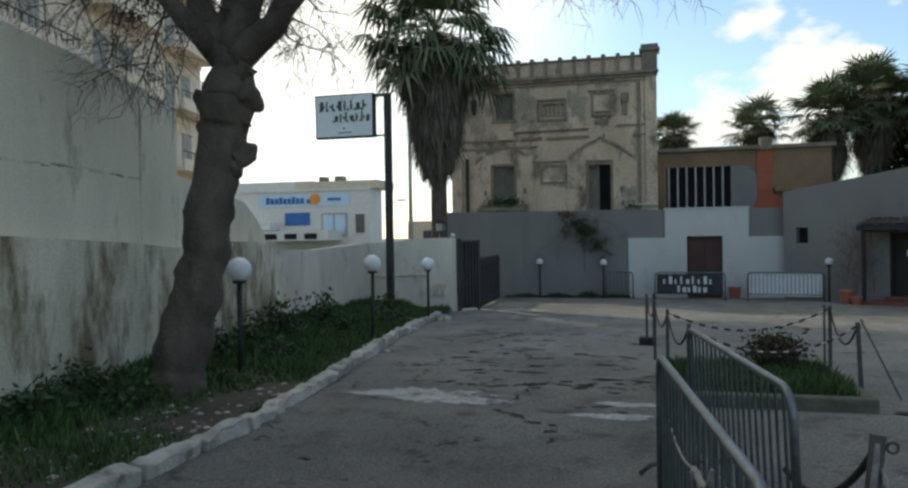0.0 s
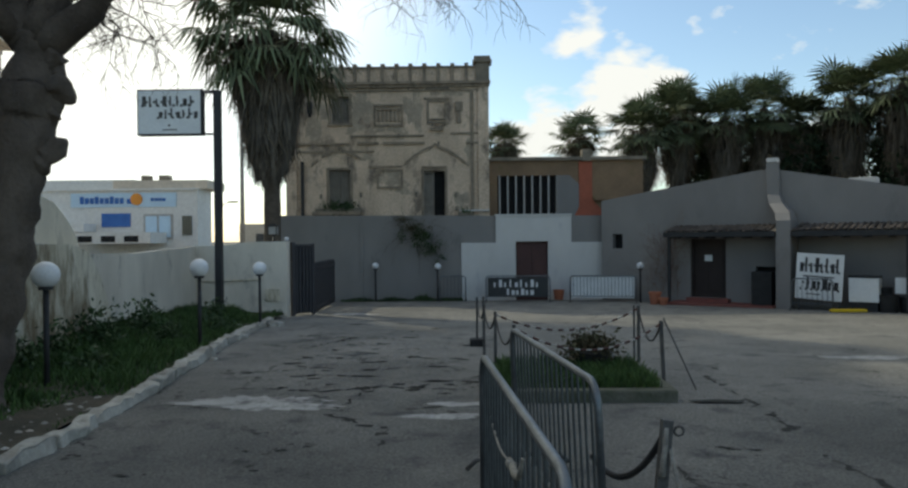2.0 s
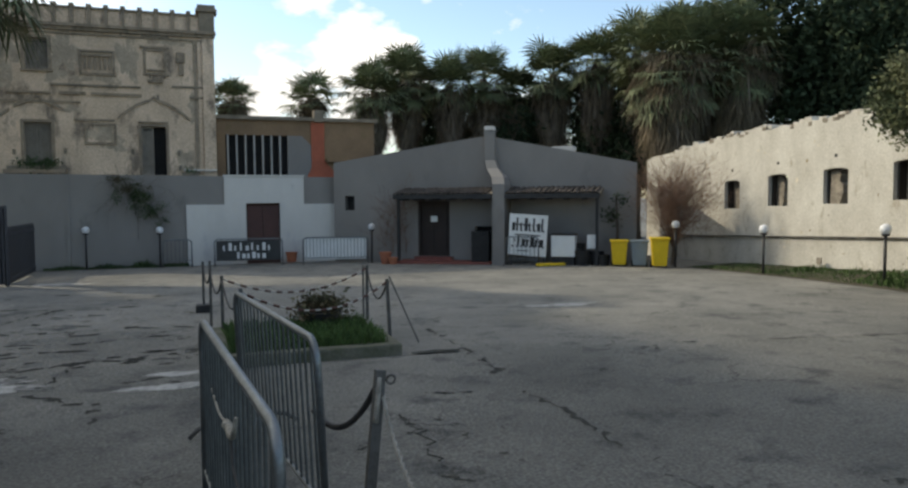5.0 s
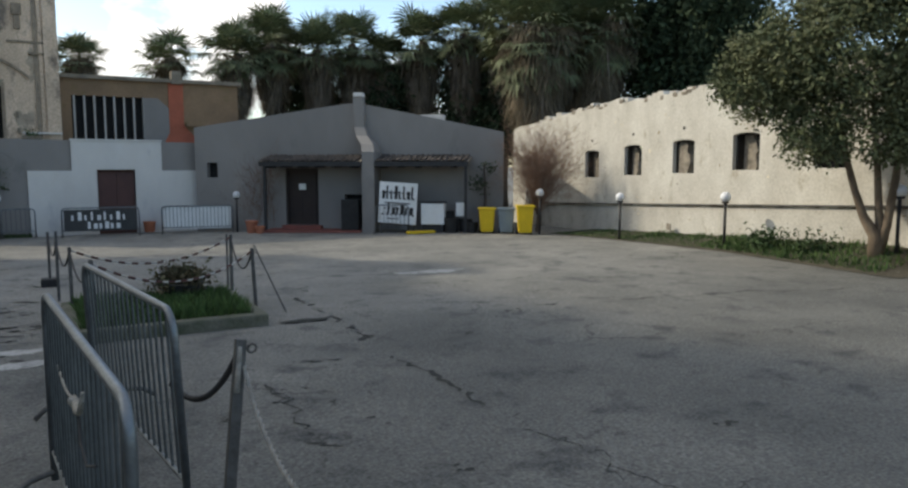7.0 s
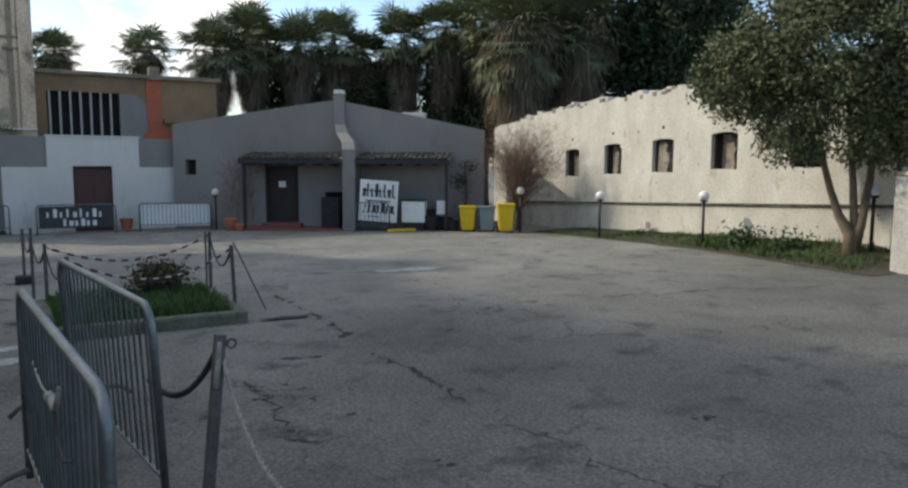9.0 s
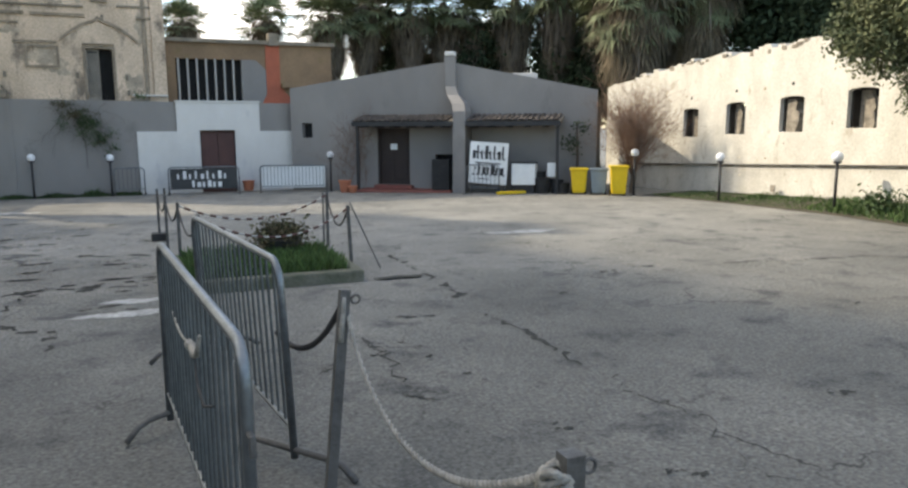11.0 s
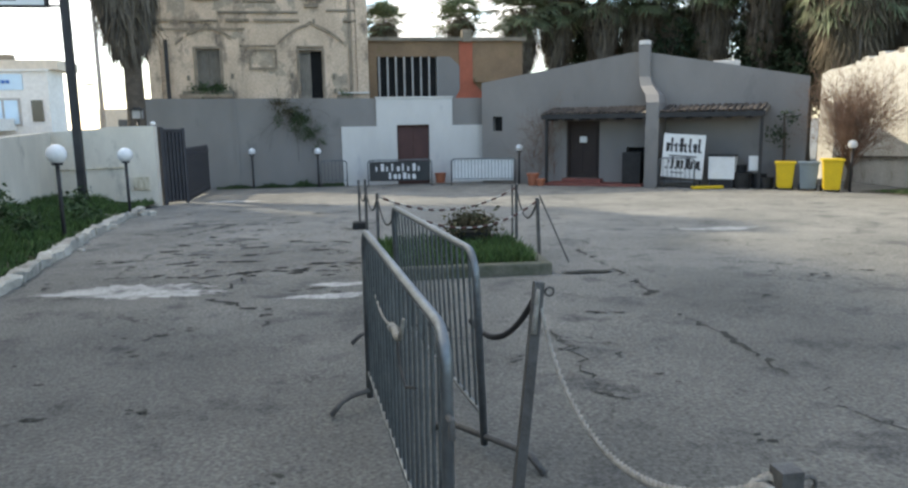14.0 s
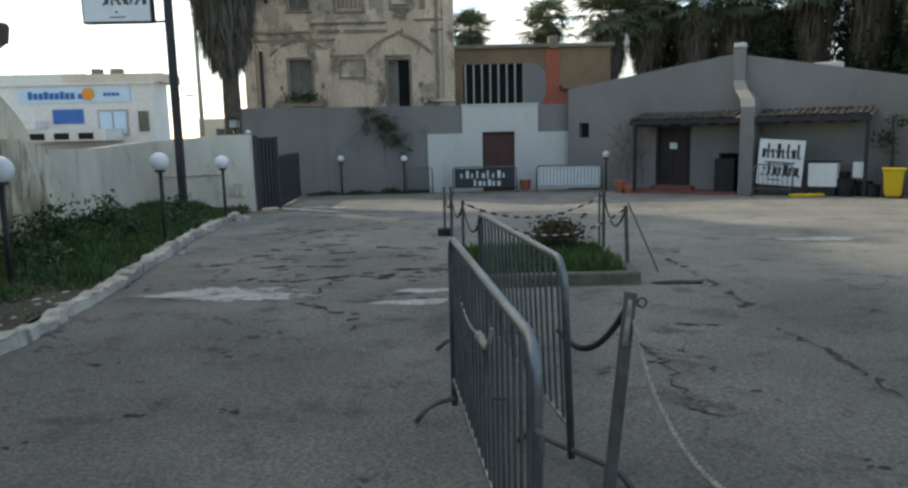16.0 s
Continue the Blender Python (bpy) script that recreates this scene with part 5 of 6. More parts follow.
rnd = random.Random(21)
BOUGHS = [
    [(0.62, 0, 3.9, 0.20), (0.35, 0.1, 4.5, 0.15), (0.1, 0.1, 5.3, 0.12), (-0.7, 0.3, 6.6, 0.07), (-1.6, 0.2, 7.4, 0.03)],
    [(0.72, 0, 3.95, 0.20), (0.90, 0.1, 4.6, 0.16), (1.1, 0.2, 5.6, 0.12), (1.2, 0.1, 7.0, 0.06), (1.5, 0, 8.2, 0.03)],
    [(0.80, 0, 3.9, 0.19), (1.25, -0.1, 4.25, 0.15), (1.65, -0.2, 4.75, 0.11), (2.3, -0.5, 5.5, 0.08), (3.4, -0.6, 5.8, 0.05), (4.4, -0.6, 5.75, 0.03), (5.3, -0.5, 5.6, 0.012)],
    [(0.66, 0.1, 4.0, 0.14), (0.5, 0.6, 4.8, 0.1), (0.9, 1.4, 6.0, 0.06), (1.2, 2.0, 7.0, 0.03)],
    [(0.55, -0.05, 4.0, 0.13), (0.0, -0.4, 4.6, 0.09), (-0.9, -0.8, 5.2, 0.06), (-1.9, -0.9, 5.4, 0.03)],
]
for L in BOUGHS:
    p2, r2 = [], []
    for (xa, ya, za, ra), (xb, yb, zb, rb) in zip(L, L[1:]):
        for i in range(4):
            f = i / 4
            p2.append((xa + (xb - xa) * f + rnd.gauss(0, 0.02), ya + (yb - ya) * f, za + (zb - za) * f + rnd.gauss(0, 0.02)))
            r2.append(ra + (rb - ra) * f)
    p2.append(L[-1][:3])
    r2.append(L[-1][3])
    part("limb", tubes((p2, r2), n=9), M_bark, tree, smooth=True)


def twigs(bm, p, d, length, r, level, rnd, droop):
    pts = [Vector(p)]
    d = Vector(d).normalized()
    n = 5
    for i in range(n):
        d = (d + Vector((rnd.gauss(0, 0.22), rnd.gauss(0, 0.22), rnd.gauss(0, 0.18) - droop))).normalized()
        pts.append(pts[-1] + d * length / n)
    tube(bm, pts, [r * (1 - 0.75 * i / n) for i in range(n + 1)], 4, False)
    if level:
        for i in range(2, n + 1):
            for _ in range(2 if rnd.random() < 0.6 else 1):
                dd = (d + Vector((rnd.gauss(0, 0.8), rnd.gauss(0, 0.8), rnd.gauss(0, 0.6)))).normalized()
                twigs(bm, pts[i], dd, length * rnd.uniform(0.4, 0.65), r * 0.5, level - 1, rnd, droop)


bm = bmesh.new()
for li, L in enumerate(BOUGHS):
    for k in range(len(L) - 1):
        for _ in range(8 if li in (0, 2, 4) else 6):
            f = rnd.random()
            a, b = Vector(L[k][:3]), Vector(L[k + 1][:3])
            if k == 0 and f < 0.5:
                continue
            d = (b - a).normalized() * 0.6 + Vector((rnd.gauss(0, 0.8), rnd.gauss(0, 0.6), rnd.gauss(-0.1, 0.5)))
            twigs(bm, a.lerp(b, f), d, rnd.uniform(0.6, 1.3), 0.015, 2, rnd, 0.1)
for x, z in ((0.2, 4.3), (0.0, 4.5), (-0.4, 4.7), (-0.9, 4.9), (-1.3, 5.2), (-1.7, 5.3), (0.3, 4.6), (-0.6, 5.0), (1.6, 4.7), (2.0, 5.0), (1.9, 5.1), (2.6, 5.5), (4.1, 5.5), (4.6, 5.55), (5.0, 5.5), (5.2, 5.5)):
    twigs(bm, (x, rnd.uniform(-0.6, 0.3), z), (rnd.gauss(-0.2, 0.5), 0, -0.7), rnd.uniform(0.7, 1.1), 0.010, 2, rnd, 0.12)
for _ in range(34):
    twigs(bm, (rnd.uniform(-2.2, 0.3), rnd.uniform(-0.8, 0.3), rnd.uniform(4.3, 5.6)), (rnd.gauss(-0.4, 0.5), 0, rnd.gauss(-0.2, 0.5)), rnd.uniform(0.6, 1.1), 0.008, 2, rnd, 0.06)
tagged(part("twig_tangle", bm, M_twig, tree, "tangle of thin bare twigs"), kind="stuff")


# ---------------------------------------------------------------- palms
def strip(verts, faces, pts, widths, side):
    b = len(verts)
    for p, w in zip(pts, widths):
        verts.append(tuple(p + side * w))
        verts.append(tuple(p - side * w))
    for i in range(len(pts) - 1):
        k = b + 2 * i
        faces.append((k, k + 1, k + 3, k + 2))


def palm(x, y, z0, h, r, crown, skirt, skirt_r, seed, label, leaves=46, strips=520, fans=0, droop=(0.02, 0.34), fan_size=1.0, span=128):
    rnd = random.Random(seed)
    p = thing("palm_tree", pose(x, y, z0, 0, 0, rnd.uniform(0, 360)), label, "palm", "fan palms")
    bm = bmesh.new()
    n = 14
    tube(bm, [(0.08 * math.sin(i * 0.3), 0, h * i / n) for i in range(n + 1)], [r * (1.25 if i == 0 else 1.0 - 0.15 * i / n) * (1 + 0.04 * (i % 2)) for i in range(n + 1)], 12)
    part("trunk", bm, M_palmtrunk, p, smooth=True)
    V, F = [], []
    for i in range(leaves):
        az = i * 2.39996 + rnd.uniform(-0.2, 0.2)
        el = radians(80 - span * (i / leaves) ** 0.9 + rnd.uniform(-10, 10))
        d = Vector((math.cos(az) * math.cos(el), math.sin(az) * math.cos(el), math.sin(el)))
        base = Vector((0, 0, h))
        pl = crown * rnd.uniform(0.34, 0.70)
        hub = base + d * pl + Vector((0, 0, -0.06 * crown))
        side = d.cross(Vector((0, 0, 1)))
        side = side.normalized() if side.length > 1e-3 else Vector((1, 0, 0))
        up = side.cross(d).normalized()
        strip(V, F, [base, base.lerp(hub, 0.5) + Vector((0, 0, 0.03)), hub], [0.025, 0.02, 0.02], side)
        m = 15
        R = fan_size * min(crown * rnd.uniform(0.36, 0.56), rnd.uniform(0.95, 1.3))
        for j in range(m):
            a = radians(-100 + 200 * j / (m - 1))
            sd = (d * math.cos(a) + side * math.sin(a)).normalized()
            tip = hub + sd * R + Vector((rnd.gauss(0, 0.08), rnd.gauss(0, 0.08), -R * rnd.uniform(*droop))) + up * rnd.uniform(-0.05, 0.05)
            mid = hub + sd * R * 0.55 + up * 0.02
            w = sd.cross(up).normalized()
            strip(V, F, [hub, mid, tip], [0.010, R * rnd.uniform(0.035, 0.06), 0.003], w)
    part("crown", (V, F), M_frond, p, "crown of green fan leaves")
    if fans:
        V, F = [], []
        for i in range(fans):
            az, f = rnd.uniform(0, 6.283), rnd.random() ** 0.9
            c, s = math.cos(az), math.sin(az)
            out = r + (skirt_r - r) * (1 - 0.75 * f) * rnd.uniform(0.45, 1.0)
            hub = Vector((c * out, s * out, h + 0.2 - f * skirt * 0.85))
            el = radians(-25 - 45 * f + rnd.uniform(-30, 25))
            d = Vector((c * math.cos(el), s * math.cos(el), math.sin(el)))
            side = Vector((-s, c, rnd.uniform(-0.3, 0.3))).normalized()
            up = side.cross(d).normalized()
            strip(V, F, [Vector((c * r, s * r, hub.z + 0.35)), hub], [0.02, 0.02], side)
            R = rnd.uniform(0.5, 0.95)
            for j in range(11):
                a = radians(-75 + 150 * j / 10 + rnd.uniform(-6, 6))
                sd = (d * math.cos(a) + side * math.sin(a)).normalized()
                tip = hub + sd * R * rnd.uniform(0.75, 1.1) + Vector((rnd.gauss(0, 0.06), rnd.gauss(0, 0.06), -R * rnd.uniform(0.3, 0.8)))
                strip(V, F, [hub, hub + sd * R * 0.5 + up * rnd.uniform(-0.05, 0.05), tip], [0.012, R * 0.035, 0.004], sd.cross(up).normalized())
        part("dead_foliage", (V, F), M_tanfrond, p, "tufts of tan drooping fan leaves")
    if skirt:
        V, F = [], []
        for i in range(strips):
            az = rnd.uniform(0, 6.283)
            f = rnd.random() ** 0.8
            top = h - 0.25 - f * skirt * 0.80
            out = r + (skirt_r - r) * (1 - f) ** 0.5 * rnd.uniform(0.35, 1.05)
            ln = skirt * rnd.uniform(0.16, 0.30)
            c, s = math.cos(az), math.sin(az)
            a0 = Vector((c * r * 0.8, s * r * 0.8, top + 0.2))
            a1 = Vector((c * out, s * out, top - 0.05))
            a2 = Vector((c * out * rnd.uniform(0.75, 1.05) + rnd.gauss(0, 0.12), s * out * rnd.uniform(0.75, 1.05) + rnd.gauss(0, 0.12), top - ln))
            w = rnd.uniform(0.008, 0.03) * (1 + skirt / 8)
            strip(V, F, [a0, a1, a1.lerp(a2, 0.6), a2], [0.02, w, w * 0.8, 0.008], Vector((-s, c, rnd.uniform(-0.4, 0.4))).normalized())
        part("dead_skirt", (V, F), M_deadfrond, p, "hanging skirt of dry brown fronds")
    return p


palm(-5.72, 24.0, -0.5, 9.2, 0.29, 3.3, 4.7, 1.4, 1, "tall fan palm with a long dry skirt beside the villa", 96, 4200, 60, (0.15, 0.75))
for i, (x, y, h, c, sk, sr) in enumerate([(2.8, 40, 7.4, 1.6, 1.0, 0.7), (6.9, 40, 7.5, 1.9, 0.7, 0.5), (10.3, 40, 8.2, 2.2, 3.4, 1.15), (12.3, 40.5, 9.0, 2.3, 4.0, 1.2), (14.6, 39.5, 8.7, 2.1, 4.0, 1.2), (16.9, 40, 9.2, 2.3, 4.4, 1.3), (13.3, 43, 8.9, 2.0, 4, 1.2),
                                          (20.3, 38, 9.3, 2.3, 4.6, 1.4), (22.0, 36, 9.7, 2.4, 4.6, 1.4), (23.6, 34.5, 10.2, 2.5, 4.4, 1.3), (18.8, 40, 8.4, 2.0, 4.4, 1.3)]):
    palm(x, y, -0.5, h, 0.27, c, sk, sr, i + 10, "fan palm with a dry skirt behind the restaurant", 30 if i < 2 else 54, 900, 50, (0.0, 0.3), 1.12, 105 if i < 2 else 130)
palm(20.6, 27.0, -0.5, 8.2, 0.34, 3.5, 5.2, 2.1, 31, "broad fan palm with a thick tan skirt of dead fronds", 280, 260, 620, (0.0, 0.4), 0.72, 155)
palm(24.5, 7.6, -0.4, 6.3, 0.3, 2.6, 2.0, 0.9, 41, "fan palm rising over the wall beside the pier", 34, 400, 20, (0.1, 0.5))
palm(23.4, 26.5, -0.5, 8.6, 0.34, 3.2, 5.0, 1.9, 32, "broad fan palm with a thick tan skirt of dead fronds", 240, 220, 480, (0.0, 0.4), 0.72, 155)


# ---------------------------------------------------------------- leafy trees
def leaf_cloud(lobes, count, size, seed, hollow=0.55):
    """Leaves, each one small folded blade, thrown over lobes of (x, y, z, rx, ry, rz), in clumps with gaps."""
    rng = np.random.default_rng(seed)
    V, F = [], []
    vol = np.array([l[3] * l[4] * l[5] for l in lobes])
    vol = vol / vol.sum()
    clumps = []
    for l, share_ in zip(lobes, vol):
        for _ in range(max(3, int(count / 28 * share_))):
            d = rng.normal(size=3)
            d /= np.linalg.norm(d)
            clumps.append(np.array(l[:3]) + d * np.array(l[3:]) * rng.uniform(hollow, 1.06))
    clumps = np.array(clumps)
    c = clumps[rng.integers(0, len(clumps), count)] + rng.normal(size=(count, 3)) * size * 1.9
    a = rng.normal(size=(count, 3))
    a[:, 2] -= 0.4
    a /= np.linalg.norm(a, axis=1)[:, None]
    b = np.cross(a, rng.normal(size=(count, 3)))
    b /= np.linalg.norm(b, axis=1)[:, None]
    s = size * rng.uniform(0.6, 1.3, (count, 1))
    v = np.stack([c - a * s, c + b * s * 0.42, c + a * s, c - b * s * 0.42], 1).reshape(-1, 3)
    return v.tolist(), [(4 * i, 4 * i + 1, 4 * i + 2, 4 * i + 3) for i in range(count)]


part("dry_foliage", leaf_cloud([(-0.9, -0.3, 4.75, 1.1, 0.6, 0.35), (-1.8, -0.5, 5.0, 0.9, 0.6, 0.45), (-0.3, 0.0, 4.5, 0.6, 0.5, 0.3)], 1500, 0.032, 44, 0.1), M_shrub, tree, "few dry brown leaves")

ever = thing("evergreen_tree", pose(14.8, 7.88, right_verge_z(14.8, 7.88) - 0.03, 0, 0, 31), "dense evergreen tree with forked trunks before the cream wall", "tree")
for pts, rr in (([(0, 0, -0.1), (0.02, 0.04, 0.4), (-0.03, 0.25, 0.75), (-0.08, 0.42, 1.25), (-0.1, 0.56, 1.75), (-0.3, 0.8, 2.9)], [0.17, 0.125, 0.085, 0.068, 0.06, 0.04]), ([(0, 0, 0.1), (0.05, -0.02, 0.6), (-0.05, 0.06, 1.6), (-0.2, 0.2, 3.0)], [0.12, 0.08, 0.065, 0.04]), ([(0.02, -0.03, 0.15), (0.03, -0.14, 0.6), (-0.05, -0.24, 1.5), (-0.2, -0.3, 2.9)], [0.12, 0.085, 0.07, 0.04])):
    part("trunk", tubes((pts, rr), n=12), M_palebark, ever, smooth=True)
v, fcs = leaf_cloud([(-0.7, 0.45, 3.8, 1.25, 1.85, 1.25), (-0.6, 1.9, 3.35, 0.9, 1.05, 0.85), (-0.6, -1.1, 3.1, 0.95, 1.2, 1.2), (-0.7, 0.3, 4.85, 0.9, 1.1, 0.75), (-0.8, 1.15, 2.3, 0.6, 0.65, 0.5), (-0.7, -0.8, 2.15, 0.6, 0.9, 0.5), (-0.8, 0.3, 2.25, 0.6, 1.3, 0.5), (-0.6, 2.2, 3.55, 0.8, 0.8, 0.7), (-0.6, -1.3, 3.7, 0.9, 0.9, 0.8)], 76000, 0.052, 5)
part("crown", (v, fcs), M_leaf, ever, "dense dark green leaves")
for i, (x, y, h, r) in enumerate([(27, 26, 13.0, 4.2), (28.0, 24.2, 11.0, 3.4), (30, 16.5, 6.4, 3.4), (33, 28, 15, 5.0), (26, 32, 12.5, 3.8), (29, 11.5, 5.8, 3.0), (19.5, 41, 8.5, 3.0), (15.8, 43, 8.3, 2.6), (23.5, 38, 9.5, 3.2), (25, 35, 9.5, 3.2)]):
    t = thing("dark_tree", pose(x, y, -0.5), "tall dark evergreen behind the ruined wall", "tree", "dark trees")
    part("trunk", tubes(([(0, 0, 0), (0.1, 0.1, h * 0.5), (0, 0, h * 0.8)], [0.3, 0.22, 0.1])), M_bark, t, smooth=True)
    rr = random.Random(i)
    v, fcs = leaf_cloud([(0, 0, h * 0.62, r * 0.8, r * 0.8, h * 0.36)] + [(rr.uniform(-0.5, 0.5) * r, rr.uniform(-0.5, 0.5) * r, h * rr.uniform(0.35, 0.95), r * 0.5, r * 0.5, r * 0.45) for _ in range(6)], 15000, 0.165, i + 60, 0.4)
    part("crown", (v, fcs), M_darkleaf, t)

shrub = thing("dry_shrub", pose(14.95, 19.1, -0.35), "tall leafless reddish shrub beside the bins", "shrub")
bm = bmesh.new()
rnd = random.Random(77)
for i in range(88):
    az, el = rnd.uniform(0, 6.28), radians(rnd.uniform(54, 89))
    twigs(bm, (0.05 * math.cos(az), 0.05 * math.sin(az), 0.75 + rnd.uniform(-0.2, 0.4)), (math.cos(az) * math.cos(el), math.sin(az) * math.cos(el), math.sin(el)), rnd.uniform(1.2, 2.0), 0.012, 2, rnd, -0.03)
part("branching", bm, M_dryleaf, shrub)
part("stem", tubes(([(0, 0, 0), (0.05, 0, 0.5), (0, 0, 1.0)], [0.09, 0.08, 0.05])), M_bark, shrub)


def grass_patch(place, count, h0, h1, seed, w=0.008):
    rnd = random.Random(seed)
    V, F = [], []
    for _ in range(count):
        x, y, z, k = place(rnd)
        h = rnd.uniform(h0, h1) * k
        a = rnd.uniform(0, 6.28)
        dx, dy = math.cos(a) * w, math.sin(a) * w
        lx, ly = rnd.gauss(0, 0.35) * h, rnd.gauss(0, 0.35) * h
        b = len(V)
        V += [(x - dx, y - dy, z - 0.01), (x + dx, y + dy, z - 0.01), (x + lx * 0.5 + dx * 0.7, y + ly * 0.5 + dy * 0.7, z + h * 0.6), (x + lx, y + ly, z + h)]
        F += [(b, b + 1, b + 2), (b, b + 2, b + 3)]
    return V, F


def on_left(rnd):
    while True:
        y = 2.5 + 18 * rnd.random() ** 0.9
        xl, xr = -5.1 - 0.13 * (y - 4), kerb_x(y) - 0.12
        f = rnd.random() ** 1.25
        x = xl + (xr - xl) * f
        k = 0.3 + 1.5 * (noise.noise((x * 1.3, y * 0.9, 0)) + 0.2) + 1.1 * (1 - f) ** 1.5
        if y < 7 and f > 0.55:
            k *= 0.5
        if k > 0.12:
            return x, y, verge_z(x, y), min(k, 2.2)


tagged(part("grass", grass_patch(on_left, 34000, 0.05, 0.17, 2, 0.012), M_grass), "long green grass and weeds on the verge", "grass", kind="stuff")


tagged(part("grass", grass_patch(lambda r: ((a := -4.0 + 4.6 * r.random()), 27.56 - 0.3 * r.random() ** 1.5, ground_z(27.4), 0.4 + 1.2 * max(0.0, noise.noise((a * 1.7, 3.0, 1.0)) + 0.3)), 2200, 0.06, 0.22, 6, 0.014), M_weed), "dark weeds along the foot of the grey wall", "grass", kind="stuff")


def on_right(rnd):
    y = 18.4 - 11.2 * rnd.random()
    xe, xw = right_edge_x(y), right_wall_x(y)
    f = rnd.random()
    x = xe + 0.1 + (xw - xe - 0.15) * f
    k = 0.2 + 1.0 * max(0.0, noise.noise((x * 0.9, y * 0.9, 4)) + 0.1) + (0.35 if y < 12.5 else 0)
    return x, y, right_verge_z(x, y), k


tagged(part("grass", grass_patch(on_right, 7000, 0.04, 0.2, 3, 0.012), M_grass), "tufts of green grass along the ruined wall", "grass", kind="stuff")
for i, (x, y, n, s, zr) in enumerate([(-4.9, 6.6, 500, 0.05, 0.25), (-5.2, 9.3, 500, 0.05, 0.3), (-5.35, 10.6, 600, 0.05, 0.35), (-5.6, 12.4, 800, 0.06, 0.4), (-5.9, 14.6, 700, 0.06, 0.4), (-4.7, 8.0, 400, 0.05, 0.2), (-5.4, 17.5, 500, 0.06, 0.3), (-4.5, 10.2, 400, 0.05, 0.2), (-4.9, 13.6, 500, 0.05, 0.25), (-4.6, 15.6, 400, 0.05, 0.2), (-4.3, 6.4, 350, 0.045, 0.18), (-4.6, 5.4, 400, 0.05, 0.2), (15.1, 10.6, 500, 0.06, 0.35), (14.9, 9.3, 300, 0.06, 0.25)]):
    z = verge_z(x, y) if x < 0 else right_verge_z(x, y)
    wd = thing("weed_clump", pose(x, y, z), "dark leafy weed clump on the verge", "weed", "weeds on the verges")
    part("leaves", leaf_cloud([(0, 0, zr * 0.5, 0.32, 0.5, zr)], n, s, i + 90, 0.1), M_weed, wd)

V, F = [], []
rnd = random.Random(9)
for i in range(620):
    y = rnd.uniform(2.6, 8.0) if i % 5 else rnd.uniform(8, 18)
    f = rnd.uniform(0.35, 0.98)
    xl, xr = -5.1 - 0.13 * (y - 4), kerb_x(y) - 0.12
    x = xl + (xr - xl) * f
    r = 0.010 + 0.05 * rnd.random() ** 2.2
    z = verge_z(x, y)
    b = len(V)
    for k in range(5):
        a = k * 1.2566 + rnd.uniform(-0.3, 0.3)
        V.append((x + r * math.cos(a), y + r * math.sin(a), z))
    V.append((x + rnd.uniform(-0.4, 0.4) * r, y + rnd.uniform(-0.4, 0.4) * r, z + r * rnd.uniform(0.25, 0.6)))
    F += [(b + k, b + (k + 1) % 5, b + 5) for k in range(5)]
tagged(part("pebbles", (V, F), M_stone), "scattered pale pebbles on bare soil", "pebbles", kind="stuff")

# ---------------------------------------------------------------- planting bed, its shrub, and the chain posts
bed = thing("planting_bed", pose(1.25, 8.55, -0.14), "raised planting bed with a rough concrete edge and grass", "planter")
part("edge", boxes((-0.15, -0.1, -0.05, 2.05, 0.08, 0.13), bevel=0.03), M_mossy, bed)
part("edge", boxes((1.9, 0.08, -0.05, 2.05, 1.9, 0.13), bevel=0.02), M_mossy, bed)
part("edge", boxes((-0.15, 0.08, -0.05, 0.0, 1.9, 0.13), bevel=0.02), M_mossy, bed)
part("edge", boxes((-0.15, 1.9, -0.05, 2.05, 2.05, 0.12), bevel=0.02), M_mossy, bed)
part("soil", boxes((0.0, 0.08, -0.05, 1.9, 1.9, 0.1)), M_soil, bed)
tagged(part("bed_grass", grass_patch(lambda r: (*(q := (1.27 + 1.88 * r.random(), 8.62 + 1.75 * r.random())), -0.04, 1.0), 6000, 0.07, 0.2, 5, 0.009), M_grass), "bright grass in the planting bed", "grass", kind="stuff")
pot = thing("potted_shrub", pose(2.55, 10.15, -0.04), "low brown-green shrub in a shallow pot", "shrub")
bm = bmesh.new()
tube(bm, [(0, 0, 0), (0, 0, 0.2), (0, 0, 0.24)], [0.2, 0.28, 0.3], 16)
part("pot", bm, M_black, pot)
part("leaves", leaf_cloud([(0, 0, 0.27, 0.36, 0.36, 0.17)], 1900, 0.04, 8, 0.1), M_shrub, pot)
bm = bmesh.new()
for i in range(16):
    az = rnd.uniform(0, 6.28)
    twigs(bm, (0, 0, 0.15), (math.cos(az), math.sin(az), 0.6), 0.3, 0.006, 1, rnd, 0)
part("stem_tangle", bm, M_dryleaf, pot)
rb = tagged(part("rubble", blot(3.75, 8.45, 0.28, 0.1, 71, 0.02), M_crack), "dark clod of soil by the bed", "clod", kind="structure")


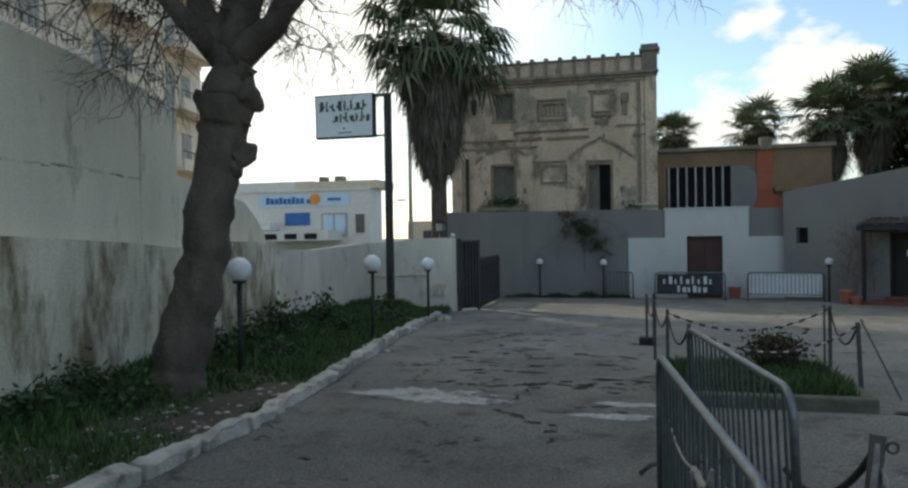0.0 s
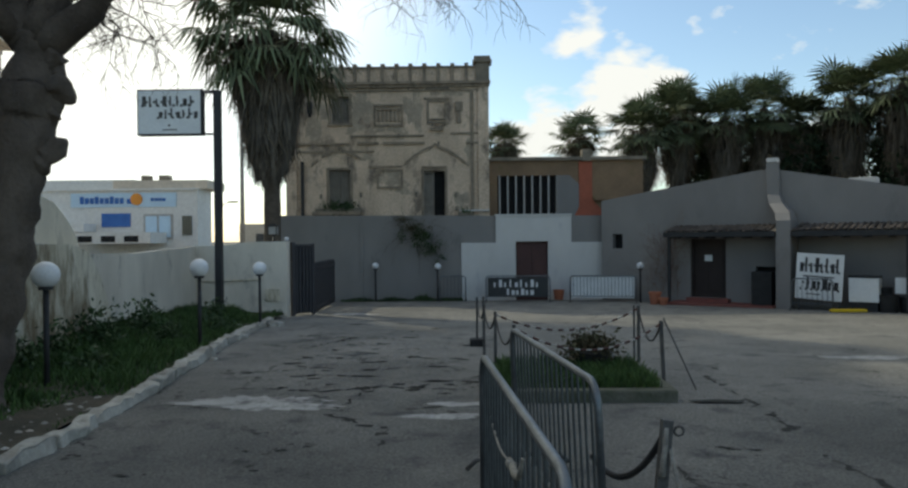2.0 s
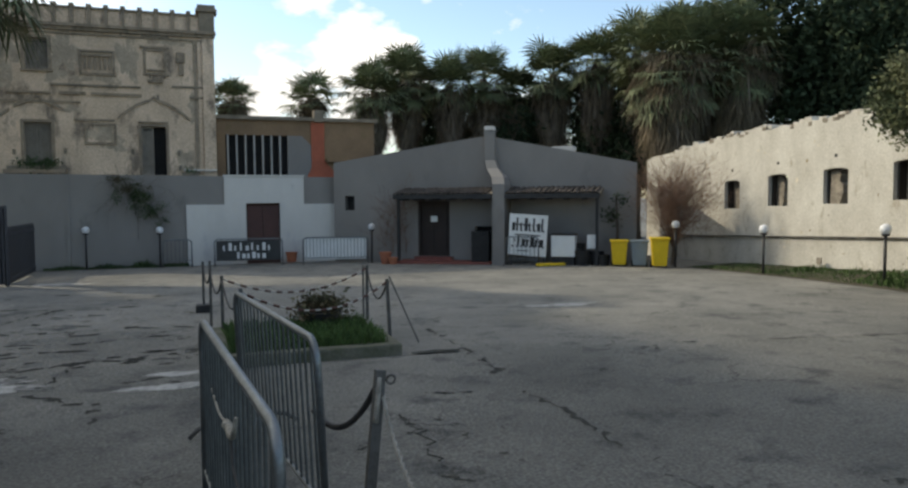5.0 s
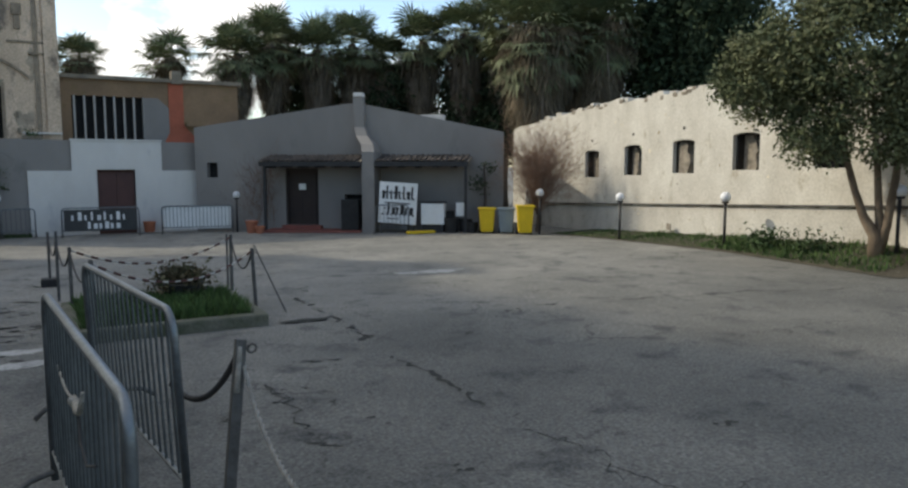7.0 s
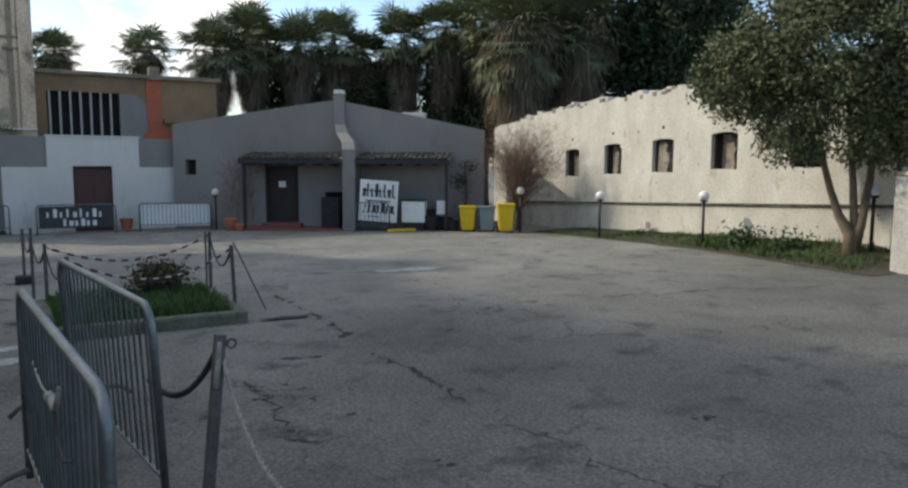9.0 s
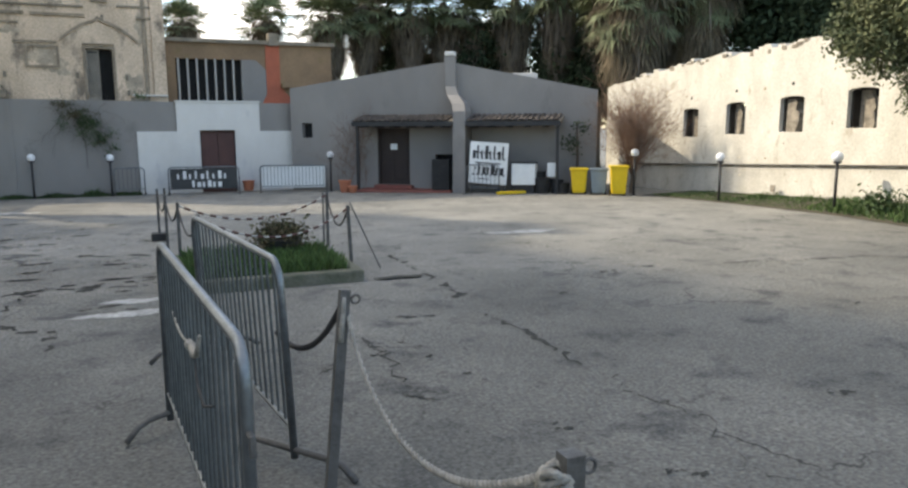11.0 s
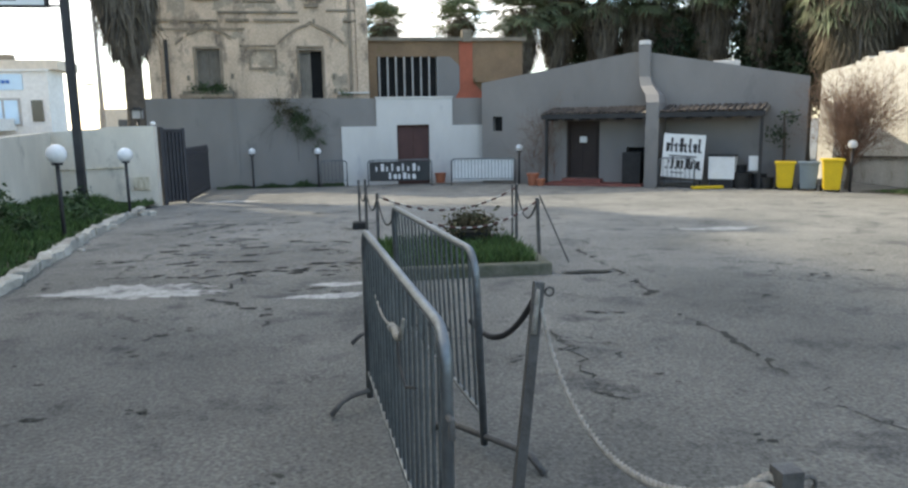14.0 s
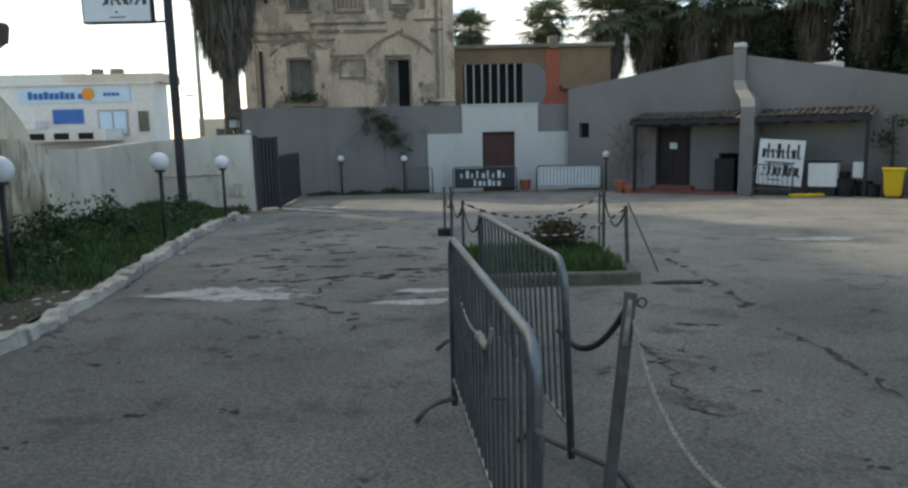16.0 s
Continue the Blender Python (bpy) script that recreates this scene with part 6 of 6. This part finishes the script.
def post(x, y, h, lean=(0, 0), label="dull steel chain post", cap=True, w=0.03, foot=False):
    p = thing("chain_post", pose(x, y, ground_z(y)), label, "post", "chain posts")
    bm = bmesh.new()
    tube(bm, [(0, 0, -0.05), (lean[0], lean[1], h)], w, 4)
    part("shaft", bm, M_post, p)
    if cap:
        part("ring", tubes(([(lean[0] + w + 0.018 + 0.022 * math.cos(a), lean[1], h - 0.05 + 0.022 * math.sin(a)) for a in np.linspace(0, 6.2, 9)], 0.006), n=5), M_post, p)
    if foot:
        part("footing", boxes((-0.14, -0.14, -0.02, 0.14, 0.14, 0.14), bevel=0.03), M_black, p, "dark block footing")
    return Vector((x + lean[0], y + lean[1], ground_z(y) + h - 0.04))


PA = post(1.0, 13.9, 0.93, foot=True, cap=False)
PA2 = post(1.12, 13.7, 0.95, cap=False)
PB = post(1.1, 12.0, 0.93, cap=False)
PC = post(1.23, 10.35, 0.93, cap=False)
PD = post(1.38, 8.4, 0.93, cap=False)
PE = post(3.44, 11.1, 0.95, cap=False)
PE2 = post(3.55, 11.9, 0.9, cap=False, w=0.02)
PF = post(3.42, 9.55, 0.86, (-0.04, 0.0))
brace = thing("leaning_rod", pose(3.42, 9.5, -0.1), "thin rusty rod leaning on a chain post", "rod")
part("rod", tubes(([(-0.02, 0, 0.82), (0.22, -0.6, 0.0)], 0.012)), M_post, brace)
PR = post(1.62, 3.02, 1.0, (0.138, 0.13), "leaning square steel post with rope and hook", w=0.034)
PQ = post(1.955, 1.41, 0.85, (0.0, 0.0), "short steel tube post with a knotted rope", w=0.042)


def line(name, p, q, drop, r, m, label, cat, n=14):
    o = thing(name, Matrix.Translation(p), label, cat, "lines between the posts")
    part("strand", tubes(([tuple(v - Vector(p)) for v in sag(p, q, drop, n)], r), n=6), m, o, smooth=True)
    return o


def chain(p, q, drop, label="dull red and white plastic chain"):
    o = thing("chain", Matrix.Translation(p), label, "chain", "lines between the posts")
    pts = sag(p, q, drop, 26)
    for i in range(26):
        a, b = pts[i] - Vector(p), pts[i + 1] - Vector(p)
        part("link", tubes(([tuple(a), tuple(a.lerp(b, 0.92))], 0.016 if i % 2 else 0.011), n=5), M_chainred if i % 2 else M_louvre, o)


chain(PC, PE, 0.28)
chain(PD, PF, 0.30)
for a, b, d in ((PA, PB, 0.28), (PB, PC, 0.28), (PC, PD, 0.3), (PE, PF, 0.35)):
    line("rope_line", a, b, d, 0.013, M_black, "dark sagging rope between posts", "rope")
line("hose_line", PR, (1.52, 3.75, 0.62), 0.16, 0.017, M_black, "black sagging strap tied to the barrier", "strap")
rope = thing("rope", Matrix.Translation(PR), "thick pale twisted rope sagging between two posts", "rope", "lines between the posts")
for phase in (0.0, math.pi):
    pts, rad = [], []
    for i in range(241):
        f = (i / 240) ** 0.78
        p = PR.lerp(PQ, i / 240) - Vector((0, 0, 4 * 0.44 * f * (1 - f)))
        r = 0.0075 + 0.008 * (i / 240) ** 1.5
        a = phase + i * 0.75
        pts.append(p - PR + Vector((r * 0.75 * math.cos(a), 0.0, r * 0.75 * math.sin(a))))
        rad.append(r * 0.8)
    part("strand", tubes((pts, rad), n=6), M_rope, rope, smooth=True)
line("rope_wrap", (PR.x - 0.01, PR.y - 0.02, PR.z + 0.01), (PR.x - 0.04, PR.y - 0.06, PR.z - 0.2), 0.0, 0.014, M_rope, "rope end wound round the post", "rope", 4)
knot = thing("rope_knot", Matrix.Translation(PQ), "bulky rope knot on the short post", "knot")
for i in range(4):
    bm = bmesh.new()
    tube(bm, [(-0.05 + 0.034 * math.cos(a + i), 0.034 * math.sin(a + i * 0.7), -0.01 - i * 0.016 + 0.016 * math.sin(2 * a)) for a in np.linspace(0, 6.28, 14)], 0.0135, 6)
    part("loop", bm, M_rope, knot, smooth=True)
scrap = thing("rope_scrap", pose(1.075, 2.62, 0.90), "frayed scrap of white rope tied to the barrier", "rope")
part("strand", tubes(([(-0.02, -0.26, 0.12), (-0.03, -0.18, 0.03), (-0.03, 0.0, -0.02), (-0.035, 0.30, -0.05)], [0.007, 0.011, 0.017, 0.012])), M_rope, scrap, smooth=True)
bm = ball(bmesh.new(), (-0.035, 0.2, -0.04), 0.024, 12, 8, 0.8)
for v in bm.verts:
    v.co += 0.012 * noise.noise_vector(v.co * 40)
part("knot", bm, M_rope, scrap, smooth=True)
part("strand", tubes(([tuple(p) for p in sag((-0.035, 0.30, -0.05), (-0.09, 1.45, -0.10), 0.07, 10)], 0.006)), M_rope, scrap)
part("strand", tubes(([(-0.03, 0.02, -0.02), (-0.03, -0.12, -0.10), (-0.02, -0.3, -0.12), (0.0, -0.5, -0.05)], 0.005)), M_black, scrap)

# ---------------------------------------------------------------- barriers and banners by the portal
bb = make_barrier(2.3, "crowd barrier hung with a black lettered banner", "barriers by the portal", 0.95, 0.2)
place_line(bb, (1.45, 26.5), (3.75, 26.3))
ban = part("banner", boxes((0.06, -0.045, 0.2, 2.24, -0.03, 0.9)), M_bannerblack, bb, "black banner with white lettering bars")
for i in range(9):
    part("letter_bar", boxes((0.28 + i * 0.19, -0.055, 0.55, 0.34 + i * 0.19 + 0.05 * (i % 3 == 1), -0.045, 0.72 + 0.1 * (i % 2))), M_whiteink, ban)
for i in range(6):
    part("letter_bar", boxes((0.75 + i * 0.17, -0.055, 0.27, 0.83 + i * 0.17 + 0.04 * (i % 2), -0.045, 0.44 + 0.06 * (i % 3 == 0))), M_whiteink, ban)
bw = make_barrier(2.3, "crowd barrier backed with a white corrugated panel", "barriers by the portal", 0.95, 0.12)
place_line(bw, (4.45, 26.2), (6.75, 25.8))
part("panel", boxes((0.06, 0.03, 0.16, 2.24, 0.045, 0.92)), M_signface, bw, "white corrugated panel")
bs = make_barrier(0.95, "short crowd barrier against the grey wall", "barriers by the portal", 0.95, 0.12)
place_line(bs, (-0.25, 27.15), (0.7, 27.1))
bd = make_barrier(1.1, "short crowd barrier before the lettered board", "barriers by the portal", 0.95, 0.13)
place_line(bd, (10.5, 22.0), (11.35, 21.35))

# ---------------------------------------------------------------- things under the canopies
def on_shed(s, out, z=0.0):
    return SHED @ Matrix.Translation((s, -out, z))


brd = thing("lettered_board", on_shed(6.62, 1.0, 0.42) @ Matrix.Rotation(radians(3.5), 4, 'Y'), "large white board with black lettering bars leaning askew", "board")
part("board", boxes((0, 0, 0, 1.28, 0.04, 1.36)), M_signface, brd)
for i in range(8):
    part("letter_bar", boxes((0.10 + i * 0.14, -0.008, 0.82, 0.16 + i * 0.14 + 0.045 * (i % 3 == 0), 0.0, 1.08 + 0.16 * (i % 2))), M_signink, brd)
for i in range(6):
    part("letter_bar", boxes((0.3 + i * 0.15, -0.008, 0.3, 0.37 + i * 0.15 + 0.05 * (i % 2), 0.0, 0.55 + 0.1 * (i % 3 == 0))), M_signink, brd)
for i in range(15):
    x = 0.1 + i * 0.074
    part("letter_bar", boxes((x, -0.010, 0.80 + 0.18 * (i % 2), x + 0.06, -0.008, 0.86 + 0.18 * (i % 2))), M_signink, brd)
    part("letter_bar", boxes((x + 0.02, -0.010, 0.26 + 0.2 * (i % 2), x + 0.07, -0.008, 0.33 + 0.2 * (i % 2))), M_signink, brd)
part("letter_bar", boxes((0.2, -0.010, 0.66, 1.05, -0.008, 0.70)), M_signink, brd)
part("letter_bar", boxes((0.3, -0.010, 0.14, 0.7, -0.008, 0.17)), M_signink, brd)
part("leg", boxes((0.1, 0.04, -0.4, 0.14, 0.08, 0.4)), M_post, brd)
part("leg", boxes((1.2, 0.04, -0.4, 1.24, 0.08, 0.4)), M_post, brd)
fz = thing("white_cabinet", on_shed(8.05, 0.85, 0.05), "low white cabinet with a dark rim", "cabinet")
part("body", boxes((0, 0, 0.3, 0.78, 0.5, 1.0), bevel=0.02), M_signface, fz)
part("lid", boxes((-0.02, -0.02, 1.0, 0.8, 0.52, 1.05), bevel=0.01), M_blackmetal, fz)
part("plinth", boxes((0.04, 0.04, 0.0, 0.74, 0.46, 0.3)), M_blackmetal, fz)
ws = thing("wheel_stop", pose(11.7, 21.1, ground_z(21.1)), "low yellow wheel stop on the ground", "wheel stop")
part("block", boxes((-0.5, -0.1, 0, 0.5, 0.1, 0.09), bevel=0.03), M_yellow, ws)
for i, (s, o, r, h) in enumerate([(9.05, 0.7, 0.26, 0.55), (9.5, 0.5, 0.22, 0.5), (9.75, 0.75, 0.2, 0.42), (8.9, 0.35, 0.2, 0.75)]):
    t = thing("black_pot", on_shed(s, o), "black plastic tub under the canopy", "tub", "tubs under the canopy")
    bm = bmesh.new()
    tube(bm, [(0, 0, 0), (0, 0, h), (0, 0, h + 0.02)], [r * 0.8, r, r * 1.05], 16)
    part("tub", bm, M_black, t)
pp = thing("paper_sheet", on_shed(9.2, 0.5, 0.62), "white sheet propped on the tubs", "sheet")
part("sheet", boxes((0, -0.15, 0, 0.3, -0.12, 0.45)), M_signface, pp)
st = thing("speaker_cabinet", on_shed(5.22, 0.45, 0.1), "black cabinet beside the buttress", "cabinet")
part("body", boxes((0, -0.1, 0, 0.62, 0.3, 1.05), bevel=0.02), M_black, st)
for s, o, r, h in ((2.2, 1.0, 0.2, 0.42), (2.55, 1.15, 0.15, 0.25)):
    t = thing("flower_pot", on_shed(s, o), "weathered terracotta flower pot", "pot", "terracotta pots")
    bm = bmesh.new()
    tube(bm, [(0, 0, 0), (0, 0, h - 0.06), (0, 0, h - 0.06), (0, 0, h)], [r * 0.75, r, r * 1.12, r * 1.12], 16)
    part("pot", bm, M_terracotta, t)
t = thing("flower_pot", pose(4.15, 27.1, -0.5), "weathered terracotta flower pot", "pot", "terracotta pots")
part("pot", tube(bmesh.new(), [(0, 0, 0), (0, 0, 0.3), (0, 0, 0.36)], [0.16, 0.2, 0.23], 16), M_terracotta, t)


def bin_(x, y, rz, m, label, s=0.9):
    b = thing("wheelie_bin", pose(x, y, ground_z(y), 0, 0, rz), label, "bin", "wheelie bins")
    bm = bmesh.new()
    r = bmesh.ops.create_cube(bm, size=1.0, matrix=Matrix.LocRotScale((0, 0, 0.44 * s + 0.04), None, (0.52, 0.5, 0.84 * s)))
    for v in bm.verts:
        if v.co.z < 0.3:
            v.co.x *= 0.78
            v.co.y *= 0.78
    bmesh.ops.bevel(bm, geom=list(bm.edges), offset=0.03, segments=2, affect='EDGES')
    part("body", bm, m, b)
    part("lid", boxes((-0.29, -0.29, 0.86 * s, 0.29, 0.29, 0.93 * s), bevel=0.025), m, b)
    part("handle", tubes(([(-0.2, 0.31, 0.85 * s), (0.2, 0.31, 0.85 * s)], 0.018)), m, b)
    for sx in (-0.22, 0.22):
        part("wheel", tubes(([(sx - 0.025, 0.22, 0.09), (sx + 0.025, 0.22, 0.09)], 0.09), n=14), M_black, b)


bin_(13.5, 19.9, -30, M_yellow, "yellow plastic wheelie bin beside the restaurant")
bin_(13.92, 19.4, -32, M_binblue, "grey-blue plastic wheelie bin between the yellow ones")
bin_(14.2, 18.75, -28, M_yellow, "yellow plastic wheelie bin at the end of the row", 1.0)

# plants on walls and balconies
cp = thing("wall_creeper", pose(-1.15, 27.5, -0.5), "wispy creeper hanging over the grey wall", "plant")
bm = bmesh.new()
rnd = random.Random(55)
tube(bm, [(0.1, 0.06, 0.9), (0.1, 0.02, 1.7), (-0.05, 0, 2.4), (-0.3, 0.0, 3.0)], [0.006, 0.008, 0.01, 0.01], 6)
for i in range(46):
    twigs(bm, (rnd.uniform(-0.7, 0.9), -0.02, rnd.uniform(1.7, 3.1)), (rnd.gauss(0.1, 1), -0.12, rnd.gauss(-0.2, 0.6)), rnd.uniform(0.4, 0.9), 0.006, 1, rnd, 0.08)
part("stem_tangle", bm, M_twig, cp)
part("leaves", leaf_cloud([(0.1, -0.1, 2.45, 0.75, 0.16, 0.4), (0.55, -0.1, 1.95, 0.7, 0.14, 0.35), (0.9, -0.06, 1.55, 0.35, 0.08, 0.3)], 1500, 0.038, 3, 0.1), M_weed, cp)
part("dry_leaves", leaf_cloud([(-0.5, -0.06, 3.05, 0.45, 0.14, 0.18), (-0.1, -0.08, 2.75, 0.6, 0.14, 0.25)], 700, 0.036, 4, 0.1), M_shrub, cp, "brown dry leaves")
cp2 = thing("wall_creeper", pose(7.6, 25.35, -0.5), "bare dusty creeper beside the entrance", "plant")
bm = bmesh.new()
for i in range(60):
    twigs(bm, (rnd.uniform(-0.45, 0.45), rnd.uniform(-0.2, 0.1), rnd.uniform(0.1, 1.9)), (rnd.gauss(-0.1, 0.5), -0.1, 1.0), rnd.uniform(0.7, 1.2), 0.008, 1, rnd, 0.0)
part("stem_tangle", bm, M_dryleaf, cp2)
for x, w, n in ((-4.55, 0.95, 900), (0.7, 0.3, 120)):
    t = thing("balcony_plants", pose(x, 30.15, 2.95 if w > 0.5 else 2.75), "dark straggly plants on the balcony", "plants", "balcony plants")
    part("leaves", leaf_cloud([(0, -0.1, 0.14, w, 0.2, 0.16)], n, 0.06, 14, 0.1), M_weed, t)
    part("trough", boxes((-w, -0.2, 0, w, 0.1, 0.12)), M_housedark, t)
dp = thing("dark_shrub", on_shed(10.1, 0.4), "thin dark shrub at the restaurant corner", "shrub")
bm = bmesh.new()
tube(bm, [(0, 0, 0), (0.05, 0, 1.2), (0, 0, 2.4)], [0.06, 0.05, 0.02], 6)
part("stem", bm, M_twig, dp)
part("leaves", leaf_cloud([(-0.15, -0.1, 1.7, 0.4, 0.2, 0.22), (0.1, 0, 2.2, 0.2, 0.2, 0.2)], 260, 0.06, 15, 0.1), M_darkleaf, dp)

tagged(part("wall_south", boxes((-14.0, -16.3, -0.3, 24.0, -16.0, 2.2)), M_limewash_new), "plain whitewashed wall closing the yard", "wall", kind="structure")

# ---------------------------------------------------------------- pieces of the setting
rnd = random.Random(33)
for (xa, ya), (xb, yb) in zip(KERB, KERB[1:]):
    n = max(1, round(math.hypot(xb - xa, yb - ya) / 0.85))
    for i in range(n):
        f0, f1 = i / n, (i + 1) / n
        x0, y0, x1, y1 = xa + (xb - xa) * f0, ya + (yb - ya) * f0, xa + (xb - xa) * f1, ya + (yb - ya) * f1
        L = math.hypot(x1 - x0, y1 - y0)
        h = 0.13 + rnd.uniform(-0.025, 0.02)
        bm = boxes((0, -0.09, -0.1, L - rnd.uniform(0.01, 0.12), 0.09, h), bevel=0.025)
        bmesh.ops.subdivide_edges(bm, edges=[e for e in bm.edges if e.calc_length() > 0.5], cuts=7)
        for v in bm.verts:
            v.co += Vector((0, 0.06 * noise.noise((v.co.x * 4 + y0 * 3, v.co.z * 8, 1.0)), 0.05 * noise.noise((v.co.x * 5 + y0 * 3, v.co.y * 8, 9.0))))
        o = part("kerb_stone", bm, M_kerb, verge)
        o.matrix_basis = Matrix.Translation((x0 + rnd.uniform(-0.03, 0.03), y0, ground_z(y0))) @ Matrix.Rotation(math.atan2(y1 - y0, x1 - x0) + rnd.uniform(-0.04, 0.04), 4, 'Z')
for i in range(14):
    s = rnd.uniform(0.06, 0.18)
    o = part("kerb_fragment", boxes((-s, -s * 0.6, -0.03, s, s * 0.6, s * 0.7), bevel=0.03), M_kerb, verge)
    y = rnd.uniform(12, 19)
    o.matrix_basis = pose(kerb_x(y) + rnd.uniform(-0.1, 0.35), y, ground_z(y), 0, 0, rnd.uniform(0, 180))

tile_mesh = None
for cobj, s0, s1 in canopies:
    n = int((s1 - s0) / 0.17)
    for i in range(n):
        for j in range(3):
            if tile_mesh is None:
                bm = bmesh.new()
                pr = []
                for a in np.linspace(0, math.pi, 7):
                    pr.append((0.085 * math.cos(a), 0.06 * math.sin(a)))
                rows2 = [[bm.verts.new((k * c, y, k * q + zo)) for c, q in pr] for y, zo, k in ((0.0, 0.0, 1.0), (0.36, 0.012, 0.85))]
                rows3 = [[bm.verts.new((k * c * 0.84, y, k * q * 0.8 + zo)) for c, q in pr] for y, zo, k in ((0.0, 0.0, 1.0), (0.36, 0.012, 0.85))]
                for k in range(6):
                    bm.faces.new((rows2[0][k], rows2[0][k + 1], rows2[1][k + 1], rows2[1][k]))
                    bm.faces.new((rows3[0][k + 1], rows3[0][k], rows2[0][k], rows2[0][k + 1]))
                tile = part("roof_tile", bm, M_tile, cobj)
                tile_mesh = tile.data
            else:
                tile = new("roof_tile", tile_mesh)
                tile.parent = cobj
            y = -1.03 + j * 0.33
            tile.matrix_basis = Matrix.Translation((s0 + 0.1 + i * 0.17 + rnd.uniform(-0.015, 0.015), y + rnd.uniform(-0.02, 0.02), 2.42 + (y + 1.03) * 0.195 + rnd.uniform(0, 0.015))) @ Matrix.Rotation(math.atan(0.195), 4, 'X') @ Matrix.Rotation(rnd.uniform(-0.06, 0.06), 4, 'Z')
